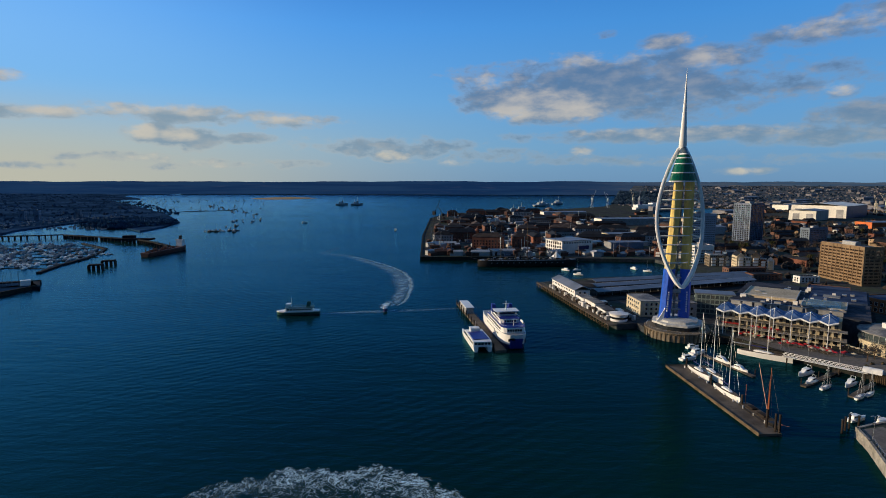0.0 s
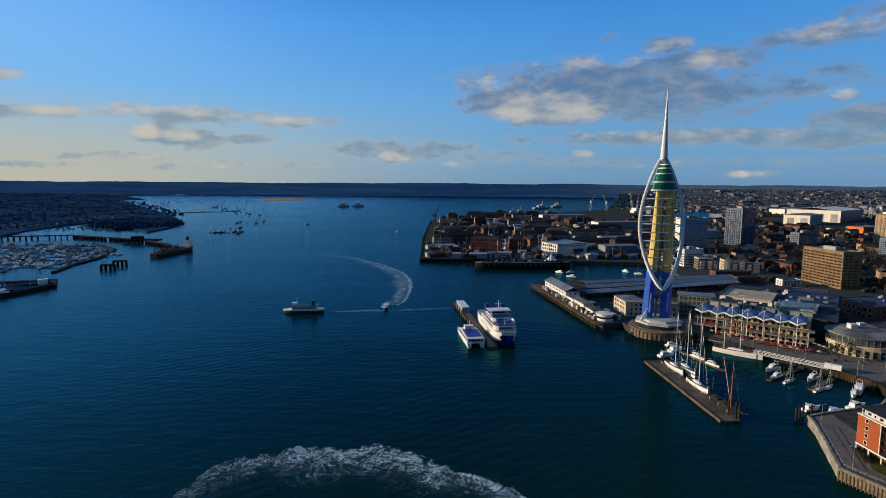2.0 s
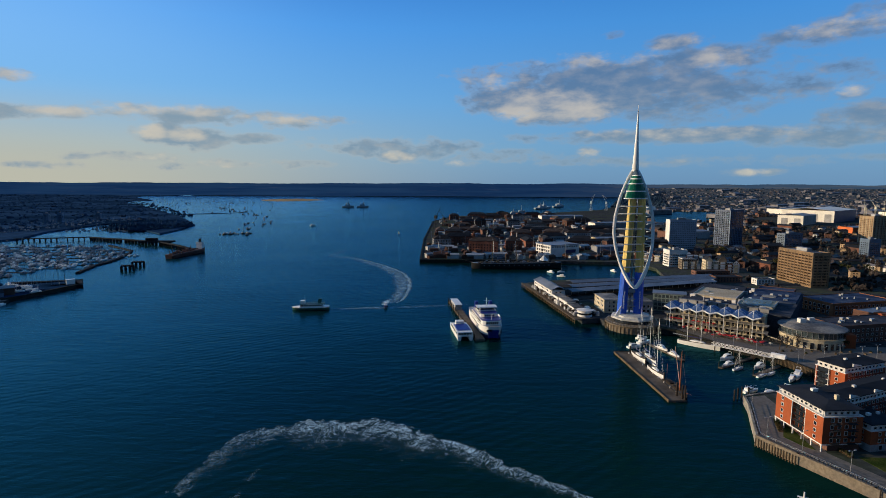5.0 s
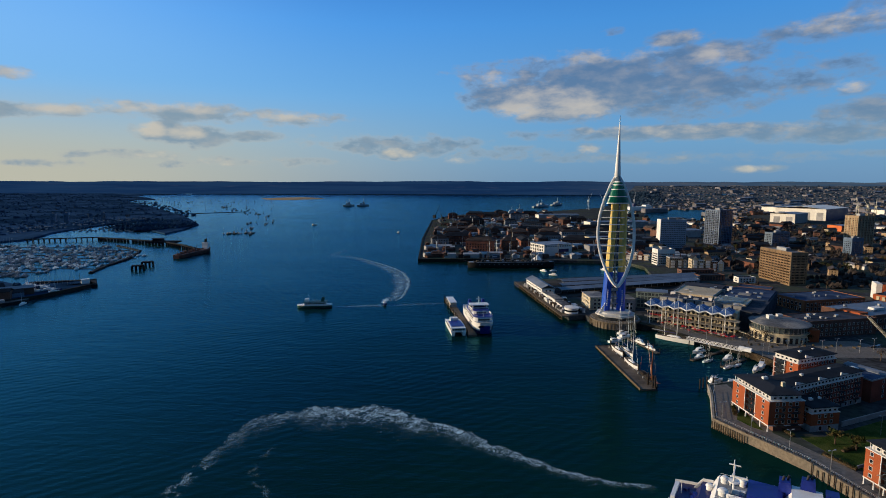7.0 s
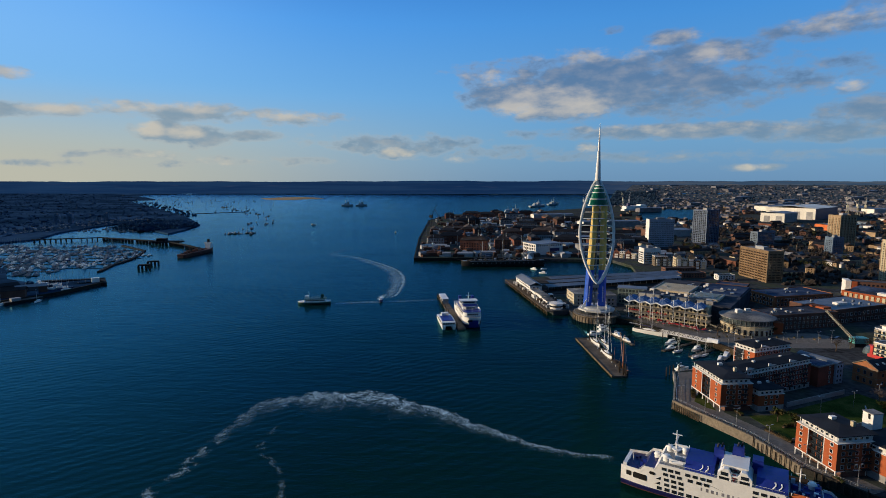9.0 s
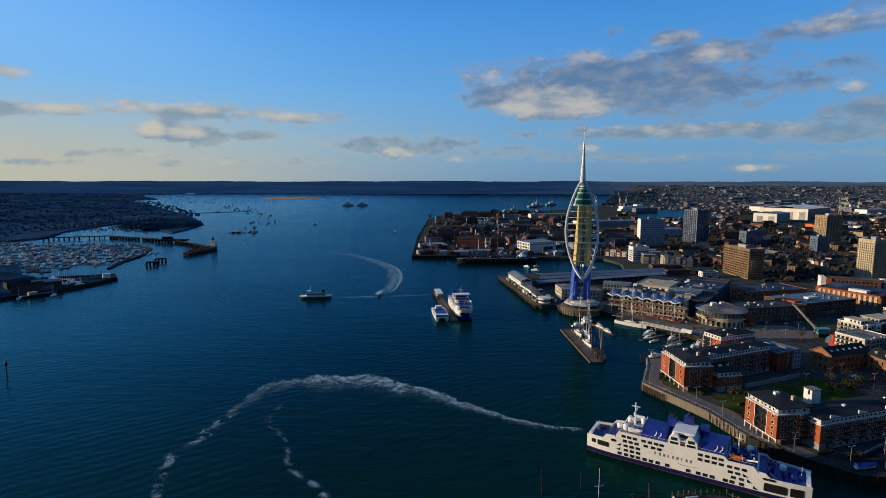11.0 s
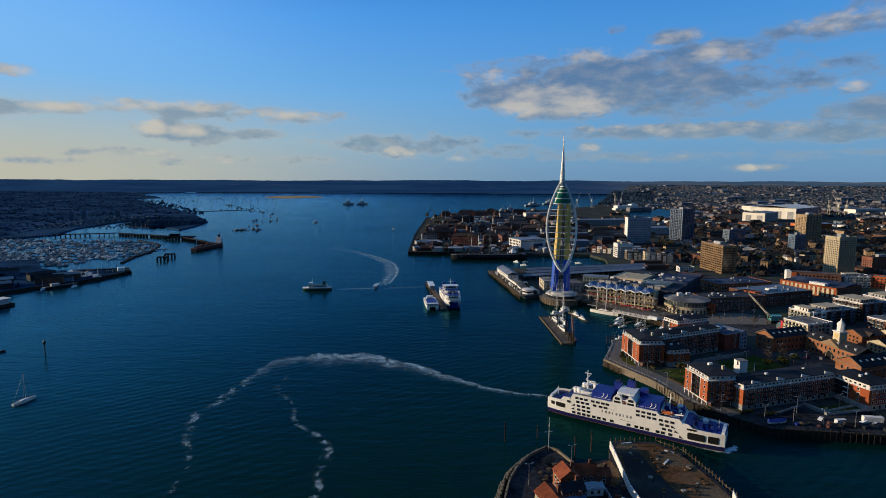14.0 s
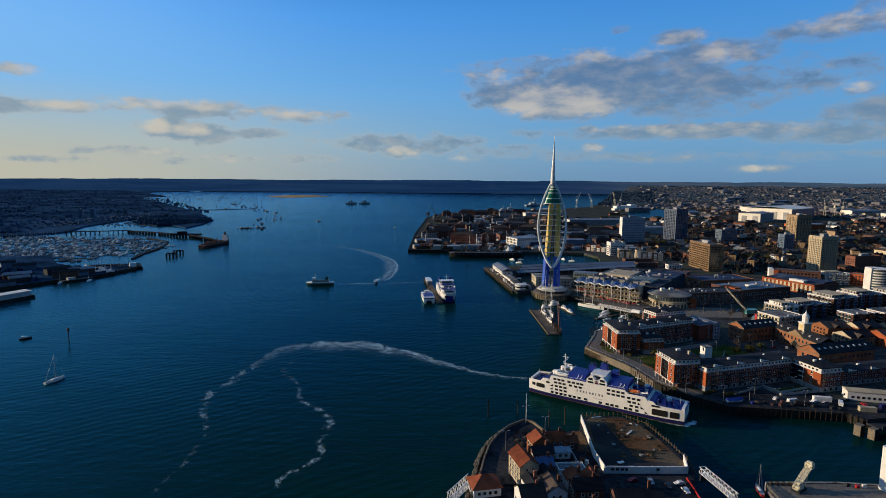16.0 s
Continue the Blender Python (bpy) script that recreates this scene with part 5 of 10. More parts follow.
def modern_flats(x, y, turn, w, d, storeys, label, wall, bays, penthouse=True, rim=None):
    """Flats with white balcony slabs to the west, pale projecting bays to the south and a set-back top."""
    b = thing("flats", label, "apartment block", x, y, 4, turn, "modern flats")
    h = storeys * 3.0 + .4
    part("wall", Shape().box(0, w, 0, d, 0, h), wall, b)
    slab = Shape().box(-1.5, .05, 0, d * .46 - 1, -.12, .06).data("balcony", RENDER_WHITE)
    rail = Shape().box(-1.5, -1.42, 0, d * .46 - 1, .06, 1.0).data("balcony_rail", GREY_GLASS)
    for k in range(1, storeys + 1):
        for q in (1.0, d * .54):
            bal = part("balcony", slab, None, b, "white balcony slab with a glazed front", m=pose(0, q, k * 3.0))
            if k < storeys:
                part("balcony_rail", rail, None, bal)
    window_rows(b, w, d, "SWNE", .5, storeys, 3.0, 3.1, (1.9, 2.0))
    n = max(1, int(w / 9))
    for i in range(n):
        c = (i + .5) * w / n
        bay = part("bay", Shape().box(c - 1.9, c + 1.9, -1.3, .02, 0, h + .9), bays, b, "pale clad projecting bay")
        s = Shape()
        for k in range(storeys):
            s.box(c - 1.4, c + 1.4, -1.36, -1.2, k * 3.0 + .8, k * 3.0 + 2.4)
        tagged(part("bay_window", s, PANE, bay), kind="stuff")
    part("parapet", Shape().box(-.15, w + .15, -.15, .2, h, h + .8).box(-.15, w + .15, d - .2, d + .15, h, h + .8).box(-.15, .2, .2, d - .2, h, h + .8).box(w - .2, w + .15, .2, d - .2, h, h + .8), rim or RENDER_WHITE, b)
    part("roof", Shape().box(.2, w - .2, .2, d - .2, h - .1, h + .25), FELT, b)
    top = h + .25
    if penthouse:
        part("penthouse", Shape().box(2, w * .62, 3.5, d - 3.5, top, top + 2.5), RENDER_GREY if wall in (BRICK_DARK, BRICK_RED) else RENDER_WHITE, b, "pale set-back penthouse")
        s = Shape()
        for i in range(int((w * .62 - 4) / 3)):
            s.box(3 + i * 3, 5 + i * 3, 3.42, 3.55, top + .5, top + 2.2)
        for i in range(int((d - 9) / 3)):
            s.box(1.92, 2.05, 4.5 + i * 3, 5.5 + i * 3, top + .5, top + 2.2)
        tagged(part("penthouse_window", s, PANE, b), kind="stuff")
        part("penthouse_roof", Shape().box(1.2, w * .62 + .8, 2.7, d - 2.7, top + 2.5, top + 2.8), GRAVEL_ROOF, b, "pale overhanging roof slab")
    roof_clutter(b, w, 3.4, top - .02, 3, int(x + y))
    return b


white_flats = modern_flats(311, 226, 20, 26, 21, 3, "white flats with long balconies over a red ground wall", RENDER_CREAM, RENDER_GREY, False)
part("red_wall", Shape().box(-4.2, -3.9, -1, 22, 0, 2.2).box(-4.2, 4, -2.0, -1.7, 0, 2.2), RED, white_flats, "bright red ground floor screen wall")
part("red_canopy", Shape().box(-1.4, 1.6, 21.1, 23.6, 7.0, 7.3).box(-.6, 1.2, 21.2, 23, 0, 7.0), RED, white_flats, "red stair block at the corner")
modern_flats(328, 252, 17, 18, 20, 4, "cream rendered flats with a set-back top", RENDER_CREAM, RENDER_WHITE)
modern_flats(346, 258, 20, 34, 20, 4, "brown brick flats with pale bays and a white penthouse", BRICK_DARK, PANEL_BLUE)
modern_flats(386, 275, 20, 32, 26, 5, "tall brown brick flats with pale blue bays", BRICK_DARK, PANEL_BLUE)
modern_flats(420, 294, 14, 30, 22, 5, "brown brick flats with white penthouse and bays", BRICK_RED, PANEL_BLUE)
modern_flats(454, 300, 14, 34, 22, 5, "wide brick flats with pale blue bays", BRICK_DARK, PANEL_BLUE)
modern_flats(380, 240, 16, 24, 15, 3, "low brown brick flats under a white rim", BRICK_DARK, BRICK_DARK, False)
modern_flats(411, 247, 16, 28, 16, 3, "low dark brick flats under a white rim", BRICK_RED, PANEL_BLUE, False)
modern_flats(446, 262, 14, 30, 16, 4, "dark brick flats beside orange houses", BRICK_DARK, PANEL_BLUE)
modern_flats(490, 280, 14, 36, 20, 5, "brick flats with white bays farther inland", BRICK_RED, RENDER_WHITE)
og = plain_block("flats", "orange brick flats with cream window bays and a curved grey roof", "apartment block", 425, 367, 28, 44, 58, 10.5, BRICK_ORANGE, ROOF_DARK, 3, 4.4, (2.2, 1.9), "WN", False)
s = Shape()
for i in range(12):
    s.box(-.5, .02, 2 + i * 4.6, 4.4 + i * 4.6, 1.0, 9.6)
part("window_bay", s, RENDER_CREAM, og, "cream window bays")
# Shade of the south face, put on as a layer of darker brick.
part("south_wing", Shape().box(.2, 43.8, -1.0, -.01, 0, 9.4), BRICK_DARK, og, "thin dark layer that paints the south face's shade")
part("top_storey", Shape().box(5, 12, 14, 30, 10.6, 13.0), RENDER_WHITE, og, "white top storey")
part("curved_roof", Shape().loft([[(x, y, 10.8 + 2.2 * math.sin(math.pi * (x - 16) / 28)) for x in (16.2, 20, 25, 30, 35, 40, 43.8)] + [(43.8, y, 10.6), (16.2, y, 10.6)] for y in (0, 58)]), ROOF_BLUE, og, "curved grey metal roof", True)
fb = plain_block("flats", "long grey roofed flats with a white end", "apartment block", 420, 444, -22, 52, 15, 15, BRICK_DARK, FELT, 4, 3.6, (2.0, 1.8), "SWE", False)
part("end_wall", Shape().box(-.6, 4, -.4, 15.4, 0, 16), RENDER_WHITE, fb, "white stair end")
part("orange_bay", Shape().box(4.5, 9, -.8, .02, 0, 15.4), BRICK_ORANGE, fb)
modern_flats(477, 430, 4, 32, 14, 4, "white framed flats beside the curved tower", RENDER_WHITE, RENDER_WHITE)
plain_block("flats", "orange brick flats beside the white curved tower", "apartment block", 506, 432, -40, 16, 14, 13, BRICK_ORANGE, FELT, 4, 3.4, (1.6, 1.7), "SW", False)
curve = thing("flats", "white curved apartment tower with a round glazed corner", "apartment block", 520, 408, 4, 10, "modern flats")
part("wall", Shape().lathe([(11, 0), (11, 20.4), (10.4, 20.4), (10.4, 23.4)], 28), GREY_GLASS, curve, soft=True)
for k in range(7):
    part("floor_band", Shape().lathe([(10.9, 2.0 + k * 2.95), (11.5, 2.0 + k * 2.95), (11.5, 3.3 + k * 2.95), (10.9, 3.3 + k * 2.95)], 28), RENDER_WHITE, curve)
part("stair_wall", Shape().box(-12, -8.4, -4, 5, 0, 25), RENDER_WHITE, curve, "plain white stair wall")
part("roof", Shape().lathe([(12, 23.4), (12, 24.0), (.2, 24.2)], 28), RENDER_WHITE, curve)
for i, (x, y) in enumerate(((338, 206), (361, 204), (362, 178), (389, 208), (392, 182), (420, 213), (424, 186), (452, 222), (456, 194), (362, 152), (394, 154), (426, 158), (460, 166), (486, 208), (488, 240), (338, 180))):
    r = thing("brick_house", "orange brick house row with pale gables and brown roof", "house", x, y, 4, 14, "brick house rows")
    h = 6.2 + (i % 3) * .8
    wall = (BRICK_OLD, BRICK_OLD, BRICK_ORANGE, BRICK_TAN)[i % 4]
    part("wall", Shape().box(0, 22, 0, 16, 0, h), wall, r)
    part("roof", gable_roof(Shape(), -.2, 22.2, -.5, 16.5, h + .3, 3.6), (TILE_BROWN, SLATE)[i % 2], r)
    part("gable", Shape().loft([[(q, 0, h), (q, 8, h + 3.4), (q, 16, h)] for q in (-.05, .4)]), RENDER_CREAM if i % 2 else wall, r)
    part("cross_gable", gable_roof(Shape(), 5, 11, -1.2, 8, h + .3, 2.6, "y"), TILE_BROWN, r)
    part("porch_wall", Shape().box(5.4, 10.6, -.9, .02, 0, h), wall, r)
    part("chimney", Shape().box(15, 16.2, 7.4, 8.6, h + 2, h + 5), BRICK_RED, r)
    window_rows(r, 22, 16, "SWE", 1.0, 2, 2.8, 3.0, (1.3, 1.4))


# Low buildings between the mall and the office slab
for x, y, turn, w, d, h, wall, roof, lab in ((268, 476, -35, 34, 16, 6, BRICK_DARK, ROOF_DARK, "low dark commercial building with a flat roof"), (300, 470, -35, 30, 18, 7, BRICK_DARK, ROOF_BLUE, "brick commercial building with a blue roof"),
                                             (292, 540, 5, 30, 14, 6, BRICK_DARK, SLATE, "dark shop row beside the station road"), (330, 528, 5, 20, 10, 6, RENDER_WHITE, SLATE, "small white shop row beside the office slab"),
                                             (262, 520, 5, 22, 12, 5, RENDER_GREY, FELT, "grey single storey station building"), (284, 572, 5, 40, 12, 7, BRICK_DARK, TILE_BROWN, "dark brick row along the station road")):
    plain_block("shop_building", lab, "building", x, y, turn, w, d, h, wall, roof, 2, 3.4, (1.6, 1.6), "SW", False, group="station road buildings")

# ---- ships and boats ----
def hull_ring(x, hw, z0, z1, flare=.85):
    return [(x, -hw * flare * .6, z0), (x, -hw * flare, z0 + (z1 - z0) * .35), (x, -hw, z1), (x, hw, z1), (x, hw * flare, z0 + (z1 - z0) * .35), (x, hw * flare * .6, z0)]


def ferry():
    """Double-ended car ferry, 86 m; x runs along the ship from its far end to the near one."""
    f = thing("car_ferry", "white double-ended car ferry with navy hull and blue upper decks", "ferry", 93.5, 95.0, 0, -30.0)
    L, H = 86.0, 8.9

    def half(x):
        u = abs(x - L / 2) / (L / 2)
        return H * (1 - max(0, u - .62) ** 2 * 1.3) if u > .62 else H
    xs = [0, 1.2, 3, 6, 10, 15, 20, 30, 43, 56, 66, 71, 76, 80, 83, 84.8, 86]
    navy = [[(x, -half(x) * k, z) for k, z in ((.55, -2), (.93, .2), (1, 2.3))] + [(x, half(x) * k, z) for k, z in ((1, 2.3), (.93, .2), (.55, -2))] for x in xs]
    part("hull", Shape().loft(navy), SHIP_NAVY, f, "navy blue lower hull", True)

    def sheer(x):
        """Height of the white side: bulwarks at the ends, slanting up to the full superstructure."""
        line = ((0, 7.3), (7.5, 7.5), (9.2, 9.6), (12.6, 9.8), (14.4, 13.2), (56, 13.2), (57.6, 11.7), (66.5, 11.7), (68.2, 9.4), (70.6, 9.2), (72.4, 7.6), (86, 7.3))
        for (a, za), (b, zb) in zip(line, line[1:]):
            if x <= b:
                return za + (zb - za) * (x - a) / (b - a)
        return 7.3
    stations = sorted(set(xs + [7.5, 9.2, 12.6, 14.4, 57.6, 66.5, 68.2, 70.6, 72.4]))
    side = [[(x, -half(x) - .02, 2.3), (x, -half(x) - .02, sheer(x)), (x, half(x) + .02, sheer(x)), (x, half(x) + .02, 2.3)] for x in stations]
    part("side", Shape().loft(side), SHIP_WHITE, f, "white ship side", True)
    cap = Shape()
    for sgn in (-1, 1):
        cap.tube([(x, sgn * (half(x) - .05), sheer(x) + .02) for x in stations], .16, 5)
    part("bulwark_cap", cap, SHIP_WHITE, f)
    for x0, x1 in ((0, 13.4), (67.4, 86)):
        at = [x for x in stations if x0 <= x <= x1]
        for sgn in (-1, 1):
            part("bulwark", Shape().loft([[(x, sgn * half(x), sheer(x) - .2), (x, sgn * half(x), sheer(x) + 1.1), (x, sgn * (half(x) - .22), sheer(x) + 1.1), (x, sgn * (half(x) - .22), sheer(x) - .2)] for x in at]), SHIP_WHITE, f, "white bulwark")
        part("end_deck", Shape().loft([[(x, -half(x) + .3, sheer(x) - .1), (x, -half(x) + .3, sheer(x) + .08), (x, half(x) - .3, sheer(x) + .08), (x, half(x) - .3, sheer(x) - .1)] for x in at]), SHIP_BLUE if x0 else SHIP_NAVY, f, "blue painted mooring deck")
    boot = Shape()
    for sgn in (-1, 1):
        boot.tube([(x, sgn * (half(x) * .945 + .02), .35) for x in xs], .12, 4)
    part("waterline_stripe", boot, HULL_RUST, f)
    part("rubbing_band", Shape().loft([[(x, -half(x) - .25, 2.0), (x, -half(x) - .25, 2.5), (x, half(x) + .25, 2.5), (x, half(x) + .25, 2.0)] for x in xs]), SHIP_NAVY, f)
    # Openings of the car deck at both ends and the windows
    wins = [(2.2, 5.0, 2.0, 1.8, .2), (5.0, 4.7, 5.2, 2.3, .35), (11.0, 8.1, 2.4, 1.2, .5), (69.6, 7.6, 4.6, .9, .5), (70.2, 3.3, 7.6, 3.3, .5), (79.0, 3.3, 4.4, 3.3, .3)]
    for x, z, w, h, cut in wins:
        for sgn in (-1, 1):
            yy = sgn * (half(x + w / 2) + .02)
            slope = (half(x + w) - half(x)) / w * sgn
            p = [(x, z + cut), (x + cut, z), (x + w - cut, z), (x + w, z + cut), (x + w, z + h - cut), (x + w - cut, z + h), (x + cut, z + h), (x, z + h - cut)]
            part("deck_opening", Shape().loft([[(a, yy + slope * (a - x - w / 2) + o * sgn, c) for a, c in p] for o in (-.3, .12)]), TYRE, f, "dark car deck opening")
    wm = Shape().box(0, 1.25, -.06, .06, 0, 1.0).data("window", PANE)
    tri = Shape().loft([[(0, y, 0), (1.9, y, 0), (1.9, y, 1.25)] for y in (-.06, .06)]).data("window", PANE)

    def ship_window(x, z, sx=1.0, sz=1.0, mesh=None):
        for sgn in (-1, 1):
            part("window", mesh or wm, None, f, m=pose(x, sgn * (half(x) + .06), z) @ Matrix.Diagonal((sx, 1, sz, 1)))
    for z, xs_ in ((11.0, (15.6, 18.0, 20.4, 24.0, 26.6, 29.2, 31.4, 46.4, 49.0, 51.6, 54.0)), (9.0, (16.2, 18.7, 21.2, 25.0, 28.0, 30.6, 46.4, 49.0, 51.6, 54.2, 57.2, 59.8, 62.4)), (6.9, (16.6, 19.2, 21.8, 57.6, 60.2)),
                   (4.9, (16.8, 19.4, 22.0, 58.8, 61.6)), (2.8, (14.2, 17.0, 19.6, 22.0, 24.8, 27.4, 30.2, 34.0, 42.2, 46.0, 48.6, 51.2, 56.0, 58.4, 61.8))):
        for x in xs_:
            ship_window(x, z, 1.4, 1.15 if z > 4 else 1.3)
    for x, z, k in ((13.6, 6.9, 1), (13.4, 4.9, 1), (64.8, 6.9, -1), (66.4, 4.9, -1), (68.6, 2.8, -1)):
        ship_window(x, z, k, 1.0, tri)
    # Name on the side as plain bars, with two thin swooshes
    s = Shape()
    for i in range(9):
        for sgn in (-1, 1):
            s.box(29.6 + i * 1.75, 30.0 + i * 1.75 + (.5 if i % 3 else .1), sgn * H - .05, sgn * H + .05, 6.9, 8.2)
    part("lettering_bars", s, mat("grey lettering", (.20, .20, .23), .6), f, "plain grey bars in place of lettering")
    s = Shape()
    for sgn in (-1, 1):
        s.tube([(29 + i * 1.0, sgn * (H + .02), 9.3 + .5 * math.sin(i * .5)) for i in range(9)], .14, 4, .04)
        s.tube([(39 + i * 1.0, sgn * (H + .02), 5.5 - .35 * math.sin(i * .5)) for i in range(9)], .14, 4, .04)
    part("swoosh", s, SHIP_GREY, f)
    # Upper decks
    part("upper_deck", Shape().box(14.5, 56.4, -8.5, 8.5, 12.9, 13.24), SHIP_GREY, f)
    part("lower_deck", Shape().box(56.4, 67.5, -8.3, 8.3, 11.5, 11.74), SHIP_NAVY, f)
    for x0, x1 in ((23.6, 33.6), (47.2, 57.0)):
        sec = ((-8.1, 13.2), (-7.9, 13.9), (-5.6, 16.2), (5.6, 16.2), (7.9, 13.9), (8.1, 13.2))
        part("blue_deckhouse", Shape().loft([[(x, y, z) for y, z in sec] for x in (x0, x0 + .3, x1 - .3, x1)]), SHIP_BLUE, f, "blue deckhouse with slanting sides")
        sw = Shape()
        for k in (0, 1):
            for sgn in (-1, 1):
                sw.tube([(x0 + 5.2 + k * 1.9 + .9 * math.sin(i * .6), sgn * (7.75 - i * .42), 14.15 + i * .42) for i in range(5)], .24, 4)
        part("roof_mark", sw, SHIP_WHITE, f, "white crescent marks")
    part("bridge", Shape().loft([[(x, -5.5, 13.2), (x, -5.2, z), (x, 5.2, z), (x, 5.5, 13.2)] for x, z in ((34.5, 14.6), (36.5, 17.6), (44, 17.6), (46, 14.6))]), SHIP_WHITE, f, "white wheelhouse")
    part("bridge_windows", Shape().box(35.9, 44.6, -5.45, 5.45, 15.4, 16.7), PANE, f)
    part("bridge_roof", Shape().box(36, 44.6, -5.6, 5.6, 17.6, 17.9), SHIP_WHITE, f)
    for x, k in ((34.8, 1), (41.4, -1)):
        ring = [(0, 13.2), (4.6, 13.2), (4.6, 15.4), (2.6, 17.6), (1.2, 17.6), (0, 15.2)] if k < 0 else [(0, 13.2), (4.6, 13.2), (4.6, 15.2), (3.4, 17.6), (2.0, 17.6), (0, 15.4)]
        part("wing_cab", Shape().loft([[(x + a, y, z) for a, z in ring] for y in (-8.5, -6.0)]), SHIP_WHITE, f, "white slanted wheelhouse wing")
        part("wing_window", Shape().box(x + 1.0, x + 3.4, -8.6, -8.4, 15.0, 16.3), PANE, f)
        part("wing_window", Shape().box(x + .6, x + 3.8, -8.6, -8.4, 13.4, 14.4), PANE, f)
    part("bridge_wing", Shape().box(39, 42, -8.4, 8.4, 15.0, 15.4), SHIP_WHITE, f)
    part("funnel_stripe", Shape().box(39.6, 40.8, -7.6, -6.9, 13.3, 15.6), RED, f, "red panel beside the wheelhouse")
    part("funnel", Shape().loft([[(38 + a, y, z) for a, y in ((0, 3.6), (5, 3.6), (5, 7.6), (0, 7.6))] if z < 16 else [(38.8 + a, y, z) for a, y in ((0, 4.2), (3.6, 4.2), (3.6, 7.0), (0, 7.0))] for z in (13.2, 21.2)]), SHIP_BLUE, f, "blue funnel casing")
    part("funnel", Shape().loft([[(32.4, 2.6, z), (36.6 - (z > 16), 2.6, z), (36.6 - (z > 16), 6.8, z), (32.4, 6.8, z)] for z in (13.2, 19.6)]), SHIP_BLUE, f, "blue funnel casing")
    part("vent_block", Shape().box(45.4, 49, 2.5, 7.0, 13.2, 18.6), SHIP_BLUE, f)
    for x, y, z in ((33.4, 4.2, 19.6), (34.8, 5.4, 19.6), (40.2, 5.4, 21.2), (41.4, 6.0, 21.2)):
        part("exhaust_pipe", Shape().tube([(x, y, z - .3), (x + .4, y, z + 1.6)], .4, 8), HULL_BLACK, f)
    m = part("mast", Shape().tube([(19.5, 0, 13), (19.2, 0, 24.5)], .5, 8, .2), SHIP_WHITE, f, "white radar mast")
    part("yard", Shape().box(19.1, 19.6, -3.4, 3.4, 20.4, 20.8).box(18.6, 23.4, -.3, .3, 18.4, 18.9).box(17.6, 21.2, -.2, .2, 22.6, 22.9), SHIP_WHITE, m)
    part("platform", Shape().lathe([(1.8, 16.6), (1.8, 17)], 12, (19.5, 0)), SHIP_WHITE, m)
    part("mast", Shape().tube([(60.5, 0, 11.7), (60.5, 0, 20.5)], .35, 8, .15).tube([(59.0, 0, 18.4), (62.0, 0, 18.4)], .14, 5), SHIP_WHITE, f)
    part("light_mast", Shape().tube([(3.2, 0, 7.3), (3.2, 0, 12.6)], .14, 6, .08).tube([(82.6, 0, 7.3), (82.6, 0, 12.4)], .14, 6, .08), SHIP_WHITE, f)
    for x, y, z, r in ((11.8, 3.4, 9.7, 1.1), (16.4, 4.6, 13.2, 1.3), (16.6, -4.4, 13.2, 1.5), (22.0, 5.2, 13.2, 1.1), (64.5, 4.8, 11.7, 1.3), (76.4, 4.0, 7.4, 1.2)):
        part("vent_cowl", Shape().lathe([(r, z), (r, z + 1.4), (r * 1.2, z + 1.5), (r * .8, z + 2.3), (.2, z + 2.5)], 12, (x, y)), SHIP_WHITE, f, soft=True)
    for x, y, z in ((20.8, -6.8, 13.2), (20.8, 6.8, 13.2), (60.2, -6.6, 11.7), (60.2, 6.6, 11.7)):
        part("lifeboat", Shape().loft([[(x + dx, y - w, z + 1.3), (x + dx, y - w * .6, z + .5), (x + dx, y + w * .6, z + .5), (x + dx, y + w, z + 1.3), (x + dx, y, z + 2.2)] for dx, w in ((-3, .3), (-1.8, 1.1), (1.8, 1.1), (3, .3))]), ORANGE if x > 50 else SHIP_WHITE, f, "covered lifeboat in davits", True)
        part("davit", Shape().tube([(x - 2.2, y, z), (x - 2.2, y * 1.18, z + 2.6)], .16, 5).tube([(x + 2.2, y, z), (x + 2.2, y * 1.18, z + 2.6)], .16, 5), SHIP_WHITE, f)
    part("gangway_boom", Shape().tube([(62.0, -6.0, 12.4), (67.8, -7.4, 13.6)], .35, 6), SHIP_WHITE, f, "white slanting deck boom")
    rail = Shape()
    for sgn in (-1, 1):
        for x0, x1, z in ((14.6, 56.0, 13.2), (57.8, 66.6, 11.7)):
            rail.tube([(x0, sgn * 8.55, z + 1.1), (x1, sgn * 8.55, z + 1.1)], .05, 4)
            for i in range(int((x1 - x0) / 1.8) + 1):
                rail.tube([(x0 + i * 1.8, sgn * 8.55, z), (x0 + i * 1.8, sgn * 8.55, z + 1.1)], .04, 3)
    part("railing", rail, SHIP_WHITE, f)
    rng = random.Random(3)
    for i in range(34):
        far_end = rng.random() < .5
        x, y, w = (rng.uniform(15, 22.5) if far_end else rng.uniform(57.6, 66)), rng.uniform(-6.5, 6.5), rng.uniform(.5, 1.7)
        z = 13.2 if far_end else 11.7
        part("deck_gear", Shape().box(x, x + w, y, y + w * .8, z, z + .5 + rng.random() * 1.3), rng.choice((SHIP_WHITE, SHIP_WHITE, SHIP_GREY, SHIP_NAVY) if far_end else (SHIP_BLUE, SHIP_BLUE, SHIP_NAVY, SHIP_WHITE)), f)
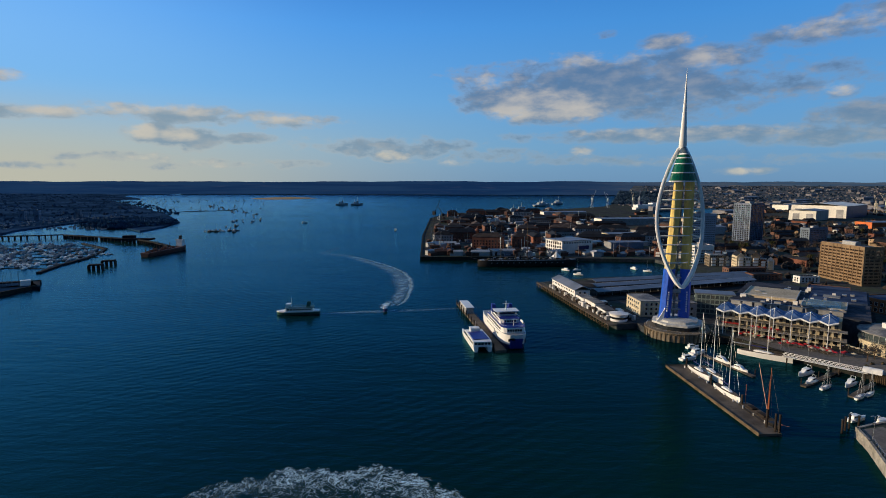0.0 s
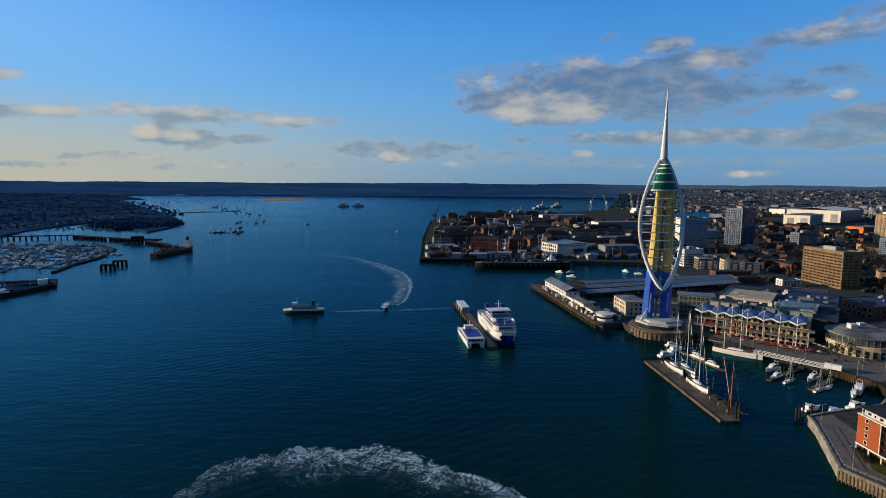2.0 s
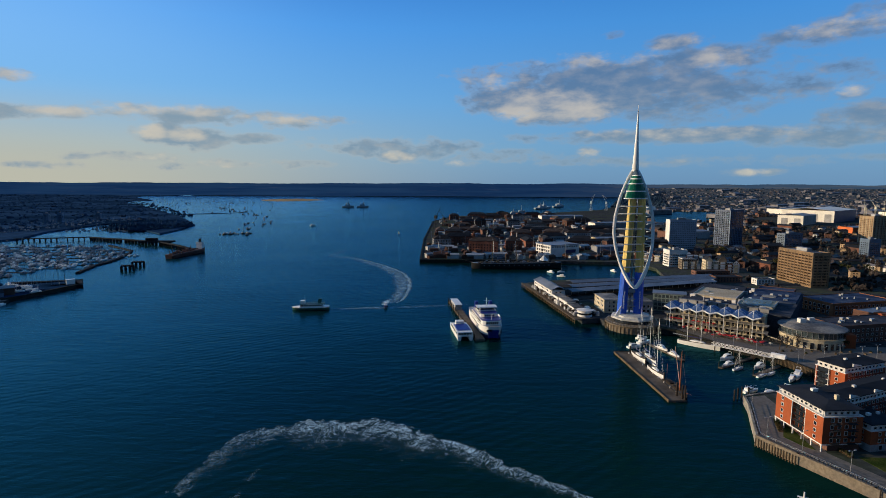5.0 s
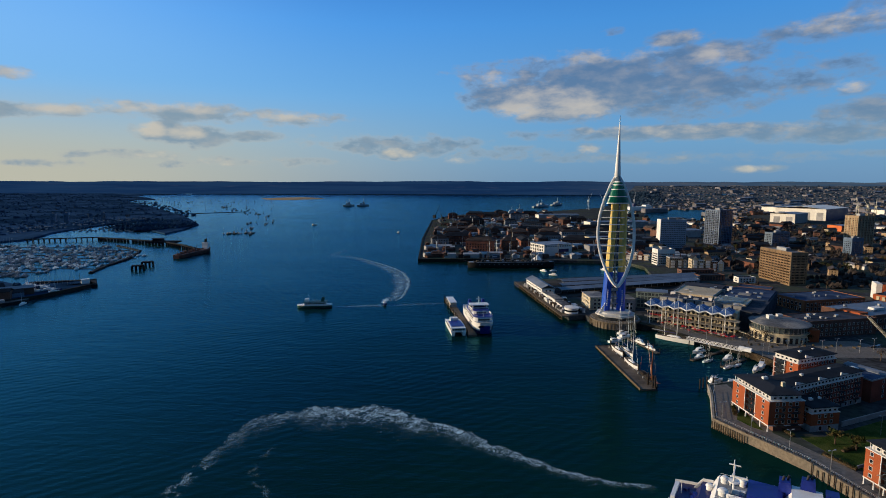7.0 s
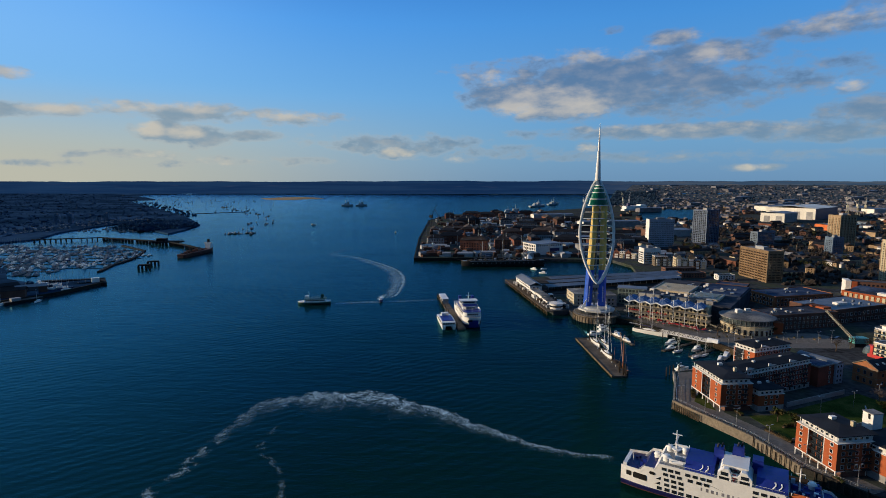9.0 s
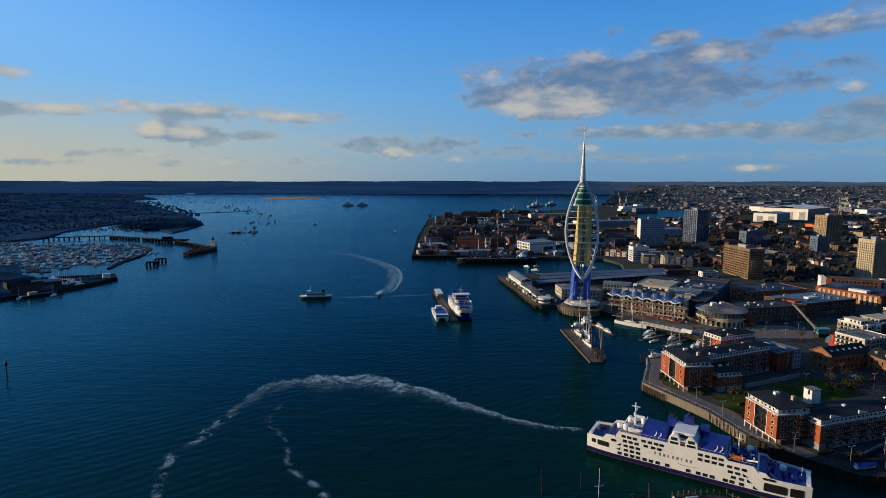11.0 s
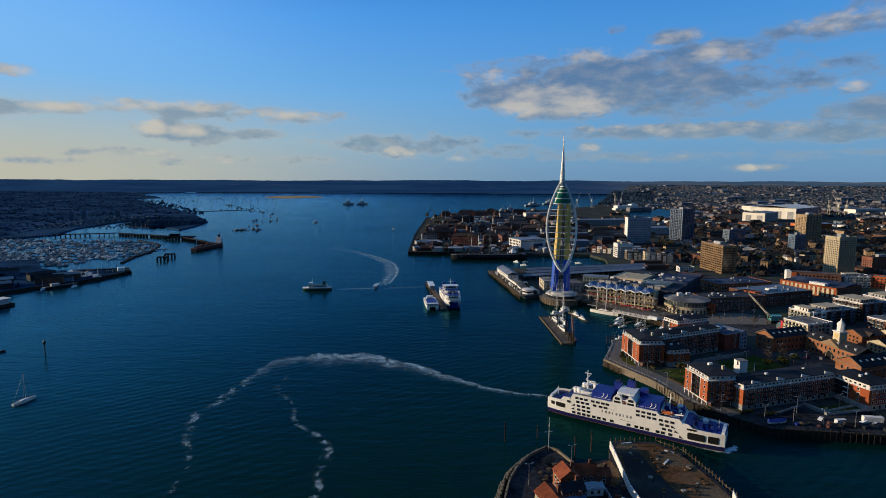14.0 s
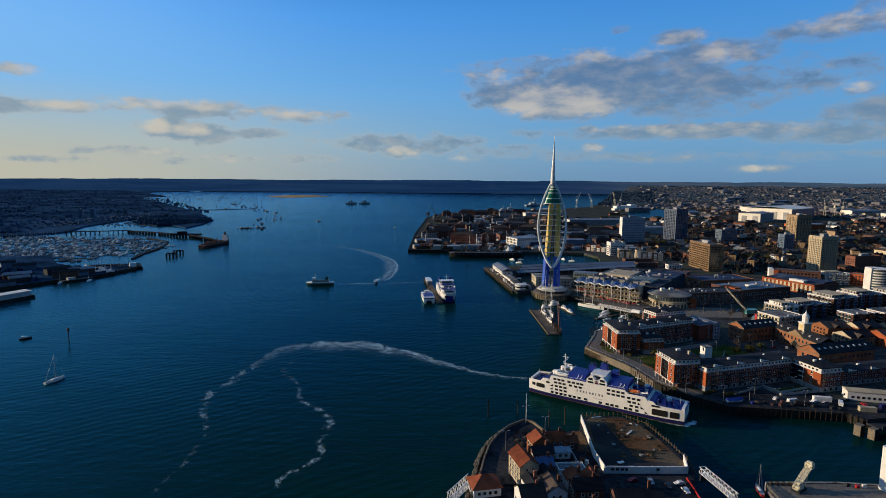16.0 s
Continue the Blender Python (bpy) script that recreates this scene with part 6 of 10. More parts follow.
    for i in range(30):
        x, y, w = rng.choice((rng.uniform(69, 82), rng.uniform(3.5, 12))), rng.uniform(-5.6, 4.6), rng.uniform(.5, 1.5)
        part("mooring_gear", Shape().box(x, x + w, y, y + w * .7, 7.4, 8.2 + rng.random() * 1.5), rng.choice((SHIP_WHITE, SHIP_BLUE, SHIP_NAVY, SHIP_NAVY, SHIP_BLUE)), f)
    for x, z in ((6.4, 7.4), (74.6, 7.4)):
        for y in (-6.6, 6.0):
            part("deck_stair", Shape().loft([[(x, q, z), (x + 2.4, q, z), (x + 2.4, q, z + 2.4)] for q in (y, y + 1.2)]) if x < 40 else Shape().loft([[(x - 2.4, q, z), (x, q, z), (x - 2.4, q, z + 2.4)] for q in (y, y + 1.2)]), SHIP_GREY, f)
    part("ramp", Shape().box(84.2, 85.6, -5.5, 5.5, 2.5, 8.6), SHIP_WHITE, f, "raised white bow ramp")
    part("ramp", Shape().box(.4, 1.8, -5.5, 5.5, 2.5, 8.6), SHIP_WHITE, f, "raised white bow ramp")


ferry()


def pontoon_ferry():
    f = thing("car_ferry", "white car ferry with open bow door moored at a pontoon", "ferry", 35.5, 322, 0, 99)
    L, H = 64.0, 8.0
    xs = [0, 1.5, 4, 8, 14, 30, 50, 58, 62, 64]
    hw = [3.6, 5.2, 6.6, 7.7, 8, 8, 8, 7.4, 6.8, 6.4]
    part("hull", Shape().loft([hull_ring(x + (1.2 if x < 1 else 0), h, -2, 3.0, .9) for x, h in zip(xs, hw)]), SHIP_NAVY, f, "navy blue lower hull", True)
    part("side", Shape().loft([[(x - (1.6 if x < 6 else 0), -h - .3, 9.2), (x, -h, 3.0), (x, h, 3.0), (x - (1.6 if x < 6 else 0), h + .3, 9.2)] for x, h in zip(xs, hw)]), SHIP_WHITE, f, "white flared ship side", True)
    part("bow_visor", Shape().loft([[(-.3, -3.4, .6), (-1.8, -4.0, 6.8), (-1.8, 4.0, 6.8), (-.3, 3.4, .6)], [(1.2, -3.6, .6), (.6, -4.4, 6.8), (.6, 4.4, 6.8), (1.2, 3.6, .6)]]), SHIP_BLUE, f, "blue bow visor", False)
    part("bow_opening", Shape().loft([[(-2.1, 1.2, 7.2), (-2.0, 4.8, 7.0), (-1.0, 4.9, 5.2), (-1.5, 1.2, 5.6)], [(-1.0, 1.2, 7.2), (-1.0, 4.8, 7.0), (-.2, 4.9, 5.2), (-.6, 1.2, 5.6)]]), TYRE, f, "dark fairlead opening")
    part("anchor_pocket", Shape().loft([[(1.2, -6.2, 5.6), (1.6, -6.3, 3.4), (3.0, -6.8, 3.4), (2.6, -6.9, 5.6)], [(1.4, -5.8, 5.6), (1.8, -5.9, 3.4), (3.2, -6.4, 3.4), (2.8, -6.5, 5.6)]]), TYRE, f)
    part("main_deck", Shape().loft([[(x - (1.4 if x < 6 else 0), -h, 9.1), (x - (1.4 if x < 6 else 0), -h, 9.32), (x - (1.4 if x < 6 else 0), h, 9.32), (x - (1.4 if x < 6 else 0), h, 9.1)] for x, h in zip(xs, hw)]), SHIP_GREY, f)
    house = [(3.0, 4.8), (4.2, 6.6), (7.0, 7.6), (44, 7.8)]
    part("house", Shape().loft([[(x, -w, 9.3), (x + .5 * (x < 8), -w, 12.4), (x + .5 * (x < 8), w, 12.4), (x, w, 9.3)] for x, w in house]), SHIP_WHITE, f, "white passenger deck")
    for i in range(6):
        part("window", Shape().box(2.75, 3.5, -4.4 + i * 1.55, -3.3 + i * 1.55, 10.2, 11.5), PANE, f)
    for i in range(12):
        for sgn in (-1, 1):
            part("window", Shape().box(8 + i * 3, 9.7 + i * 3, sgn * 7.72 - .12, sgn * 7.72 + .12, 10.3, 11.6), PANE, f)
    for i in range(8):
        for sgn in (-1, 1):
            part("window", Shape().box(12 + i * 4.2, 13.6 + i * 4.2, sgn * 8.1 - .14, sgn * 8.1 + .14, 6.6, 7.7), PANE, f)
    part("deck", Shape().loft([[(x + .5, -w - .1, 12.4), (x + .5, -w - .1, 12.62), (x + .5, w + .1, 12.62), (x + .5, w + .1, 12.4)] for x, w in house]), SHIP_BLUE, f, "bright blue open deck")
    part("upper_house", Shape().loft([[(x, -w, 12.6), (x, -w, 15.2), (x, w, 15.2), (x, w, 12.6)] for x, w in ((14, 4.0), (15.5, 6.2), (40, 6.2))]), SHIP_WHITE, f, "white upper passenger deck")
    for i in range(5):
        part("window", Shape().box(13.7, 14.6, -3.5 + i * 1.5, -2.5 + i * 1.5, 13.3, 14.5), PANE, f)
    for i in range(7):
        for sgn in (-1, 1):
            part("window", Shape().box(17 + i * 3.1, 18.8 + i * 3.1, sgn * 6.2 - .1, sgn * 6.2 + .1, 13.3, 14.5), PANE, f)
    part("upper_deck", Shape().box(14.4, 40.4, -6.3, 6.3, 15.2, 15.42), SHIP_BLUE, f, "bright blue sun deck")
    part("bridge", Shape().loft([[(x, -w, 15.4), (x - .4, -w, 18.2), (x - .4, w, 18.2), (x, w, 15.4)] for x, w in ((22, 5.2), (23, 7.0), (29, 7.0))]), SHIP_WHITE, f, "white wheelhouse")
    part("bridge_windows", Shape().box(21.5, 22.6, -5.0, 5.0, 16.5, 17.6).box(22.4, 28.4, -7.1, 7.1, 16.5, 17.6), PANE, f)
    part("bridge_roof", Shape().box(20.8, 30, -7.8, 7.8, 18.2, 18.5), SHIP_WHITE, f)
    part("mast", Shape().tube([(25, 0, 18.4), (25, 0, 25)], .4, 8, .15).box(24.8, 25.2, -2.2, 2.2, 22.4, 22.7), SHIP_WHITE, f)
    part("mast", Shape().tube([(6, 0, 12.6), (6, 0, 17)], .25, 8, .1), SHIP_WHITE, f)
    for sgn in (-1, 1):
        part("funnel", Shape().loft([[(34, sgn * 5.6 - 1.4, 15.3), (38, sgn * 5.6 - 1.4, 15.3), (38, sgn * 5.6 + 1.4, 15.3), (34, sgn * 5.6 + 1.4, 15.3)], [(35, sgn * 5.6 - 1.1, 20), (38.2, sgn * 5.6 - 1.1, 20), (38.2, sgn * 5.6 + 1.1, 20), (35, sgn * 5.6 + 1.1, 20)]]), SHIP_BLUE, f, "blue funnel")
        part("lifeboat", Shape().loft([[(12 + dx, sgn * 6.9 - w, 14.2), (12 + dx, sgn * 6.9, 13.2), (12 + dx, sgn * 6.9 + w, 14.2), (12 + dx, sgn * 6.9, 15.0)] for dx, w in ((-2.6, .2), (-1.4, .9), (1.4, .9), (2.6, .2))]), SHIP_WHITE, f, "white covered lifeboat", True)
    s = Shape()
    for sgn in (-1, 1):
        s.tube([(7.4, sgn * 7.6, 13.7), (44, sgn * 7.8, 13.7)], .06, 4).tube([(15, sgn * 6.2, 16.5), (40, sgn * 6.2, 16.5)], .06, 4)
        s.tube([(3.6, sgn * 4.8, 13.7), (7.4, sgn * 7.6, 13.7)], .06, 4)
    part("railing", s.tube([(3.6, -4.8, 13.7), (3.6, 4.8, 13.7)], .06, 4), SHIP_WHITE, f)

    c = thing("catamaran_ferry", "white passenger catamaran with a blue roof deck", "ferry", 15.5, 316, 0, 100)
    for sgn in (-1, 1):
        part("hull", Shape().loft([[(x, sgn * 4.2 - h, 3.2), (x, sgn * 4.2 - h * .5, -1), (x, sgn * 4.2 + h * .5, -1), (x, sgn * 4.2 + h, 3.2)] for x, h in ((0, 1.5), (6, 1.7), (30, 1.6), (38, .9), (43, .1))]), SHIP_WHITE, c, "slim white hull", True)
    part("cabin", Shape().loft([[(x, -w, 2.8), (x, -w, z), (x, w, z), (x, w, 2.8)] for x, w, z in ((1, 5.6, 6.0), (8, 5.7, 6.4), (28, 5.6, 6.4), (34, 4.6, 4.2))]), SHIP_WHITE, c)
    for i in range(9):
        for sgn in (-1, 1):
            part("window", Shape().box(3 + i * 2.9, 5.2 + i * 2.9, sgn * 5.62 - .1, sgn * 5.62 + .1, 4.2, 5.5), PANE, c)
    for i in range(5):
        part("window", Shape().box(.85, 1.1, -4.7 + i * 2, -3.2 + i * 2, 4.2, 5.5), PANE, c)
    part("roof_deck", Shape().box(5, 22, -4.8, 4.8, 6.35, 6.6), SHIP_BLUE, c, "blue roof deck")
    part("wheelhouse", Shape().box(22, 27, -3, 3, 6.4, 8.6), SHIP_WHITE, c)
    part("mast", Shape().tube([(23, 0, 8.5), (22, 0, 13)], .2, 6, .08), SHIP_WHITE, c)

    p = thing("mooring_pontoon", "long rusty mooring pontoon with gangways and piles", "pontoon", 25, 315, 0, 100)
    part("deck", Shape().box(0, 132, -4.5, 2.0, -1, 1.5), TIMBER_DECK, p)
    part("shelter", Shape().box(92, 116, -4, 1.6, 1.5, 6), RENDER_GREY, p)
    part("shelter_roof", Shape().box(91, 117, -4.4, 2.2, 6, 6.4), SHIP_WHITE, p)
    for i in range(14):
        part("pile", Shape().tube([(4 + i * 9.5, 2.3, -4), (4 + i * 9.5, 2.3, 4.6)], .4, 8), TIMBER_DARK, p)
    s = Shape()
    for i in range(40):
        s.tube([(2 + i * 3.2, -4.3, 1.5), (2 + i * 3.2, -4.3, 2.6)], .05, 4)
    part("railing", s.tube([(2, -4.3, 2.6), (128, -4.3, 2.6)], .05, 4), HULL_RUST, p)


pontoon_ferry()


def green_ferry():
    f = thing("passenger_ferry", "small green and white harbour passenger ferry under way", "ferry", -136, 405, 0, 8)
    xs = [0, 2, 6, 14, 24, 30, 32]
    hw = [.3, 2.4, 4, 4.4, 4.3, 3.4, 2.6]
    part("hull", Shape().loft([hull_ring(x, h, -1, 2.6) for x, h in zip(xs, hw)]), SHIP_GREEN, f, "dark green hull", True)
    part("bulwark", Shape().loft([[(x, -h - .05, 2.2), (x, -h - .05, 3.0), (x, h + .05, 3.0), (x, h + .05, 2.2)] for x, h in zip(xs, hw)]), SHIP_WHITE, f)
    part("cabin", Shape().box(7, 27, -3.6, 3.6, 2.8, 5.4), SHIP_WHITE, f)
    for i in range(8):
        for sgn in (-1, 1):
            part("window", Shape().box(8 + i * 2.3, 9.7 + i * 2.3, sgn * 3.62 - .08, sgn * 3.62 + .08, 3.6, 4.8), PANE, f)
    part("upper_deck", Shape().box(6.5, 28, -3.9, 3.9, 5.4, 5.65), SHIP_GREEN, f)
    part("wheelhouse", Shape().box(7, 11, -2.4, 2.4, 5.6, 8.2), SHIP_WHITE, f)
    part("mast", Shape().tube([(11, 0, 8), (11, 0, 13)], .16, 6, .08), SHIP_WHITE, f)
    part("funnel", Shape().loft([[(22, -1, 5.6), (25, -1, 5.6), (25, 1, 5.6), (22, 1, 5.6)], [(22.8, -.9, 9.6), (25.6, -.9, 9.6), (25.6, .9, 9.6), (22.8, .9, 9.6)]]), SHIP_GREEN, f)
    s = Shape()
    for sgn in (-1, 1):
        s.tube([(12, sgn * 3.8, 6.7), (28, sgn * 3.8, 6.7)], .05, 4)
    part("railing", s, SHIP_WHITE, f)


green_ferry()


def speedboat():
    f = thing("patrol_boat", "small white motor boat with a broad churned wake", "boat", -56.5, 428, 0, -85)
    part("hull", Shape().loft([hull_ring(x, h, -.4, z) for x, h, z in ((0, 1.8, 1.5), (5, 2, 1.6), (10, 1.6, 1.9), (13, .2, 2.3))]), SHIP_NAVY, f, soft=True)
    part("cabin", Shape().loft([[(x, -w, 1.5), (x, -w * .8, z), (x, w * .8, z), (x, w, 1.5)] for x, w, z in ((3, 1.5, 3.2), (7, 1.5, 3.4), (9, 1.2, 2.0))]), SHIP_WHITE, f)
    part("windscreen", Shape().box(7.3, 7.7, -1.0, 1.0, 2.4, 3.0), PANE, f)


speedboat()


def tanker():
    f = thing("tanker", "red brown coastal tanker berthed at an oil jetty", "ship", -414, 716, 0, 84)
    xs = [0, 3, 10, 60, 90, 102, 108, 111]
    hw = [6, 8, 8.5, 8.5, 8.3, 5.5, 2.2, .2]
    part("hull", Shape().loft([hull_ring(x, h, -2, 6 + (2.5 if x > 95 else 0)) for x, h in zip(xs, hw)]), HULL_RUST, f, "rusty red brown hull", True)
    part("deck", Shape().box(4, 96, -7.6, 7.6, 5.9, 6.1), HULL_RUST, f)
    part("superstructure", Shape().box(92, 102, -5, 5, 6, 10).box(93, 101, -5, 5, 10, 15).box(93, 99, -6, 6, 15, 18), SHIP_WHITE, f, "white bridge block")
    part("funnel", Shape().box(95, 99, -1.6, 1.6, 18, 24), HULL_BLACK, f)
    part("mast", Shape().tube([(100, 0, 18), (100, 0, 29)], .4, 6, .15), DARK_STEEL, f)
    s = Shape()
    for i in range(8):
        s.box(8 + i * 9, 12 + i * 9, -3, 3, 6, 8 + (i % 3) * 1.4)
        s.tube([(10 + i * 9, 4, 6), (10 + i * 9, 4, 12 + 3 * (i % 2))], .5, 6)
    part("deck_gear", s, HULL_RUST, f)
    part("pipes", Shape().tube([(6, 0, 7.5), (90, 0, 7.5)], .4, 6).tube([(6, 1.5, 7.5), (90, 1.5, 7.5)], .4, 6), DARK_STEEL, f)
    part("crane", Shape().tube([(46, 0, 6), (46, 0, 17)], .6, 6, .3).tube([(46, 0, 14), (40, 5, 20)], .3, 6), DARK_STEEL, f)


tanker()
bpy.data.objects["tanker"].scale = (.84, .95, .9)


def sailing_ship():
    f = thing("iron_warship", "long black historic iron warship with bare masts", "ship", 26, 652, 0, 6)
    xs = [0, 4, 14, 40, 80, 104, 114, 120]
    hw = [.3, 4, 7.5, 8.5, 8.5, 7, 4.5, 1.5]
    part("hull", Shape().loft([hull_ring(x, h, -2, 7.5) for x, h in zip(xs, hw)]), HULL_BLACK, f, "long black hull", True)
    part("white_band", Shape().loft([[(x, -h - .05, 7.4), (x, -h - .05, 7.9), (x, h + .05, 7.9), (x, h + .05, 7.4)] for x, h in zip(xs, hw)]), SHIP_GREY, f)
    part("deck", Shape().box(8, 112, -6.6, 6.6, 7.4, 8.0), TIMBER_DARK, f)
    for i in range(14):
        part("deck_house", Shape().box(12 + i * 7, 15 + i * 7, -2.2, 1.6 + (i % 3), 8.0, 9.4 + (i % 2)), (TIMBER, HULL_BLACK, SHIP_GREY)[i % 3], f)
        part("gun_port", Shape().box(15 + i * 6.6, 16.4 + i * 6.6, -8.62, -8.3, 4.2, 5.6), SHIP_GREY, f)
    for x, h in ((28, 50), (60, 53), (94, 42)):
        m = part("mast", Shape().tube([(x, 0, 7), (x, 0, h)], .55, 6, .15), TIMBER, f)
        for k, z in enumerate((20, 30, 38)):
            part("yard", Shape().tube([(x, -13 + 3 * k, z), (x, 13 - 3 * k, z)], .28, 5), HULL_BLACK, m)
        part("shrouds", Shape().tube([(x - 2, -8, 7.5), (x, 0, h * .6)], .09, 3).tube([(x - 2, 8, 7.5), (x, 0, h * .6)], .09, 3).tube([(x + 2, -8, 7.5), (x, 0, h * .6)], .09, 3).tube([(x + 2, 8, 7.5), (x, 0, h * .6)], .09, 3), HULL_BLACK, m)
    part("bowsprit", Shape().tube([(2, 0, 8), (-13, 0, 12)], .4, 6, .12), VARNISH, f)
    for x in (46, 52):
        part("funnel", Shape().tube([(x, 0, 7), (x, 0, 14)], 1.0, 10), HULL_BLACK, f)
    a = thing("exhibition_tent", "white tensile tent beside the jetty", "tent", 124, 676, 4, 8)
    part("canopy", Shape().lathe([(9, 0), (9, 3), (5, 6), (1.2, 10), (.1, 11)], 10), SHIP_WHITE, a)


sailing_ship()

# ---- town behind the quays ----
def slab_tower(name, label, x, y, turn, w, d, h, wall, roof, bay, pitch, size, pane=None, fins=None, ends=None):
    b = thing(name, label, "tower block", x, y, 4, turn, "tall town blocks")
    part("wall", Shape().box(0, w, 0, d, 0, h), wall, b)
    if ends:
        part("end_wall", Shape().box(-.4, -.004, .4, d - .4, 0, h + .8), ends, b)
    parapet_roof(b, w, d, h, roof, wall, 1.0)
    window_rows(b, w, d, "SE" if ends else "SWE", 2.0, int((h - 3) / pitch), pitch, bay, size, pane)
    part("lift_house", Shape().box(w * .35, w * .65, d * .35, d * .65, h, h + 3.6), RENDER_GREY, b)
    if fins:
        s = Shape()
        for f in "SW":
            length = w if f == "S" else d
            for i in range(int(length / fins[1]) + 1):
                q = FACES[f][1](w, d, i * fins[1], 0)
                s.box(q[0] - .35, q[0] + .35, q[1] - .35, q[1] + .35, 1.5, h)
        tagged(part("fin_grid", s, fins[0], b), kind="stuff")
    return b


slab_tower("office_block", "bronze fronted office slab with a grid of windows", 377.5, 513, 5, 19, 54, 36, BRONZE, FELT, 2.6, 3.0, (2.4, 1.5), pane=BRONZE_GLASS, fins=(BRONZE, 5.3))
slab_tower("office_tower", "pale blue grey office tower with a white end wall", 358, 856, 2, 44, 17, 48, PANEL_PALE, FELT, 3.0, 3.4, (2.2, 1.5), pane=GREY_GLASS, ends=RENDER_WHITE)
slab_tower("apartment_tower", "tall dark blue glazed apartment tower", 478, 903, 28, 34, 30, 62, PANEL_DEEP, FELT, 3.0, 3.1, (2.2, 2.0), fins=(PANEL_BLUE, 4.2))
slab_tower("tower_block", "tan tower block with vertical bands of windows", 704, 880, 12, 34, 26, 54, BRICK_TAN, FELT, 3.4, 2.9, (1.6, 1.4), fins=(RENDER_CREAM, 6.5))
slab_tower("tower_block", "cream tower block of flats with rows of balconies", 516, 503, 10, 24, 22, 49, RENDER_CREAM, FELT, 2.7, 2.8, (1.6, 1.4), fins=(BRICK_TAN, 5.4))
slab_tower("banded_block", "white banded block of flats beside the station", 284, 656, 5, 24, 18, 21, RENDER_WHITE, FELT, 3.0, 3.1, (2.4, 1.6))


def ornate_hotel(label, x, y, turn, fronts):
    """A row of narrow gabled fronts of different height, with bay windows and stone bands."""
    b = thing("hotel", label, "hotel", x, y, 4, turn, "harbour hotels")
    at = 0.0
    for w, h, wall, gabled in fronts:
        part("wall", Shape().box(at, at + w - .05, 0, 15, 0, h), wall, b)
        bay = Shape()
        for k in range(int(h / 3.4)):
            bay.box(at + w * .22, at + w * .78, -.9, .02, .6 + k * 3.4, 3.2 + k * 3.4)
        part("bay", bay, RENDER_WHITE if wall is not RENDER_WHITE else RENDER_CREAM, b)
        if gabled:
            part("gable", Shape().loft([[(at, q, h), (at + w / 2, q, h + w * .5), (at + w - .05, q, h)] for q in (-.05, .5)]), wall, b)
            part("roof", gable_roof(Shape(), at - .1, at + w + .05, .2, 15.2, h + .3, w * .46, "y"), SLATE, b)
        else:
            part("cornice", Shape().box(at - .1, at + w + .05, -.3, 15.1, h, h + .7), RENDER_WHITE, b)
            part("roof", Shape().box(at + .5, at + w - .5, .5, 14.5, h + .7, h + .9), FELT, b)
        part("chimney", Shape().box(at + w * .8, at + w * .8 + 1.1, 8, 9, h, h + 4.4), BRICK_RED, b)
        at += w
    window_rows(b, at, 15, "SWE", 1.4, 4, 3.2, 2.6, (1.1, 1.7))
    return b


ornate_hotel("ornate cream and tan inn with gables facing the harbour", 312, 612, -6, ((8, 15, RENDER_CREAM, True), (7, 13, RENDER_CREAM, False), (9, 16, BRICK_TAN, True), (7, 12, BRICK_OLD, False), (8, 11, RENDER_WHITE, True)))
ornate_hotel("grey cream terrace of old hotel fronts", 292, 634, -4, ((9, 13, STONE_PALE, False), (8, 13, STONE_PALE, False), (6, 10, RENDER_GREY, True)))
ornate_hotel("row of old harbour inns with red and white fronts", 258, 716, -28, ((9, 9, BRICK_RED, True), (8, 10, RENDER_WHITE, False), (9, 9, BRICK_RED, True), (8, 8, RENDER_CREAM, False)))
slab_tower("flats", "blue grey block of flats behind the office slab", 560, 880, 20, 40, 16, 24, PANEL_BLUE, FELT, 3.2, 3.0, (1.6, 1.5))
slab_tower("flats", "small blue clad block among terraces", 620, 770, 10, 20, 16, 26, PANEL_BLUE, FELT, 3.2, 3.0, (1.6, 1.5))
slab_tower("flats", "red brick flats beside trees", 600, 560, 15, 46, 15, 16, BRICK_RED, TILE_BROWN, 3.2, 3.0, (1.4, 1.5))
slab_tower("flats", "long red brick flats with brown roofs", 690, 600, 15, 70, 15, 15, BRICK_RED, TILE_BROWN, 3.2, 3.0, (1.4, 1.5))


def big_shed(label, x, y, turn, w, d, h, west, south, roof=METAL_ROOF, doors=0):
    b = thing("industrial_shed", label, "shed", x, y, 4, turn, "dockyard sheds")
    part("wall", Shape().box(0, w, 0, d, 0, h), west, b)
    part("south_wall", Shape().box(0, w, -.5, -.02, 0, h), south, b)
    part("roof", gable_roof(Shape(), -1, w + 1, -1, d + 1, h + .4, min(w, d) * .05, "x" if w > d else "y"), roof, b)
    for i in range(doors):
        part("shed_door", Shape().box(-.4, 0, d * (i + .2) / doors, d * (i + .7) / doors, 0, h * .7), RENDER_GREY, b)
    return b


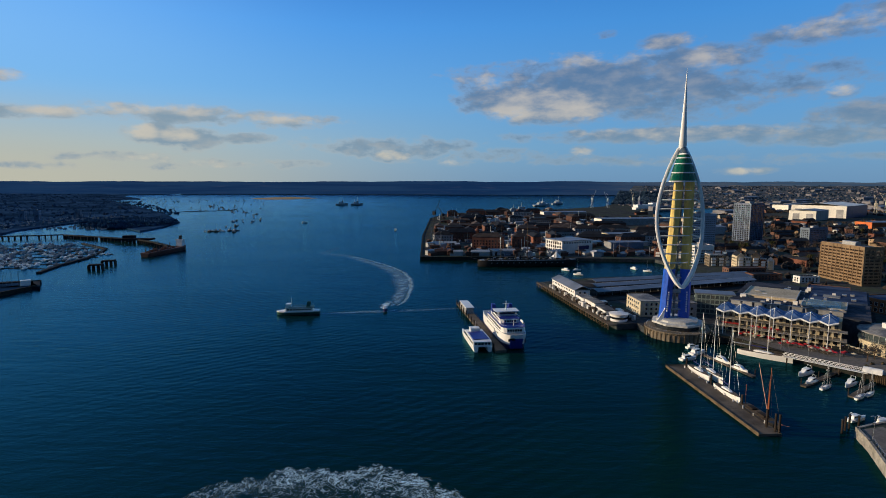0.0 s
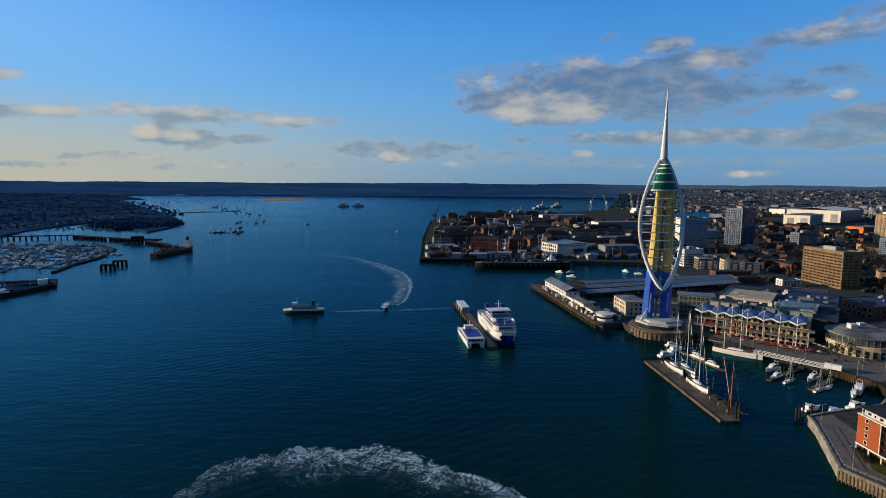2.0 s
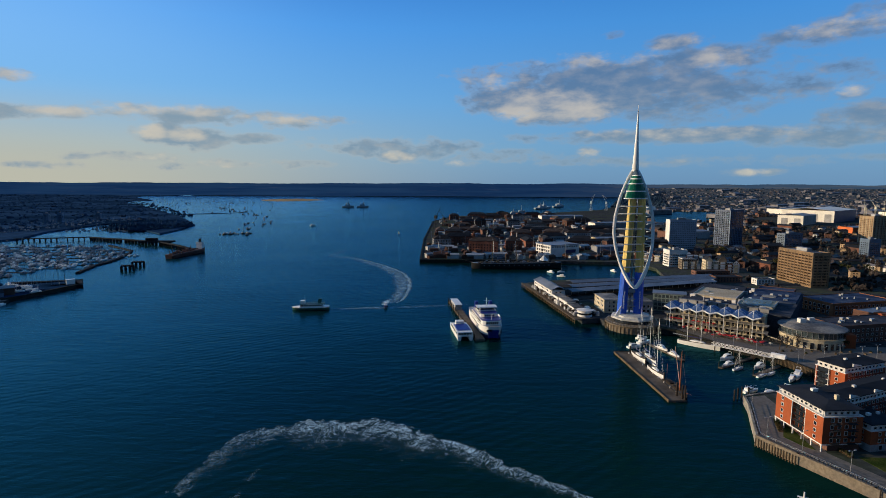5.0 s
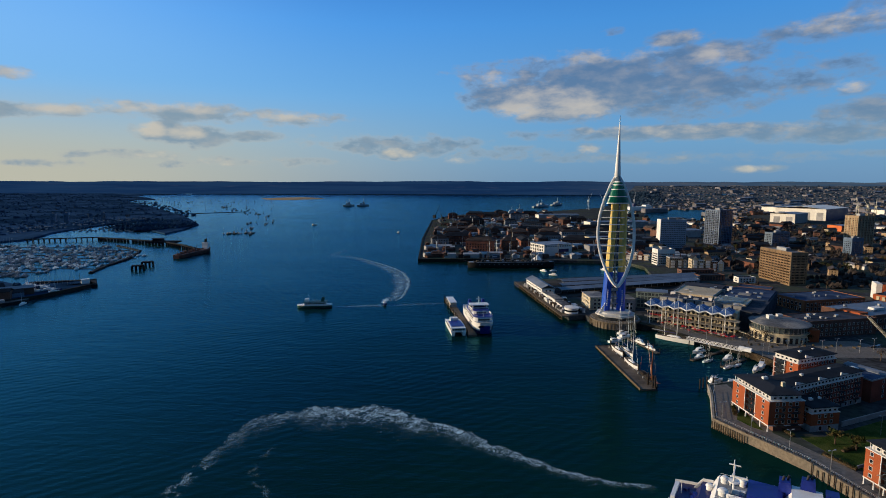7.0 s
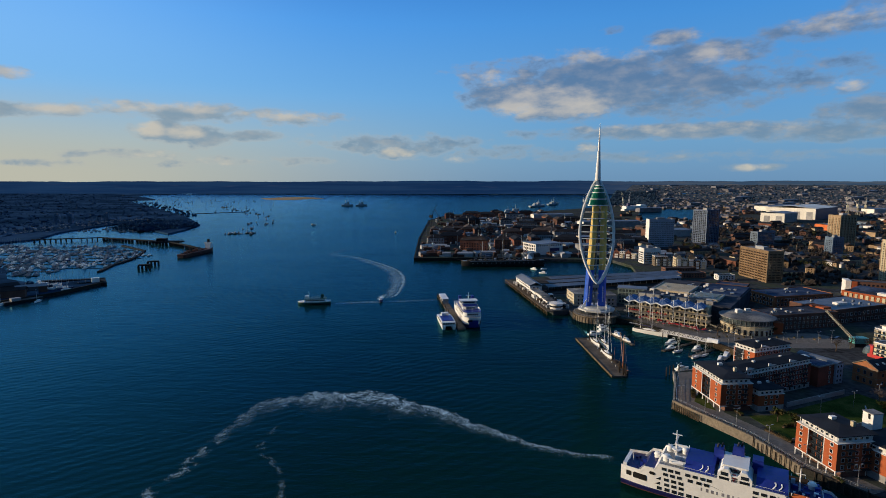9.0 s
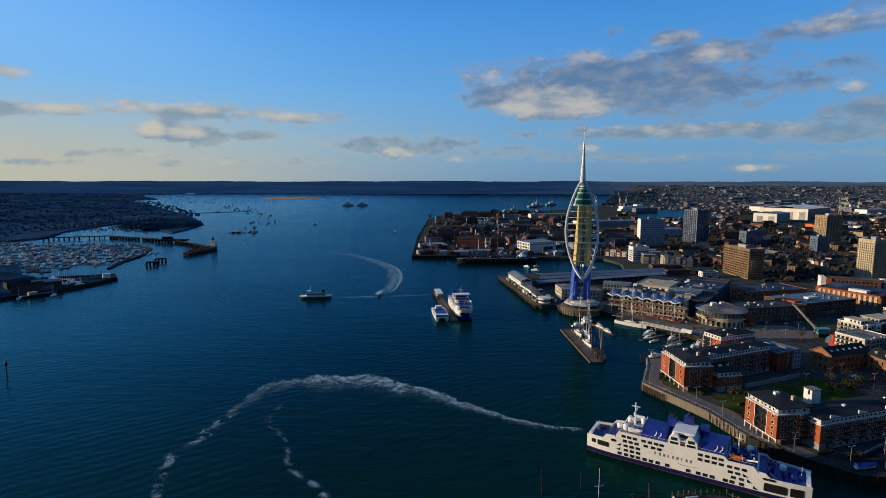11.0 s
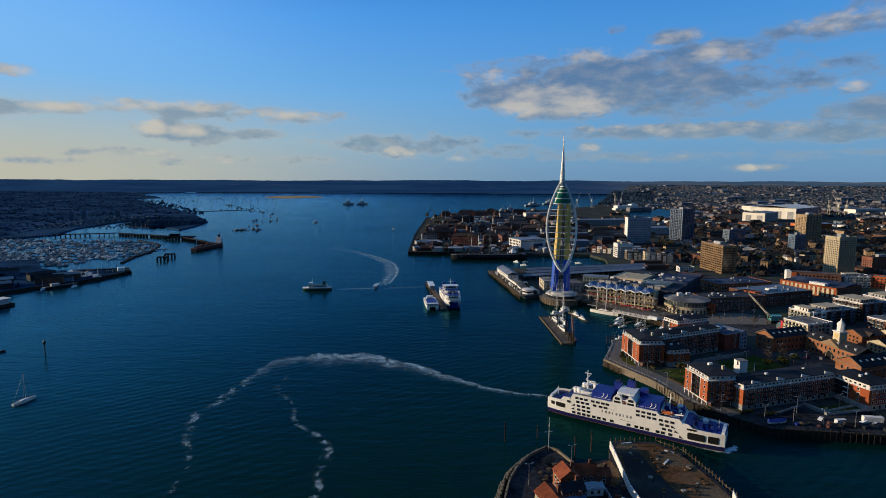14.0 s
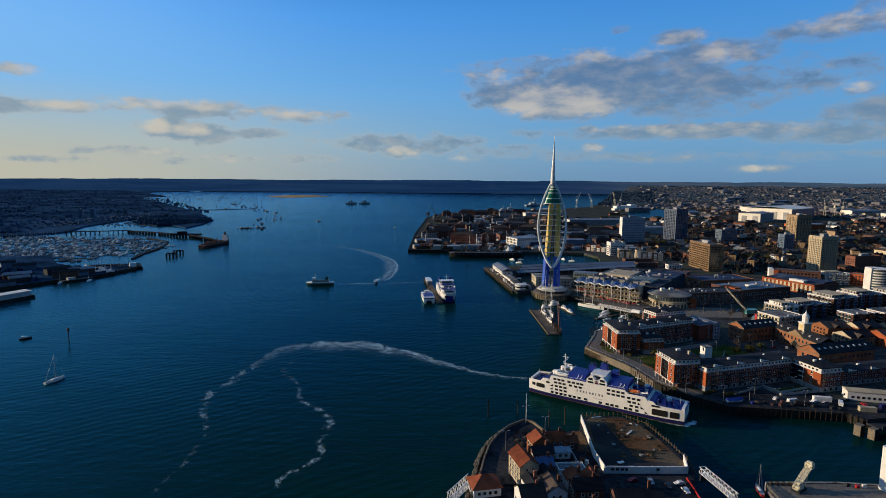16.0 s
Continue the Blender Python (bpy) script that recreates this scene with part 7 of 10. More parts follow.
big_shed("huge white ship hall with a dark blue end wall", 1066, 1525, 40, 185, 135, 33, SHED_WHITE, SHIP_NAVY, SHED_WHITE, 4)
big_shed("long white ship hall with a grey end wall", 915, 1417, 40, 90, 62, 25, SHED_WHITE, RENDER_GREY, METAL_ROOF, 2)
big_shed("bright orange metal clad warehouse", 880, 1180, 10, 80, 40, 13, ORANGE, BRICK_ORANGE)
big_shed("wide low warehouse with blue roof", 1480, 1650, 10, 160, 60, 14, SHED_WHITE, PANEL_BLUE, mat("light blue sheet roof", (.10, .32, .46), .5))
big_shed("long pale sheeted dockyard workshop", 330, 1250, 10, 150, 40, 14, SHED_WHITE, RENDER_GREY)
big_shed("grey sided dockyard workshop hall", 420, 1020, 15, 90, 40, 14, BRICK_DARK, RENDER_GREY)
big_shed("pale roofed dockyard store", 240, 1500, 8, 120, 36, 16, SHED_WHITE, RENDER_GREY)
big_shed("low blue sided workshop beside the mast pond", 250, 900, 8, 66, 30, 12, RENDER_CREAM, PANEL_BLUE)
big_shed("small grey sided boathouse shed", 226, 800, 10, 50, 24, 9, RENDER_GREY, PANEL_BLUE)
big_shed("wide white ferry terminal hall", 1180, 1980, 25, 150, 60, 18, SHED_WHITE, RENDER_GREY)
big_shed("white depot beside the far harbour", 1450, 1820, 10, 120, 50, 16, SHED_WHITE, RENDER_GREY)

solid("water_basin", Shape().prism([(540, 1500), (690, 1490), (790, 1660), (1010, 2090), (760, 2100), (640, 1800)], 3.9, 4.06), WATER, "still dark water of the dockyard basin", "water", kind="structure")

# Dockyard
hall = thing("boat_museum_hall", "white exhibition hall with square windows and a blue sign", "hall", 143, 739, 4, 24)
part("wall", Shape().box(0, 50, 0, 40, 0, 17), RENDER_WHITE, hall)
part("roof", Shape().box(-.5, 50.5, -.5, 40.5, 17, 17.8), METAL_ROOF, hall)
windows(hall, 50, 40, "W", 2.0, 3, 5.0, 5.2, (3.0, 3.2), RENDER_WHITE)
part("sign", Shape().box(26, 44, -.25, -.02, 5, 10), SHIP_NAVY, hall, "dark blue sign panel")
for i in range(11):
    part("slot_window", Shape().box(3 + i * 4.2, 5 + i * 4.2, -.2, .02, 13.6, 15.6), PANE, hall)


def storehouse(x, y, turn, w, d, h, label, wall=None, turret=False):
    b = thing("storehouse", label, "storehouse", x, y, 4, turn, "dockyard storehouses")
    part("wall", Shape().box(0, w, 0, d, 0, h), wall or BRICK_DARK, b)
    part("roof", hip_roof(Shape(), -.5, w + .5, -.5, d + .5, h + .4, d * .3), random.choice((SLATE, TILE_BROWN, SLATE)), b)
    window_rows(b, w, d, "SWE", 1.5, max(1, int(h / 4.5)), 4.2, 4.4, (1.7, 2.4), PANE)
    if turret:
        part("clock_turret", Shape().box(4, 9, d / 2 - 2.5, d / 2 + 2.5, h, h + 8).lathe([(3.4, h + 8), (2.8, h + 10), (1, h + 12), (.2, h + 15)], 8, (6.5, d / 2)), BRICK_RED, b, "brick clock turret")
    return b


storehouse(24, 800, -8, 46, 20, 17, "long red brick dockyard storehouse with a clock turret", BRICK_RED, True)
storehouse(84, 806, 4, 26, 18, 16, "red brick storehouse near the white hall", BRICK_RED)
# Low sheds, containers, gear and poles too small to pick apart
for name, material, seed, n in (("dockyard_sheds", RENDER_GREY, 51, 170), ("dockyard_lean_tos", BRICK_DARK, 52, 220), ("dockyard_containers", PANEL_BLUE, 53, 130), ("dockyard_vans", SHED_WHITE, 54, 70), ("dockyard_poles", ALU, 55, 60)):
    r = random.Random(seed)
    s = Shape()
    for i in range(n):
        x, y = r.uniform(-44, 340), 712 + 900 * r.random() ** 1.5
        if x < -50 + .4 * max(0, y - 1500) + 8 or (130 < x < 215 and 725 < y < 790):
            continue
        m = pose(x, y, 4, 0, 0, r.choice((5, 95, 12, 40)))
        if "poles" in name:
            s.box(-.25, .25, -.25, .25, 0, r.uniform(12, 26), m)
        elif "vans" in name or "containers" in name:
            s.box(0, r.uniform(5, 12), 0, 2.6, 0, r.uniform(2.2, 4.5), m)
        else:
            w, d, h = r.uniform(7, 24), r.uniform(5, 10), r.uniform(3, 6.5)
            s.box(0, w, 0, d, 0, h, m)
            g = gable_roof(Shape(), -.3, w + .3, -.3, d + .3, h + .05, d * .2)
            s.add(g.v, g.f, m)
    tagged(solid(name, s, material, "small sheds and gear strewn over the dockyard", "clutter"), kind="stuff")
rng = random.Random(12)
spots = []
for i in range(300):
    x, y = rng.uniform(-40, 330), rng.uniform(790, 1740) if i % 2 else rng.uniform(780, 1150)
    if (85 < x < 235 and y < 815) or (0 < x < 120 and y < 835) or len(spots) > 76 or any((x - a) ** 2 + (y - b) ** 2 < 1150 for a, b in spots) or not (x > -50 + .4 * max(0, y - 1500)):
        continue
    spots.append((x, y))
    storehouse(x, y, rng.choice((4, 10, 94, -6)), rng.uniform(26, 60), rng.uniform(12, 20), rng.uniform(8, 15), rng.choice(("dark brick dockyard storehouse with slate roof", "old brick workshop in the dockyard")), rng.choice((BRICK_DARK, BRICK_RED, BRICK_DARK, RENDER_GREY)))


def dock_crane(x, y, h, turn, material, label, reach=24):
    c = thing("dock_crane", label, "crane", x, y, 4, turn, "dockyard cranes")
    s = Shape()
    for a, b in ((-4, -4), (4, -4), (4, 4), (-4, 4)):
        s.tube([(a, b, 0), (a * .45, b * .45, h * .6)], .5, 5, .4)
    part("portal", s, material, c)
    part("cab", Shape().box(-3, 3, -3.2, 3.2, h * .6, h * .78), material, c)
    part("jib", Shape().tube([(2, 0, h * .72), (reach, 0, h * 1.35)], .7, 5, .3).tube([(-2, 0, h * .78), (-1, 0, h * 1.05), (reach, 0, h * 1.35)], .2, 4), material, c)


for x, y, h, turn, m_, lab in ((-48, 1235, 40, 60, DARK_STEEL, "dark steel dockyard crane on the sea wall"), (-30, 1290, 30, 120, DARK_STEEL, "small dark steel dockyard crane"), (520, 2110, 50, 40, WARSHIP, "tall grey dockyard jib crane"),
                               (590, 2150, 46, 120, WARSHIP, "grey dockyard crane beside a basin"), (686, 2145, 52, 100, CRANE_CREAM, "pale cream dockyard jib crane"), (720, 2180, 50, 60, WARSHIP, "grey dockyard crane with raised jib"),
                               (1290, 1720, 46, 70, CRANE_CREAM, "cream harbour crane behind the white hall"), (1330, 1730, 50, 110, CRANE_CREAM, "cream harbour crane behind the white hall"), (1365, 1745, 44, 50, CRANE_CREAM, "cream harbour crane with raised jib"), (1250, 1735, 40, 130, CRANE_CREAM, "short cream painted harbour crane")):
    dock_crane(x, y, h, turn, m_, lab)


def warship(x, y, turn, L, label, z=0.0):
    w = thing("warship", label, "warship", x, y, z, turn, "grey warships")
    part("hull", Shape().loft([hull_ring(u * L, h, -1, 7 + (2 if u > .8 else 0)) for u, h in ((0, 6), (.1, 7.5), (.6, 7.5), (.85, 4.5), (1, .3))]), WARSHIP, w, soft=True)
    part("superstructure", Shape().box(L * .25, L * .68, -6, 6, 7, 12).box(L * .48, L * .64, -5, 5, 12, 19).box(L * .28, L * .4, -5, 5, 12, 16), WARSHIP, w)
    part("mast", Shape().tube([(L * .55, 0, 18), (L * .55, 0, 36)], 1.4, 6, .3).tube([(L * .34, 0, 15), (L * .34, 0, 28)], 1.1, 6, .3), WARSHIP, w)
    part("gun", Shape().lathe([(2, 7), (2, 9.5), (.8, 10.4)], 8, (L * .8, 0)), WARSHIP, w)


warship(150, 1830, 12, 130, "pale grey warship lying off the dockyard")
warship(330, 2330, 50, 130, "grey warship alongside the far basin")
warship(440, 2520, 55, 120, "grey warship with a tall mast")
for i in range(2):
    warship(-520 + i * 62, 2390 + (i % 2) * 15, 5 * i, 52, "old grey hulk moored in the upper harbour")
fer = thing("cruise_ferry", "large white sea ferry at the far terminal", "ship", 640, 1990, 0, 30)
part("hull", Shape().loft([hull_ring(x, h, -2, 12) for x, h in ((0, 10), (20, 12), (110, 12), (140, 5), (150, .5))]), SHIP_WHITE, fer, soft=True)
part("superstructure", Shape().box(8, 118, -11, 11, 12, 22).box(84, 112, -10, 10, 22, 27), SHIP_WHITE, fer)
part("funnel", Shape().box(24, 36, -4, 4, 22, 33), SHIP_NAVY, fer)

# Rows of houses
KEEP_OUT = [(377, 540, 50), (382, 866, 45), (495, 920, 45), (722, 895, 40), (528, 515, 30), (300, 640, 60), (330, 600, 50), (1080, 1600, 190), (930, 1440, 90), (920, 1200, 70), (1560, 1680, 110), (405, 1270, 100),
            (465, 1040, 70), (300, 1520, 80), (285, 915, 50), (250, 812, 40), (580, 888, 35), (630, 778, 25), (622, 568, 45), (725, 610, 60), (330, 420, 70), (240, 420, 80), (450, 415, 95), (440, 290, 80), (350, 250, 60), (420, 195, 90), (370, 340, 80), (1250, 2010, 120), (690, 1640, 110), (860, 1950, 130), (760, 1800, 110), (285, 485, 30), (312, 478, 28), (306, 548, 24), (342, 535, 22), (272, 526, 20), (303, 580, 28)]


def free_spot(x, y, gap=14):
    return all((x - a) ** 2 + (y - b) ** 2 > (r + gap) ** 2 for a, b, r in KEEP_OUT)


rng = random.Random(7)
rows_made = 0
for k in range(2000):
    if rows_made >= 190:
        break
    y = rng.uniform(455, 1900) if k % 3 else rng.uniform(455, 1000)
    x = rng.uniform(300 + max(0, y - 700) * .25, 480 + y * .85)
    if not free_spot(x, y):
        continue
    KEEP_OUT.append((x, y, 15))
    w, d, h, turn = rng.uniform(18, 44), rng.uniform(8.5, 11), rng.uniform(5.5, 9.5), rng.choice((12, 12, 102, 20, 60))
    b = thing("terraced_houses", rng.choice(("row of brick terraced houses with brown roofs", "short row of town houses with chimneys", "brick terrace under a slate roof")), "house", x, y, 4, turn, "town terraces")
    part("wall", Shape().box(0, w, 0, d, 0, h), rng.choice((BRICK_RED, BRICK_DARK, BRICK_TAN, BRICK_DARK, RENDER_CREAM, BRICK_DARK)), b)
    part("roof", gable_roof(Shape(), -.4, w + .4, -.5, d + .5, h + .3, d * .32), rng.choice((TILE_BROWN, SLATE, TILE_BROWN, SLATE)), b)
    window_rows(b, w, d, "SW", 1.0, max(1, int(h / 2.9)), 2.8, 2.8, (1.1, 1.4))
    rows_made += 1

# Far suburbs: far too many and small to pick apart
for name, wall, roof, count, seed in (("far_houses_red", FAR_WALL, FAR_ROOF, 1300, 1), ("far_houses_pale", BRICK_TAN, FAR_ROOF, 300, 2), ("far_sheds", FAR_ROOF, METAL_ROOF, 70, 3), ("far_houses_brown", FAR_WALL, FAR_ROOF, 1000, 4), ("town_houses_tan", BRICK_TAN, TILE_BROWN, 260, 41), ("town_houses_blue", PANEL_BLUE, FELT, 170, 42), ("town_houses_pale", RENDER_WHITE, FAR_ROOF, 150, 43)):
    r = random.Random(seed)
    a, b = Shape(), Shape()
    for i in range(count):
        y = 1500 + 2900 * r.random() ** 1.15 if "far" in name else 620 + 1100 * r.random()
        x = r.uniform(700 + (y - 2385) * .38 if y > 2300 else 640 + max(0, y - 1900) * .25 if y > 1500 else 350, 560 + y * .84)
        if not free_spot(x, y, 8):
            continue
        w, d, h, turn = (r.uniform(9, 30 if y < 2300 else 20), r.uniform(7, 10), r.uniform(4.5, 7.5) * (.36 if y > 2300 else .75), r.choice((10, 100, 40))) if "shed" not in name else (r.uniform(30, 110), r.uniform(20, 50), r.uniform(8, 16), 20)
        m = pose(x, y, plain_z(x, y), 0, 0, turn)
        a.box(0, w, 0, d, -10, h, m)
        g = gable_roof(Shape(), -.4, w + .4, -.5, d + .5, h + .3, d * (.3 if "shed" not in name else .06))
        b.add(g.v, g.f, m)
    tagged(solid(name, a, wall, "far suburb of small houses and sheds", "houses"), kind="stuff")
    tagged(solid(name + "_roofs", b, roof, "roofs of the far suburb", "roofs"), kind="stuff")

# ---- railway pier ----
st = thing("harbour_station", "white railway pier building with grey roof above a timber jetty", "station", 97.5, 447, 4, 9)
part("wall", Shape().box(0, 13, 0, 56, 0, 7.5), RENDER_WHITE, st, "white weatherboard wall")
part("roof", gable_roof(Shape(), -1, 14, -1, 57, 8, 3.2, "y"), METAL_ROOF, st, "grey sheet metal roof")
window_rows(st, 13, 56, "SW", 1.5, 2, 3.2, 4.0, (1.6, 1.5))
for i, (y0, d, h) in enumerate(((388, 16, 4.5), (406, 20, 5.5), (428, 16, 5))):
    b = thing("pier_shed", "low white pier shed with a flat grey roof", "shed", 106.6 - .157 * (y0 - 388), y0, 4, 9, "pier sheds")
    part("wall", Shape().box(0, 8, 0, d, 0, h), RENDER_WHITE, b)
    part("roof", Shape().box(-.3, 8.3, -.3, d + .3, h, h + .4), FELT, b)
    window_rows(b, 8, d, "SW", 1.2, 1, 3, 2.6, (1.3, 1.4))
b = thing("pier_shed", "rounded white kiosk at the end of the pier", "shed", 108.5, 371, 4, 9, "pier sheds")
part("wall", Shape().lathe([(6, 0), (6, 4.6)], 14, (6, 7)), RENDER_WHITE, b, soft=True)
part("roof", Shape().lathe([(6.6, 4.6), (6.6, 5.2), (.3, 5.8)], 14, (6, 7)), RENDER_WHITE, b)
part("window_band", Shape().lathe([(6.08, 1.8), (6.08, 3.2)], 14, (6, 7)), PANE, b)
jt = thing("timber_jetty", "dark timber jetty on piles along the railway pier", "jetty", 109, 368, 0, 9)
part("deck", Shape().box(-6, .8, 0, 162, 3.2, 3.7), TIMBER_DECK, jt)
for i in range(34):
    part("pile", Shape().tube([(-5.6, 1 + i * 4.85, -4), (-5.6, 1 + i * 4.85, 4.6)], .32, 6), TIMBER, jt)
s = Shape()
for i in range(33):
    s.tube([(-5.5, 1 + i * 4.85, 3), (-5.5, 5.85 + i * 4.85, -.4)], .16, 4)
tagged(part("braces", s, TIMBER, jt), kind="stuff")
part("railing", Shape().tube([(-5.8, 0, 4.7), (-5.8, 162, 4.7)], .08, 4), TIMBER, jt)
for i in range(3):
    c = thing("platform_canopy", "long grey railway platform canopy", "canopy", 118 + i * 5, 452 + i * 24, 4, 21 - i * 2, "platform canopies")
    part("roof", gable_roof(Shape(), 0, 176, 0, 15, 5.4, 1.4), METAL_ROOF, c)
    s = Shape()
    for j in range(22):
        s.tube([(4 + j * 8, 7.5, 0), (4 + j * 8, 7.5, 5.4)], .2, 5)
    tagged(part("posts", s, ALU, c), kind="stuff")
solid("platform_slab", Shape().box(0, 178, -6, 78, 3.9, 4.5), ASPHALT, "dark railway platforms and tracks", "platform", 116, 446, 0, 19, kind="structure")


# Gear along the railway pier, too small to pick apart
for name, material, seed, n in (("pier_gear", RENDER_GREY, 61, 90), ("pier_cabins", RENDER_WHITE, 62, 34), ("pier_timbers", TIMBER_DARK, 63, 80)):
    r = random.Random(seed)
    s = Shape()
    for i in range(n):
        y = r.uniform(378, 500)
        x = 106.6 - .157 * (y - 388) + r.choice((r.uniform(-3.4, -.8), r.uniform(9, 16)))
        w = r.uniform(.8, 2.2) if "gear" in name else r.uniform(1.5, 4)
        s.box(0, w, 0, w * r.uniform(.7, 1.8), -.05, r.uniform(1.0, 3.4), pose(x, y, 4, 0, 0, 9 + r.uniform(-5, 5)))
    tagged(solid(name, s, material, "small cabins and gear strewn along the pier", "clutter"), kind="stuff")

# ---- old point at the harbour mouth ----
def house(x, y, turn, w, d, h, wall, roof, label, rise=.38, along="x", storeys=2, beams=False):
    b = thing("old_house", label, "house", x, y, 4, turn, "old point houses")
    part("wall", Shape().box(0, w, 0, d, 0, h), wall, b)
    part("roof", gable_roof(Shape(), -.4, w + .4, -.4, d + .4, h + .25, (d if along == "x" else w) * rise, along), roof, b)
    g = Shape()
    if along == "x":
        g.loft([[(q, 0, h), (q, d / 2, h + d * rise), (q, d, h)] for q in (.02, .3)]).loft([[(q, 0, h), (q, d / 2, h + d * rise), (q, d, h)] for q in (w - .3, w - .02)])
    else:
        g.loft([[(0, q, h), (w / 2, q, h + w * rise), (w, q, h)] for q in (.02, .3)]).loft([[(0, q, h), (w / 2, q, h + w * rise), (w, q, h)] for q in (d - .3, d - .02)])
    part("gable", g, wall, b)
    windows(b, w, d, "SW", 1.0, storeys, (h - .6) / storeys, 2.6, (1.1, 1.4), margin=.9)
    part("chimney", Shape().box(w * .7, w * .7 + 1.1, d * .45, d * .45 + .8, h, h + max(w, d) * rise * .5 + 3), BRICK_RED, b)
    if beams:
        s = Shape()
        for i in range(6):
            s.box(-.08, .02, i * d / 5 - .09, i * d / 5 + .09, 0, h)
        for k in range(storeys + 1):
            s.box(-.07, .02, 0, d, k * h / storeys - .1, k * h / storeys + .12)
        part("timber_frame", s, TIMBER_DARK, b, "dark timber framing")
    return b


house(73.5, -22.5, 17, 8, 12.5, 8.5, RENDER_CREAM, TILE_RED, "tall cream inn with dark timber framing and red roof", beams=True, storeys=3, along="y")
house(81.5, 2.0, 14, 8, 7.5, 6.2, BRICK_OLD, TILE_RED, "orange brick house with a steep tiled roof", storeys=2, along="y")
house(89, 6.5, 10, 8.5, 8, 5.0, BRICK_RED, TILE_RED, "low brick house with red tiled roof")
house(97, 9, 8, 6, 6, 3.4, BRICK_DARK, TILE_RED, "dark brick cottage under a red roof near the slipway")
house(91.5, 1.0, 8, 6.5, 4.5, 2.8, RENDER_WHITE, PANEL_PALE, "white gabled boathouse with a pale blue roof")
house(81, -5.5, 14, 9, 6.5, 4.8, BRICK_DARK, SLATE, "dark brick house with a slate roof")
house(81, -15.5, 12, 7.5, 6.5, 5.0, BRICK_DARK, BLUE_ROOF, "brick house with a deep blue roof")
house(75.5, -33.5, 14, 5, 8, 6.4, RENDER_WHITE, SLATE, "narrow white gabled house with slate roof", along="y")
house(81.5, -25.5, 12, 6.5, 7.5, 5.4, RENDER_GREY, SLATE, "grey house with a slate roof and white gable", along="y")
house(82, -36.5, 12, 8, 9, 6.0, RENDER_WHITE, TILE_BROWN, "white town house with brown roof on the point", along="y")
house(92, -23.5, 8, 7, 6, 4.2, RENDER_WHITE, TILE_RED, "white cottage with an orange tiled roof", along="y")
house(99.6, -23, 8, 6, 6, 4.4, BRICK_OLD, TILE_RED, "brick cottage with an orange tiled roof", along="y")
house(93, -34, 8, 11, 8, 6, BRICK_DARK, SLATE, "dark brick terrace on the point")
house(72, -46, 14, 9, 9, 9, RENDER_WHITE, TILE_BROWN, "narrow white house with brown roof")
house(86, -56, 8, 14, 9, 9, BRICK_RED, TILE_BROWN, "red brick terrace house in the old town")
house(107, -40, 5, 18, 9, 5.0, BRICK_DARK, SLATE, "dark workshop beside the ferry yard")
yard = thing("yard_building", "white walled flat roofed yard building on the point", "building", 90, -15.5, 4, 6)
part("wall", Shape().box(0, 11.5, 0, 6, 0, 3.4), RENDER_WHITE, yard)
parapet_roof(yard, 11.5, 6, 3.4, FELT, RENDER_WHITE, .8)
window_rows(yard, 11.5, 6, "SW", 1.2, 1, 3, 2.2, (1.1, 1.1))
part("skylight", Shape().box(3, 5, 2, 3.4, 3.5, 4.1).box(7, 9, 2, 3.4, 3.5, 4.1), GREY_GLASS, yard)
for x, y, turn, n, lab in ((88, 0.5, 12, 9, "low rendered yard wall between the houses"), (100, -4, 95, 13, "low brick yard wall behind the cottages"), (70, -12, 80, 16, "low wall along the seafront road"), (104, -27, 90, 18, "yard wall beside the ferry car park")):
    solid("yard_wall", Shape().box(0, n, -.15, .15, 0, 1.6).box(-.1, n + .1, -.22, .22, 1.6, 1.75), RENDER_GREY, lab, "wall", x, y, 4, turn, "yard walls")
rng = random.Random(91)
for i in range(26):
    x, y = rng.uniform(84, 107), rng.uniform(-28, 6)
    w = rng.uniform(.8, 2.4)
    solid("yard_clutter", Shape().box(0, w, 0, w * rng.uniform(.5, 1.0), 0, rng.uniform(.6, 2.2)).box(-.08, w + .08, -.08, .1, 0, .5), rng.choice((RENDER_WHITE, TIMBER, BRICK_DARK, PANEL_BLUE, DARK_STEEL, TILE_RED)), "small hut or crate in a yard on the point", "yard hut", x, y, 4, rng.uniform(0, 90), "yard huts")
sheet("slipway", [(91.5, 24.5), (99.7, 24.5), (107.6, 29.0), (108.6, 22.0), (108.0, 12.0), (104, 8), (92, 14)], 4.06, EARTH, "worn earth slipway between the wall and the houses", "ground")
for x, y in ((142.4, -12.8), (142.3, -15.9), (142.2, -19.0), (142.0, -22.1), (141.9, -25.2), (141.8, -28.3)):
    fb = thing("traffic_barrier", "red plastic traffic barrier beside the yard gate", "barrier", x, y, 4, -90, "red barriers")
    part("panel", Shape().box(0, 2.9, -.1, .1, .25, 1.0).box(.1, 2.8, -.13, .13, .95, 1.08), RED, fb)
    part("foot", Shape().box(.2, .6, -.35, .35, 0, .28).box(2.3, 2.7, -.35, .35, 0, .28), TYRE, fb)
red = thing("seafront_pavilion", "low white pavilion with a red hipped roof by the sea wall", "pavilion", 55, -31, 4, 14)
part("wall", Shape().box(0, 11, 0, 9, 0, 3.4), RENDER_WHITE, red)
part("roof", hip_roof(Shape(), -.6, 11.6, -.6, 9.6, 3.8, 3.4), TILE_RED, red, "red tiled hipped roof")
windows(red, 11, 9, "SW", 1.0, 1, 3, 2.2, (1.2, 1.3), margin=.8)
lat = thing("lattice_gangway", "white lattice gangway beside the pavilion", "gangway", 46, -33, 0, 60)
s = Shape()
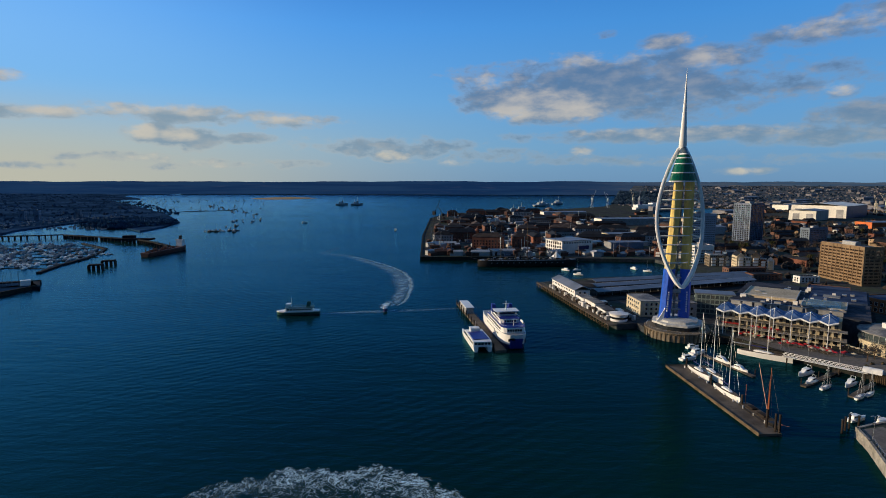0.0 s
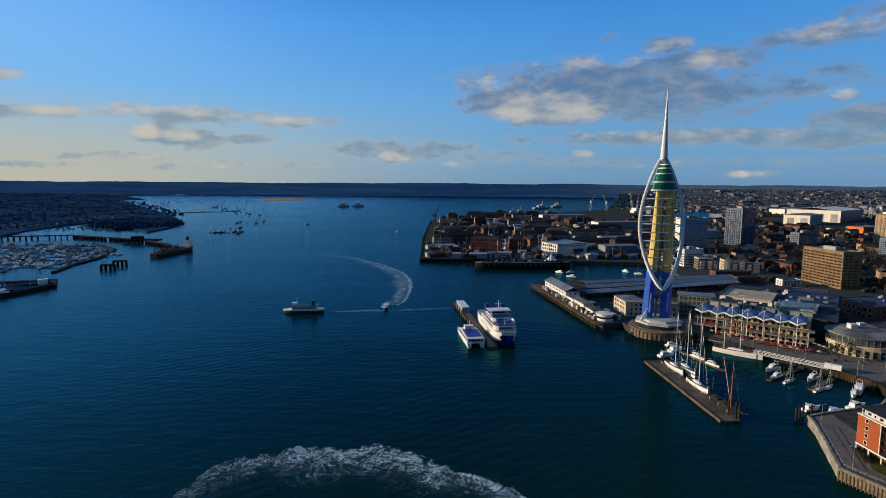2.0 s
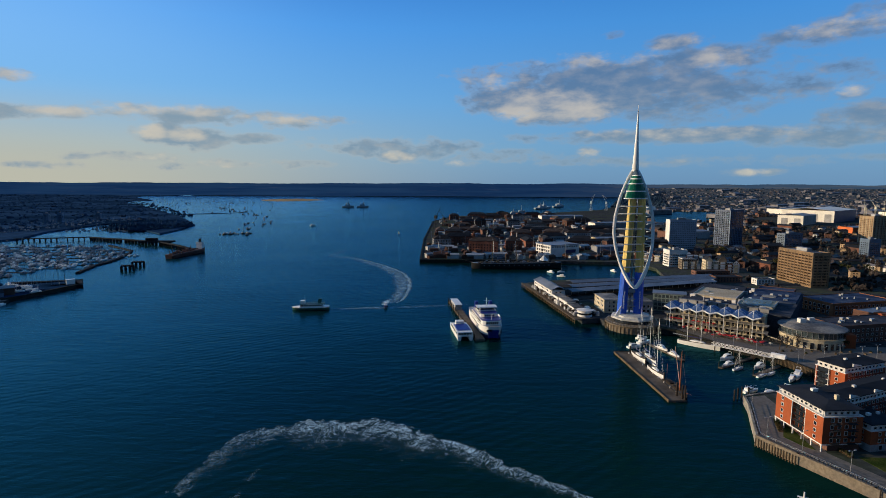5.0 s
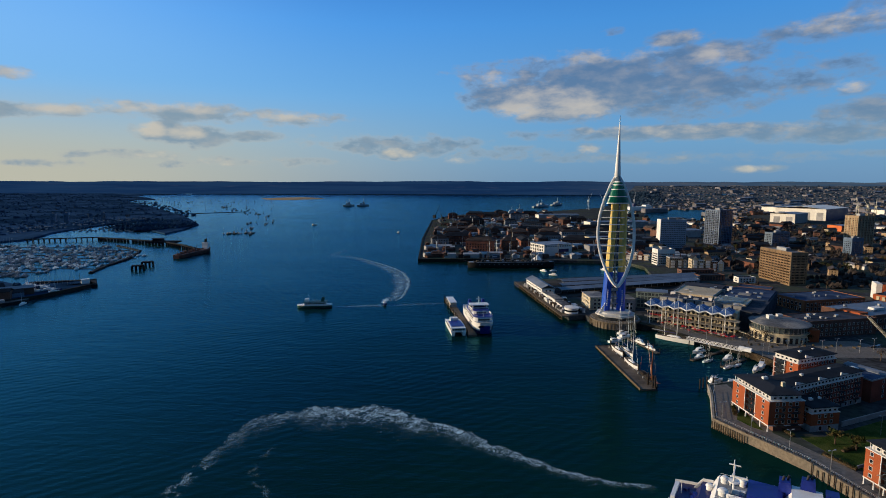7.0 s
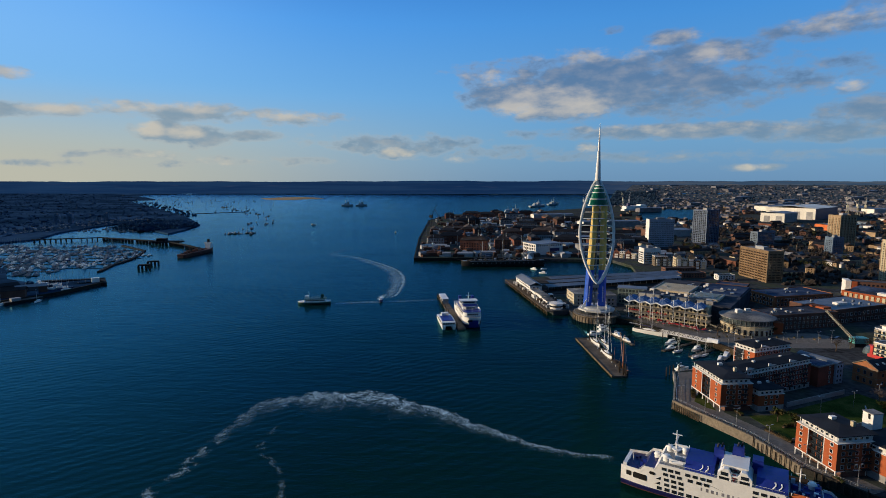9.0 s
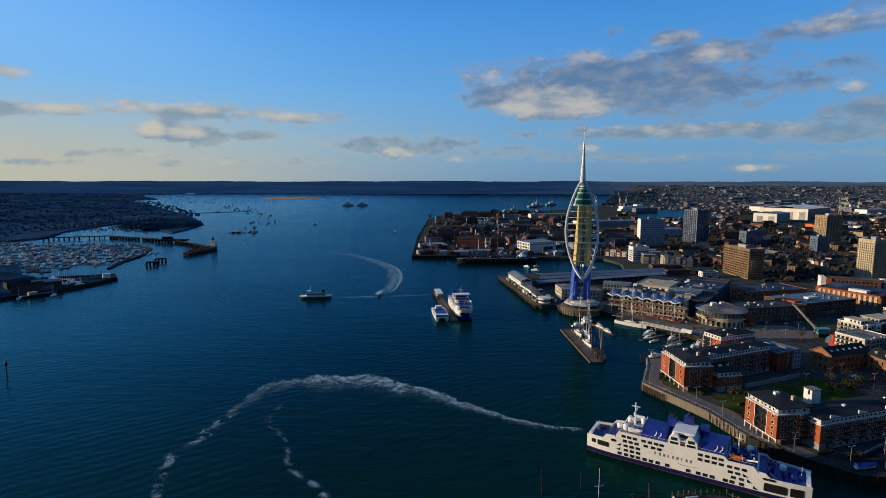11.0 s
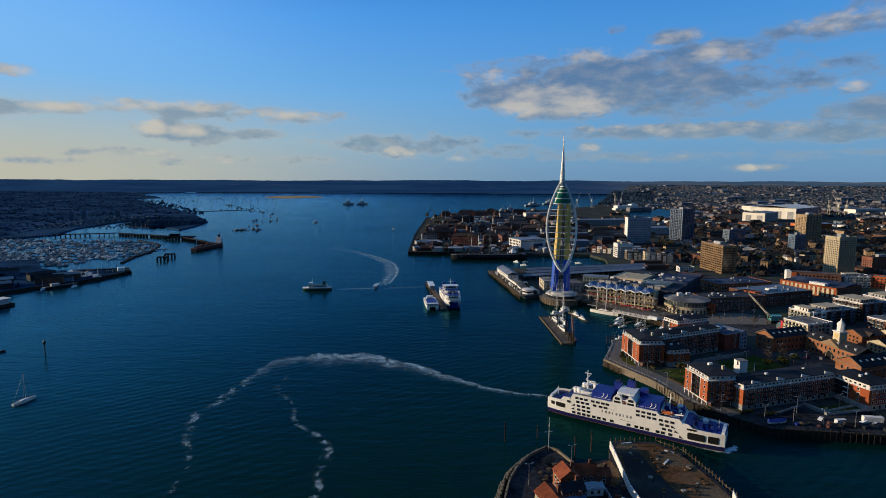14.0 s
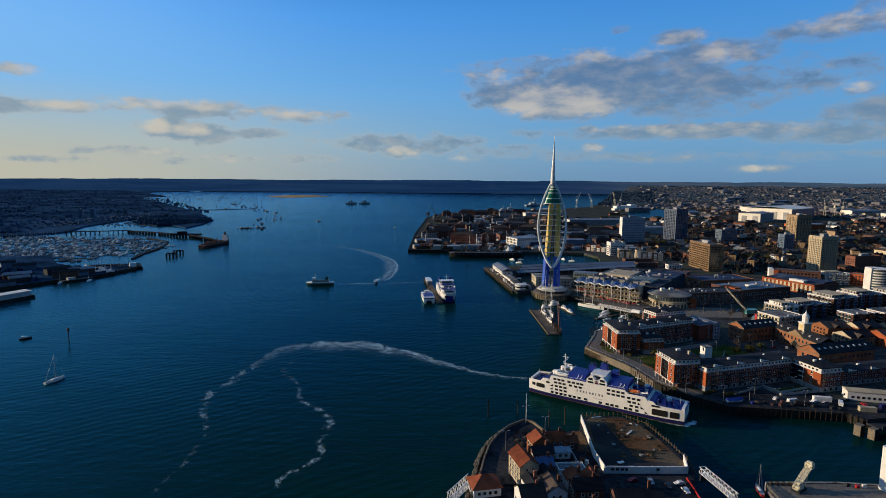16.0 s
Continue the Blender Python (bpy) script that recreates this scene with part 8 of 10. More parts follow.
for i in range(8):
    for q in (-1.4, 1.4):
        s.tube([(i * 2, q, 4), (i * 2 + 1, q, 7)], .14, 4).tube([(i * 2 + 1, q, 7), (i * 2 + 2, q, 4)], .14, 4)
for q in (-1.4, 1.4):
    s.tube([(0, q, 4), (16, q, 4)], .16, 4).tube([(0, q, 7), (16, q, 7)], .16, 4)
part("truss", s, STEEL_WHITE, lat)
part("deck", Shape().box(0, 16, -1.3, 1.3, 3.9, 4.1), ALU, lat)
for i in (0, 15):
    part("pile", Shape().tube([(i, 0, -4), (i, 0, 4)], .5, 8), CONC_DARK, lat)
strip_wall("boundary_wall_1", [(110.5, 40), (109.6, 22), (108.6, 4.4), (110, -9.4)], 4, 7.4, .4, RENDER_WHITE, "white boundary wall of the cleared plot")
strip_wall("boundary_wall_2", [(110.2, -9.7), (144.6, -8.2), (147, 2)], 4, 7.2, .4, RENDER_WHITE, "white wall with small openings along the plot")
for i, x in enumerate((112.6, 114.6, 116.6, 118.4, 131.5)):
    solid("wall_opening", Shape().box(0, 1.3, -.1, .02, 0, 1.0), PANE, "dark square opening in the white wall", "opening", x, -9.8 + .043 * (x - 110) - .12, 5.4, 2.5, "wall openings")
rng = random.Random(5)
fence = thing("timber_fence", "row of weathered timber fender posts along the plot edge", "fence", 0, 0, 0)
edge = [(112, 45), (124, 48.2), (133.5, 47.4), (142.4, 38.4), (146.8, 18.6), (149, 3), (148, -9)]
for (ax, ay), (bx, by) in zip(edge, edge[1:]):
    n = int(math.hypot(bx - ax, by - ay) / 2.1)
    for i in range(n):
        u = i / n
        q = rng.uniform(-.2, .2)
        part("post", Shape().tube([(ax + (bx - ax) * u, ay + (by - ay) * u, -3), (ax + (bx - ax) * u + q, ay + (by - ay) * u, 5.3 + rng.random())], .22, 6), TIMBER, fence)
    part("rail", Shape().tube([(ax, ay, 4.6), (bx, by, 4.6)], .12, 4), TIMBER, fence)
for i in range(40):
    x, y = rng.uniform(117, 141), rng.uniform(4, 42)
    w = rng.uniform(.4, 1.6)
    solid("rubble", Shape().prism([(w * math.cos(a) * rng.uniform(.6, 1), w * math.sin(a) * rng.uniform(.6, 1)) for a in (0, 1.1, 2.2, 3.2, 4.3, 5.3)], 0, rng.uniform(.2, .7)), rng.choice((CONC, EARTH, ASPHALT)), "broken lump of concrete on bare earth", "rubble", x, y, 4.1, rng.uniform(0, 90), "rubble on the plot")
for x, y, t_, w, l in ((117, 44, 10, .7, 5), (134, 38, -30, .9, 4), (118, -2, 20, 1.6, 3), (130, 26, 50, .8, 5)):
    solid("loose_panel", Shape().box(0, l, 0, w, 0, .25), RENDER_WHITE, "pale loose board lying on the plot", "board", x, y, 4.2, t_, "boards on the plot")
s = Shape()
shore = [(52, -34), (56, -13), (58.4, 2), (61, 13), (65, 23), (71.5, 33), (79, 41)]
for (ax, ay), (bx, by) in zip(shore, shore[1:]):
    for i in range(70):
        u, o = rng.random(), rng.uniform(-2.4, 2.0)
        r = rng.uniform(.35, 1.0)
        x, y = ax + (bx - ax) * u - abs(o), ay + (by - ay) * u
        base = [(x + r * math.cos(a) * rng.uniform(.7, 1), y + r * math.sin(a) * rng.uniform(.7, 1), -.6) for a in (0, 1.2, 2.4, 3.6, 4.9)]
        z = 2.6 - abs(o) * .9
        s.loft([base, [(x + (p[0] - x) * .9, y + (p[1] - y) * .9, z) for p in base], [(x + (p[0] - x) * .45, y + (p[1] - y) * .5, z + r * .6) for p in base]])
tagged(solid("rock_armour", s, ROCK, "rough pale boulders piled below the sea wall", "boulders"), kind="stuff")


# ---- vehicles ----
def car(x, y, turn, paint, label, van=False, z=4.0):
    c = thing("van" if van else "car", label, "van" if van else "car", x, y, z, turn, "parked vehicles")
    L, W = (5.4, 2.0) if van else (4.3, 1.75)
    hgt = 2.3 if van else .85
    sec = [(0, .35), (0, .8), (.25, hgt), (L - .2, hgt), (L, .8), (L, .35)] if van else [(0, .35), (0, .75), (.9, .85), (1.6, 1.4), (3.3, 1.42), (4.0, .9), (4.3, .8), (4.3, .35)]
    part("body", Shape().loft([[(a, y_, b) for a, b in sec] for y_ in (-W / 2, W / 2)]), paint, c)
    if not van:
        part("glass", Shape().loft([[(a, y_, b) for a, b in ((1.15, .9), (1.68, 1.34), (3.2, 1.36), (3.75, .93))] for y_ in (-W / 2 - .012, W / 2 + .012)]), PANE, c)
    else:
        part("glass", Shape().loft([[(a, y_, b) for a, b in ((.14, 1.35), (.24, 2.1), (1.3, 2.1), (1.3, 1.35))] for y_ in (-W / 2 - .012, W / 2 + .012)]), PANE, c)
    for a in (.8, L - .85):
        for sg in (-1, 1):
            part("wheel", Shape().tube([(a, sg * (W / 2 - .2), .33), (a, sg * (W / 2 + .02), .33)], .33, 10), TYRE, c)
    return c


for i, (x, y, t_) in enumerate(((136, -17, 10), (133, -21, 90), (127, -18, 95), (118, -16, 20), (139, -24, 100), (300, 285, 10), (306, 287, 10),
                                (236, 68, 5), (243, 71, 8), (262, 74, 20), (248, 70, 0), (270, 66, 90), (224, 73, 40), (283, 178, 60), (286, 170, 60), (276, 172, 15), (270, 178, 15))):
    car(x, y, t_, CAR_PAINT[i % 4], ("white parked car", "dark parked car", "silver parked car", "red parked car")[i % 4] + " on the asphalt")
for x, y, t_ in ((230, 70, 10), (251, 74, 8), (256, 66, 60)):
    car(x, y, t_, CAR_PAINT[0], "white panel van parked on the quay", True)

table = thing("picnic_table", "weathered timber picnic table on the seafront terrace", "picnic table", 76, 8, 4, 30, "terrace picnic tables")
part("tabletop", Shape().box(-1.1, 1.1, -.45, .45, .7, .78), TIMBER, table)
for q in (-.85, .85):
    part("bench", Shape().box(-1.1, 1.1, q - .16, q + .16, .42, .48), TIMBER, table)
    part("leg_frame", Shape().box(q - .06, q + .06, -.95, .95, .3, .4).box(q - .06, q + .06, -.4, -.28, 0, .7).box(q - .06, q + .06, .28, .4, 0, .7), TIMBER_DARK, table)
for x, y, t_ in ((78, 14, 70), (74, 2, 100), (80, 20, 40), (83, 24, 30), (73, -6, 90), (77, 11.5, 20), (81, 15, 50), (84, 20, 10), (79, 4, 75), (76, 17, 60)):
    copy_thing(table, pose(x, y, 4, 0, 0, t_))

# ---- camber quay and ferry berth ----
shed = thing("quay_office", "long white quayside cabin with a pale roof", "cabin", 266, 76, 4, -12)
part("wall", Shape().box(0, 26, 0, 7, 0, 5), RENDER_WHITE, shed)
part("roof", gable_roof(Shape(), -.3, 26.3, -.3, 7.3, 5.3, 1.0), RENDER_CREAM, shed)
window_rows(shed, 26, 7, "SW", 1.4, 1, 3, 2.6, (1.4, 1.3))
for x, y, w, m_, lab in ((276, 64, 12, SHIP_NAVY, "dark blue shipping container on the quay"), (262, 60, 8, RENDER_CREAM, "cream site cabin on the quay"), (246, 73, 9, RENDER_WHITE, "white site cabin on the quay"), (232, 66, 6, DARK_STEEL, "dark skip beside the quay edge")):
    solid("container", Shape().box(0, w, 0, 2.5, 0, 2.6), m_, lab, "container", x, y, 4, -8, "quay cabins")
for i in range(16):
    x = 198 + i * 3.6
    solid("fishing_gear", Shape().prism([(0, 0), (1.8, .2), (2.2, 1.4), (1, 2.0), (-.2, 1.2)], 0, rng.uniform(.5, 1.6)), rng.choice((SHIP_BLUE, DARK_STEEL, TIMBER, HULL_RUST, DARK_STEEL)), "heap of nets and fishing gear", "fishing gear", x, 66 - .09 * (x - 198) + rng.uniform(0, 5), 4.05, rng.uniform(0, 90), "fishing gear")
tarp = thing("covered_boat", "boat under a bright blue tarpaulin on the quay", "boat", 196, 68, 4, 10)
part("hull", Shape().loft([hull_ring(x, h, .4, 1.8) for x, h in ((0, 1.3), (4, 1.6), (8, .9), (9.6, .1))]), SHIP_WHITE, tarp)
part("tarpaulin", Shape().loft([[(x, -h, 1.7), (x, 0, 2.9), (x, h, 1.7)] for x, h in ((-.1, 1.5), (4, 1.9), (8, 1.2), (9.7, .3))]), SHIP_BLUE, tarp)
part("cradle", Shape().box(1, 7, -.9, .9, 0, .5), TIMBER, tarp)
for x, y in ((248.5, 41), (252.5, 37)):
    d = thing("berthing_dolphin", "pale concrete berthing dolphin with rubber fender", "dolphin", x, y, 0, 30, "berthing dolphins")
    part("block", Shape().box(-2, 2, -1.5, 1.5, -4, 5.4), STONE_PALE, d)
    part("fender", Shape().box(-1.2, 1.2, -2.0, -1.5, -1, 5), TYRE, d)
slope = thing("linkspan", "dark steel ferry linkspan bridge", "linkspan", 255, 40, 0, 12)
part("deck", Shape().box(0, 34, -4, 4, 4.2, 5), DARK_STEEL, slope)
part("girder", Shape().box(0, 34, -4.4, -4, 4, 7), DARK_STEEL, slope)
part("girder", Shape().box(0, 34, 4, 4.4, 4, 7), DARK_STEEL, slope)
for i in (2, 32):
    part("pile", Shape().tube([(i, 0, -4), (i, 0, 4.2)], .9, 8), CONC_DARK, slope)
big = thing("moored_ship", "tall white ship bow at the ferry berth", "ship", 219.5, -30, 0, 72)
part("hull", Shape().loft([[(x, -h, -2), (x, -h - .3, z), (x, h + .3, z), (x, h, -2)] for x, h, z in ((-60, 8, 20), (0, 8, 20.5), (14, 6, 21), (22, 2, 22), (24, .2, 22))]), SHIP_WHITE, big, soft=True)
big.matrix_basis = pose(240, -22, 0, 0, 0, 165)
g2 = thing("lattice_gangway", "white lattice passenger gangway over the yard", "gangway", 148.5, -12.5, 4, -78)
s = Shape()
for i in range(9):
    for q in (-1.2, 1.2):
        s.tube([(i * 2.2, q, 3.2), (i * 2.2 + 1.1, q, 5.6)], .12, 4).tube([(i * 2.2 + 1.1, q, 5.6), (i * 2.2 + 2.2, q, 3.2)], .12, 4)
    s.tube([(i * 2.2, -1.2, 5.6), (i * 2.2, 1.2, 5.6)], .1, 4)
for q in (-1.2, 1.2):
    s.tube([(0, q, 3.2), (20, q, 3.2)], .14, 4).tube([(0, q, 5.6), (20, q, 5.6)], .14, 4)
part("truss", s, STEEL_WHITE, g2)
part("deck", Shape().box(0, 20, -1.1, 1.1, 3.1, 3.3), ALU, g2)
for i in (1, 19):
    part("leg", Shape().box(i - .3, i + .3, -1.3, 1.3, 0, 3.1), DARK_STEEL, g2)
cap = thing("boarding_ramp", "cream hydraulic boarding ramp on the ferry quay", "ramp", 184, -18.5, 4, 35)
part("base", Shape().box(-3, 3, -1.6, 1.6, 0, 1.0), DARK_STEEL, cap)
boom = Shape()
for q in (-.9, .9):
    boom.tube([(-3, q, 1.2), (7.6, q, 7.6)], .16, 5).tube([(-3, q, 2.8), (7.2, q, 9.0)], .16, 5)
    for k in range(7):
        a, c = -3 + k * 1.5, 1.2 + k * .9
        boom.tube([(a, q, c), (a + .7, q, c + 2.0)], .1, 4).tube([(a + .7, q, c + 2.0), (a + 1.5, q, c + .9)], .1, 4)
for k in range(8):
    boom.tube([(-3 + k * 1.5, -.9, 1.2 + k * .9), (-3 + k * 1.5, .9, 1.2 + k * .9)], .1, 4)
part("boom", boom, CRANE_CREAM, cap, "cream lattice boom")
part("walkway", Shape().add([(-3, -.7, 1.3), (-3, .7, 1.3), (7.4, .7, 7.6), (7.4, -.7, 7.6), (-3, -.7, 1.1), (-3, .7, 1.1), (7.4, .7, 7.4), (7.4, -.7, 7.4)], [(0, 3, 2, 1), (4, 5, 6, 7), (0, 1, 5, 4), (1, 2, 6, 5), (2, 3, 7, 6), (3, 0, 4, 7)]), CRANE_CREAM, cap)
part("head", Shape().box(6.4, 8.6, -1.4, 1.4, 7.4, 9.4).box(7.0, 8.2, -1.0, 1.0, 9.4, 10.0), CRANE_CREAM, cap)
part("machinery", Shape().box(-2.4, 1.4, -1.3, 1.3, 1.0, 2.6).box(-1.6, .2, -.8, .8, 2.6, 3.8), CRANE_CREAM, cap)
part("strut", Shape().tube([(2.4, 0, .9), (4.6, 0, 5.6)], .3, 6).tube([(2.4, -1.2, .9), (4.4, -.9, 5.4)], .14, 5), CRANE_CREAM, cap)
for x, y, m_, lab in ((208, -16, RED, "red fire point cabinet on the quay"), (211, -15.5, RENDER_WHITE, "white rope locker on the quay"), (205, -15, DARK_STEEL, "dark bollard block on the quay")):
    solid("quay_box", Shape().box(0, 1.4, 0, .9, 0, 1.2), m_, lab, "locker", x, y, 4.0, 4)
for i in range(4):
    solid("timber_fender", Shape().box(0, 1.2, -.9, 0, -3, 5.2), TIMBER, "thick timber fender on the quay corner", "fender", 174.6 + i * 2.4, -14.6, 0, 4, "quay fenders")


# ---- lamp posts ----
def lamp_post(x, y, h=9.0, arms=2, z=4.0):
    if not hasattr(lamp_post, "first"):
        t = thing("street_lamp", "grey steel lamp post with two short arms", "street lamp", x, y, z, 15, "quayside lamps")
        part("pole", Shape().tube([(0, 0, 0), (0, 0, h)], .13, 6, .08), ALU, t)
        for sg in (-1, 1):
            a = part("arm", Shape().tube([(0, 0, h), (sg * 1.4, 0, h + .25)], .06, 5), ALU, t)
            part("head", Shape().box(sg * 1.4 - .45, sg * 1.4 + .45, -.2, .2, h + .15, h + .36), ALU, a)
        lamp_post.first = t
        return t
    return copy_thing(lamp_post.first, pose(x, y, z, 0, 0, 15))


for q in ((143, 163), (150, 150), (158, 134), (163.5, 116), (169, 98), (179, 82), (195, 70), (208, 68), (222, 67), (236, 65), (156, 200), (215, 262), (222, 268), (234, 268), (246, 272), (258, 270), (270, 274), (284, 272), (296, 276), (205, 290), (196, 302),
          (188, 314), (180, 328), (218, 82), (242, 86), (262, 176), (250, 168), (270, 160), (230, 158), (208, 150), (90, 24), (70, 8), (82, 36)):
    lamp_post(*q)
pole = thing("flag_pole", "tall pale mast on the tip of the point", "mast", 82.5, 38, 4)
part("pole", Shape().tube([(0, 0, 0), (0, 0, 15)], .16, 6, .07), STEEL_WHITE, pole)
for x, y, h in ((64, 52, 9), (93, 32, 12), (103, 44, 9), (80, 56, 6)):
    b = thing("channel_post", "dark timber channel marker post standing in the water", "marker post", x, y, 0, 0, "channel posts")
    part("pile", Shape().tube([(0, 0, -4), (0, 0, h)], .3, 6), TIMBER_DARK, b)
    part("topmark", Shape().box(-.4, .4, -.4, .4, h, h + .8), DARK_STEEL, b)

# Old crane with a long boom above a turquoise cabin
cr = thing("quay_crane", "old cream dock crane with a turquoise cabin", "crane", 308, 268, 4, 0)
part("base", Shape().box(-3, 5, -3, 3, 0, 2.6), DARK_STEEL, cr)
part("cabin", Shape().box(-3.4, 6.6, -3, 3, 2.6, 6.6), TEAL, cr, "turquoise machinery cabin")
s = Shape()
for q in (-1.1, 1.1):
    s.tube([(-3, q, 5), (-19, q + 6, 24)], .22, 4)
    s.tube([(-3, q, 6.4), (-19, q + 6, 24.8)], .16, 4)
part("boom", s, CRANE_CREAM, cr)
for k in range(8):
    u = k / 8
    part("lacing", Shape().tube([(-3 - 16 * u, -1.1 + 6 * u, 5 + 19 * u), (-5 - 16 * u, 1.1 + 6 * u + .7, 7.4 + 19 * u)], .1, 4), CRANE_CREAM, cr)
part("dome_shelter", Shape().lathe([(5, 0), (4.6, 2.6), (3, 4.6), (.3, 5.6)], 12, (-1, -16)), GREY_GLASS, cr)

# ---- boats ----
def yacht(x, y, turn, L, label, masts=1, group="moored yachts", hull=None):
    b = thing("sailing_yacht", label, "yacht", x, y, 0, turn, group)
    k = L / 12
    q = .68 if L > 14 else .9
    part("hull", Shape().loft([hull_ring(u * L, h * k * q, -.5 * k, (1.15 + .35 * u) * k) for u, h in ((0, 1.0), (.15, 1.5), (.45, 1.8), (.75, 1.25), (.93, .45), (1, .05))]), hull or SHIP_WHITE, b, soft=True)
    part("deck", Shape().loft([[(u * L, -h * k * q, (1.16 + .35 * u) * k), (u * L, -h * k * q, (1.22 + .35 * u) * k), (u * L, h * k * q, (1.22 + .35 * u) * k), (u * L, h * k * q, (1.16 + .35 * u) * k)] for u, h in ((.02, .9), (.15, 1.4), (.45, 1.7), (.75, 1.15), (.95, .3))]), TIMBER_DECK if L > 14 else SHIP_GREY, b)
    part("cabin", Shape().loft([[(u * L, -w * k * q, 1.2 * k), (u * L, -w * .8 * k * q, z * k), (u * L, w * .8 * k * q, z * k), (u * L, w * k * q, 1.2 * k)] for u, w, z in ((.3, .8, 1.5), (.4, .9, 1.75), (.6, .8, 1.65), (.68, .5, 1.4))]), SHIP_WHITE, b)
    for i in range(masts):
        u = (.55, .22)[i] if masts == 2 else .55
        h = (15.5, 11)[i] * k
        m = part("mast", Shape().tube([(u * L, 0, 1.2 * k), (u * L, 0, h)], .15 * k ** .5, 5, .10), STEEL_WHITE if L > 14 else ALU, b)
        part("boom", Shape().tube([(u * L, 0, 2.6 * k), (u * L - 4.2 * k, 0, 2.6 * k)], .13 * k, 5), SHIP_NAVY if i == 0 else ALU, m)
        part("stays", Shape().tube([(L * .98, 0, 1.5 * k), (u * L, 0, h * .97)], .035, 3).tube([(.03 * L, 0, 1.3 * k), (u * L, 0, h * .97)], .035, 3).tube([(u * L, -1.6 * k, 1.3 * k), (u * L, 0, h * .9)], .03, 3).tube([(u * L, 1.6 * k, 1.3 * k), (u * L, 0, h * .9)], .03, 3), ALU, m)
    return b


def motor_boat(x, y, turn, L, label, group="moored motor boats", hull=None):
    b = thing("motor_boat", label, "motor boat", x, y, 0, turn, group)
    k = L / 11
    part("hull", Shape().loft([hull_ring(u * L, h * k, -.4 * k, (1.3 + .6 * u) * k) for u, h in ((0, 1.7), (.4, 1.8), (.75, 1.3), (.94, .5), (1, .05))]), hull or SHIP_WHITE, b, soft=True)
    part("cabin", Shape().loft([[(u * L, -w * k, 1.3 * k), (u * L, -w * .85 * k, z * k), (u * L, w * .85 * k, z * k), (u * L, w * k, 1.3 * k)] for u, w, z in ((.16, 1.3, 2.9), (.3, 1.4, 3.2), (.55, 1.3, 3.1), (.72, .9, 1.9))]), SHIP_WHITE, b)
    part("windows", Shape().loft([[(u * L, -w * k, 2.2 * k), (u * L, -w * k, 2.8 * k), (u * L, w * k, 2.8 * k), (u * L, w * k, 2.2 * k)] for u, w in ((.2, 1.3), (.56, 1.26))]), PANE, b)
    part("arch", Shape().tube([(.2 * L, -1.1 * k, 3.0 * k), (.18 * L, -.8 * k, 4.2 * k), (.18 * L, .8 * k, 4.2 * k), (.2 * L, 1.1 * k, 3.0 * k)], .1 * k, 5), SHIP_WHITE, b)
    return b


# Marina inside the tower quay
yacht(166, 319, -43, 28, "long white classic ketch moored below the terrace", 2, "marina yachts")
for i, (x, y, t_, L) in enumerate(((187, 285, 212, 12), (181, 272, 215, 10), (199, 270, 217, 11), (212, 256, 235, 13), (205, 249, 230, 10))):
    motor_boat(x, y, t_, L, ("white motor cruiser moored at a finger pontoon", "white motor yacht with a tall flybridge")[i % 2], "marina motor boats")
for i, (x, y, t_, L) in enumerate(((176, 260, 32, 10), (184, 248, 34, 10), (192, 252, 36, 9))):
    yacht(x, y, t_, L, "small white sailing yacht at a finger pontoon", 1, "marina yachts")
for x, y, t_, L in ((143.5, 314, -75, 38), (170, 264, 35, 40), (184, 251, 37, 30)):
    p = thing("finger_pontoon", "grey timber finger pontoon with mooring piles", "pontoon", x, y, 0, t_, "finger pontoons")
    part("deck", Shape().box(0, L, -1.2, 1.2, -.4, .7), TIMBER_DECK, p)
    for i in (1, L / 2, L - 1):
        part("pile", Shape().tube([(i, 1.4, -4), (i, 1.4, 4)], .25, 6), TIMBER_DARK, p)
for x, y, t_, L in ((147, 306, -75, 11), (150, 292, -75, 10), (136, 313, 30, 12), (126, 303, 20, 11), (139, 326, 20, 9), (124, 377, -10, 9)):
    motor_boat(x, y, t_, L, "small motor boat tied beside the tower base", "marina motor boats")

pon = thing("mooring_pontoon", "long dark timber breakwater pontoon for tall sailing yachts", "pontoon", 114.5, 291.5, 0, -86.2)
part("deck", Shape().box(0, 82, -.5, 8.5, -.8, 1.1), TIMBER_DECK, pon, "dark planked pontoon deck")
part("edge", Shape().box(0, 82, -1.0, -.504, -.8, 1.4), TIMBER, pon)
part("edge", Shape().box(-.5, -.004, -1.0, 14, -.8, 1.4), TIMBER, pon)
part("end_deck", Shape().box(.1, 7, 8.51, 14, -.8, 1.05), TIMBER_DECK, pon)
for i, u in enumerate((3, 28, 54, 76, 80, 81)):
    part("pile", Shape().tube([(u, 8.9 if i < 3 else 3 + i, -4), (u, 8.9 if i < 3 else 3 + i, 6 if i < 3 else 8.5)], .45, 8), TIMBER_DARK, pon)
for i in range(10):
    part("service_post", Shape().box(4 + i * 7.6, 4.4 + i * 7.6, 7.2, 7.6, 1.1, 2.3), RENDER_WHITE, pon)
yacht(125.5, 290, -87, 21, "tall white ocean racing yacht alongside the pontoon", 1, "ocean racing yachts").scale = (1, 1, 1.25)
yacht(130.8, 288, -87, 22, "tall white ocean racing yacht moored second in line", 1, "ocean racing yachts").scale = (1, 1, 1.25)
yacht(126.5, 262, -87, 21, "white ocean racing yacht with a very tall mast", 1, "ocean racing yachts").scale = (1, 1, 1.25)
brg = thing("sailing_barge", "brown sailing barge with red brown spars and furled sails", "sailing barge", 128.2, 240, 0, -86)
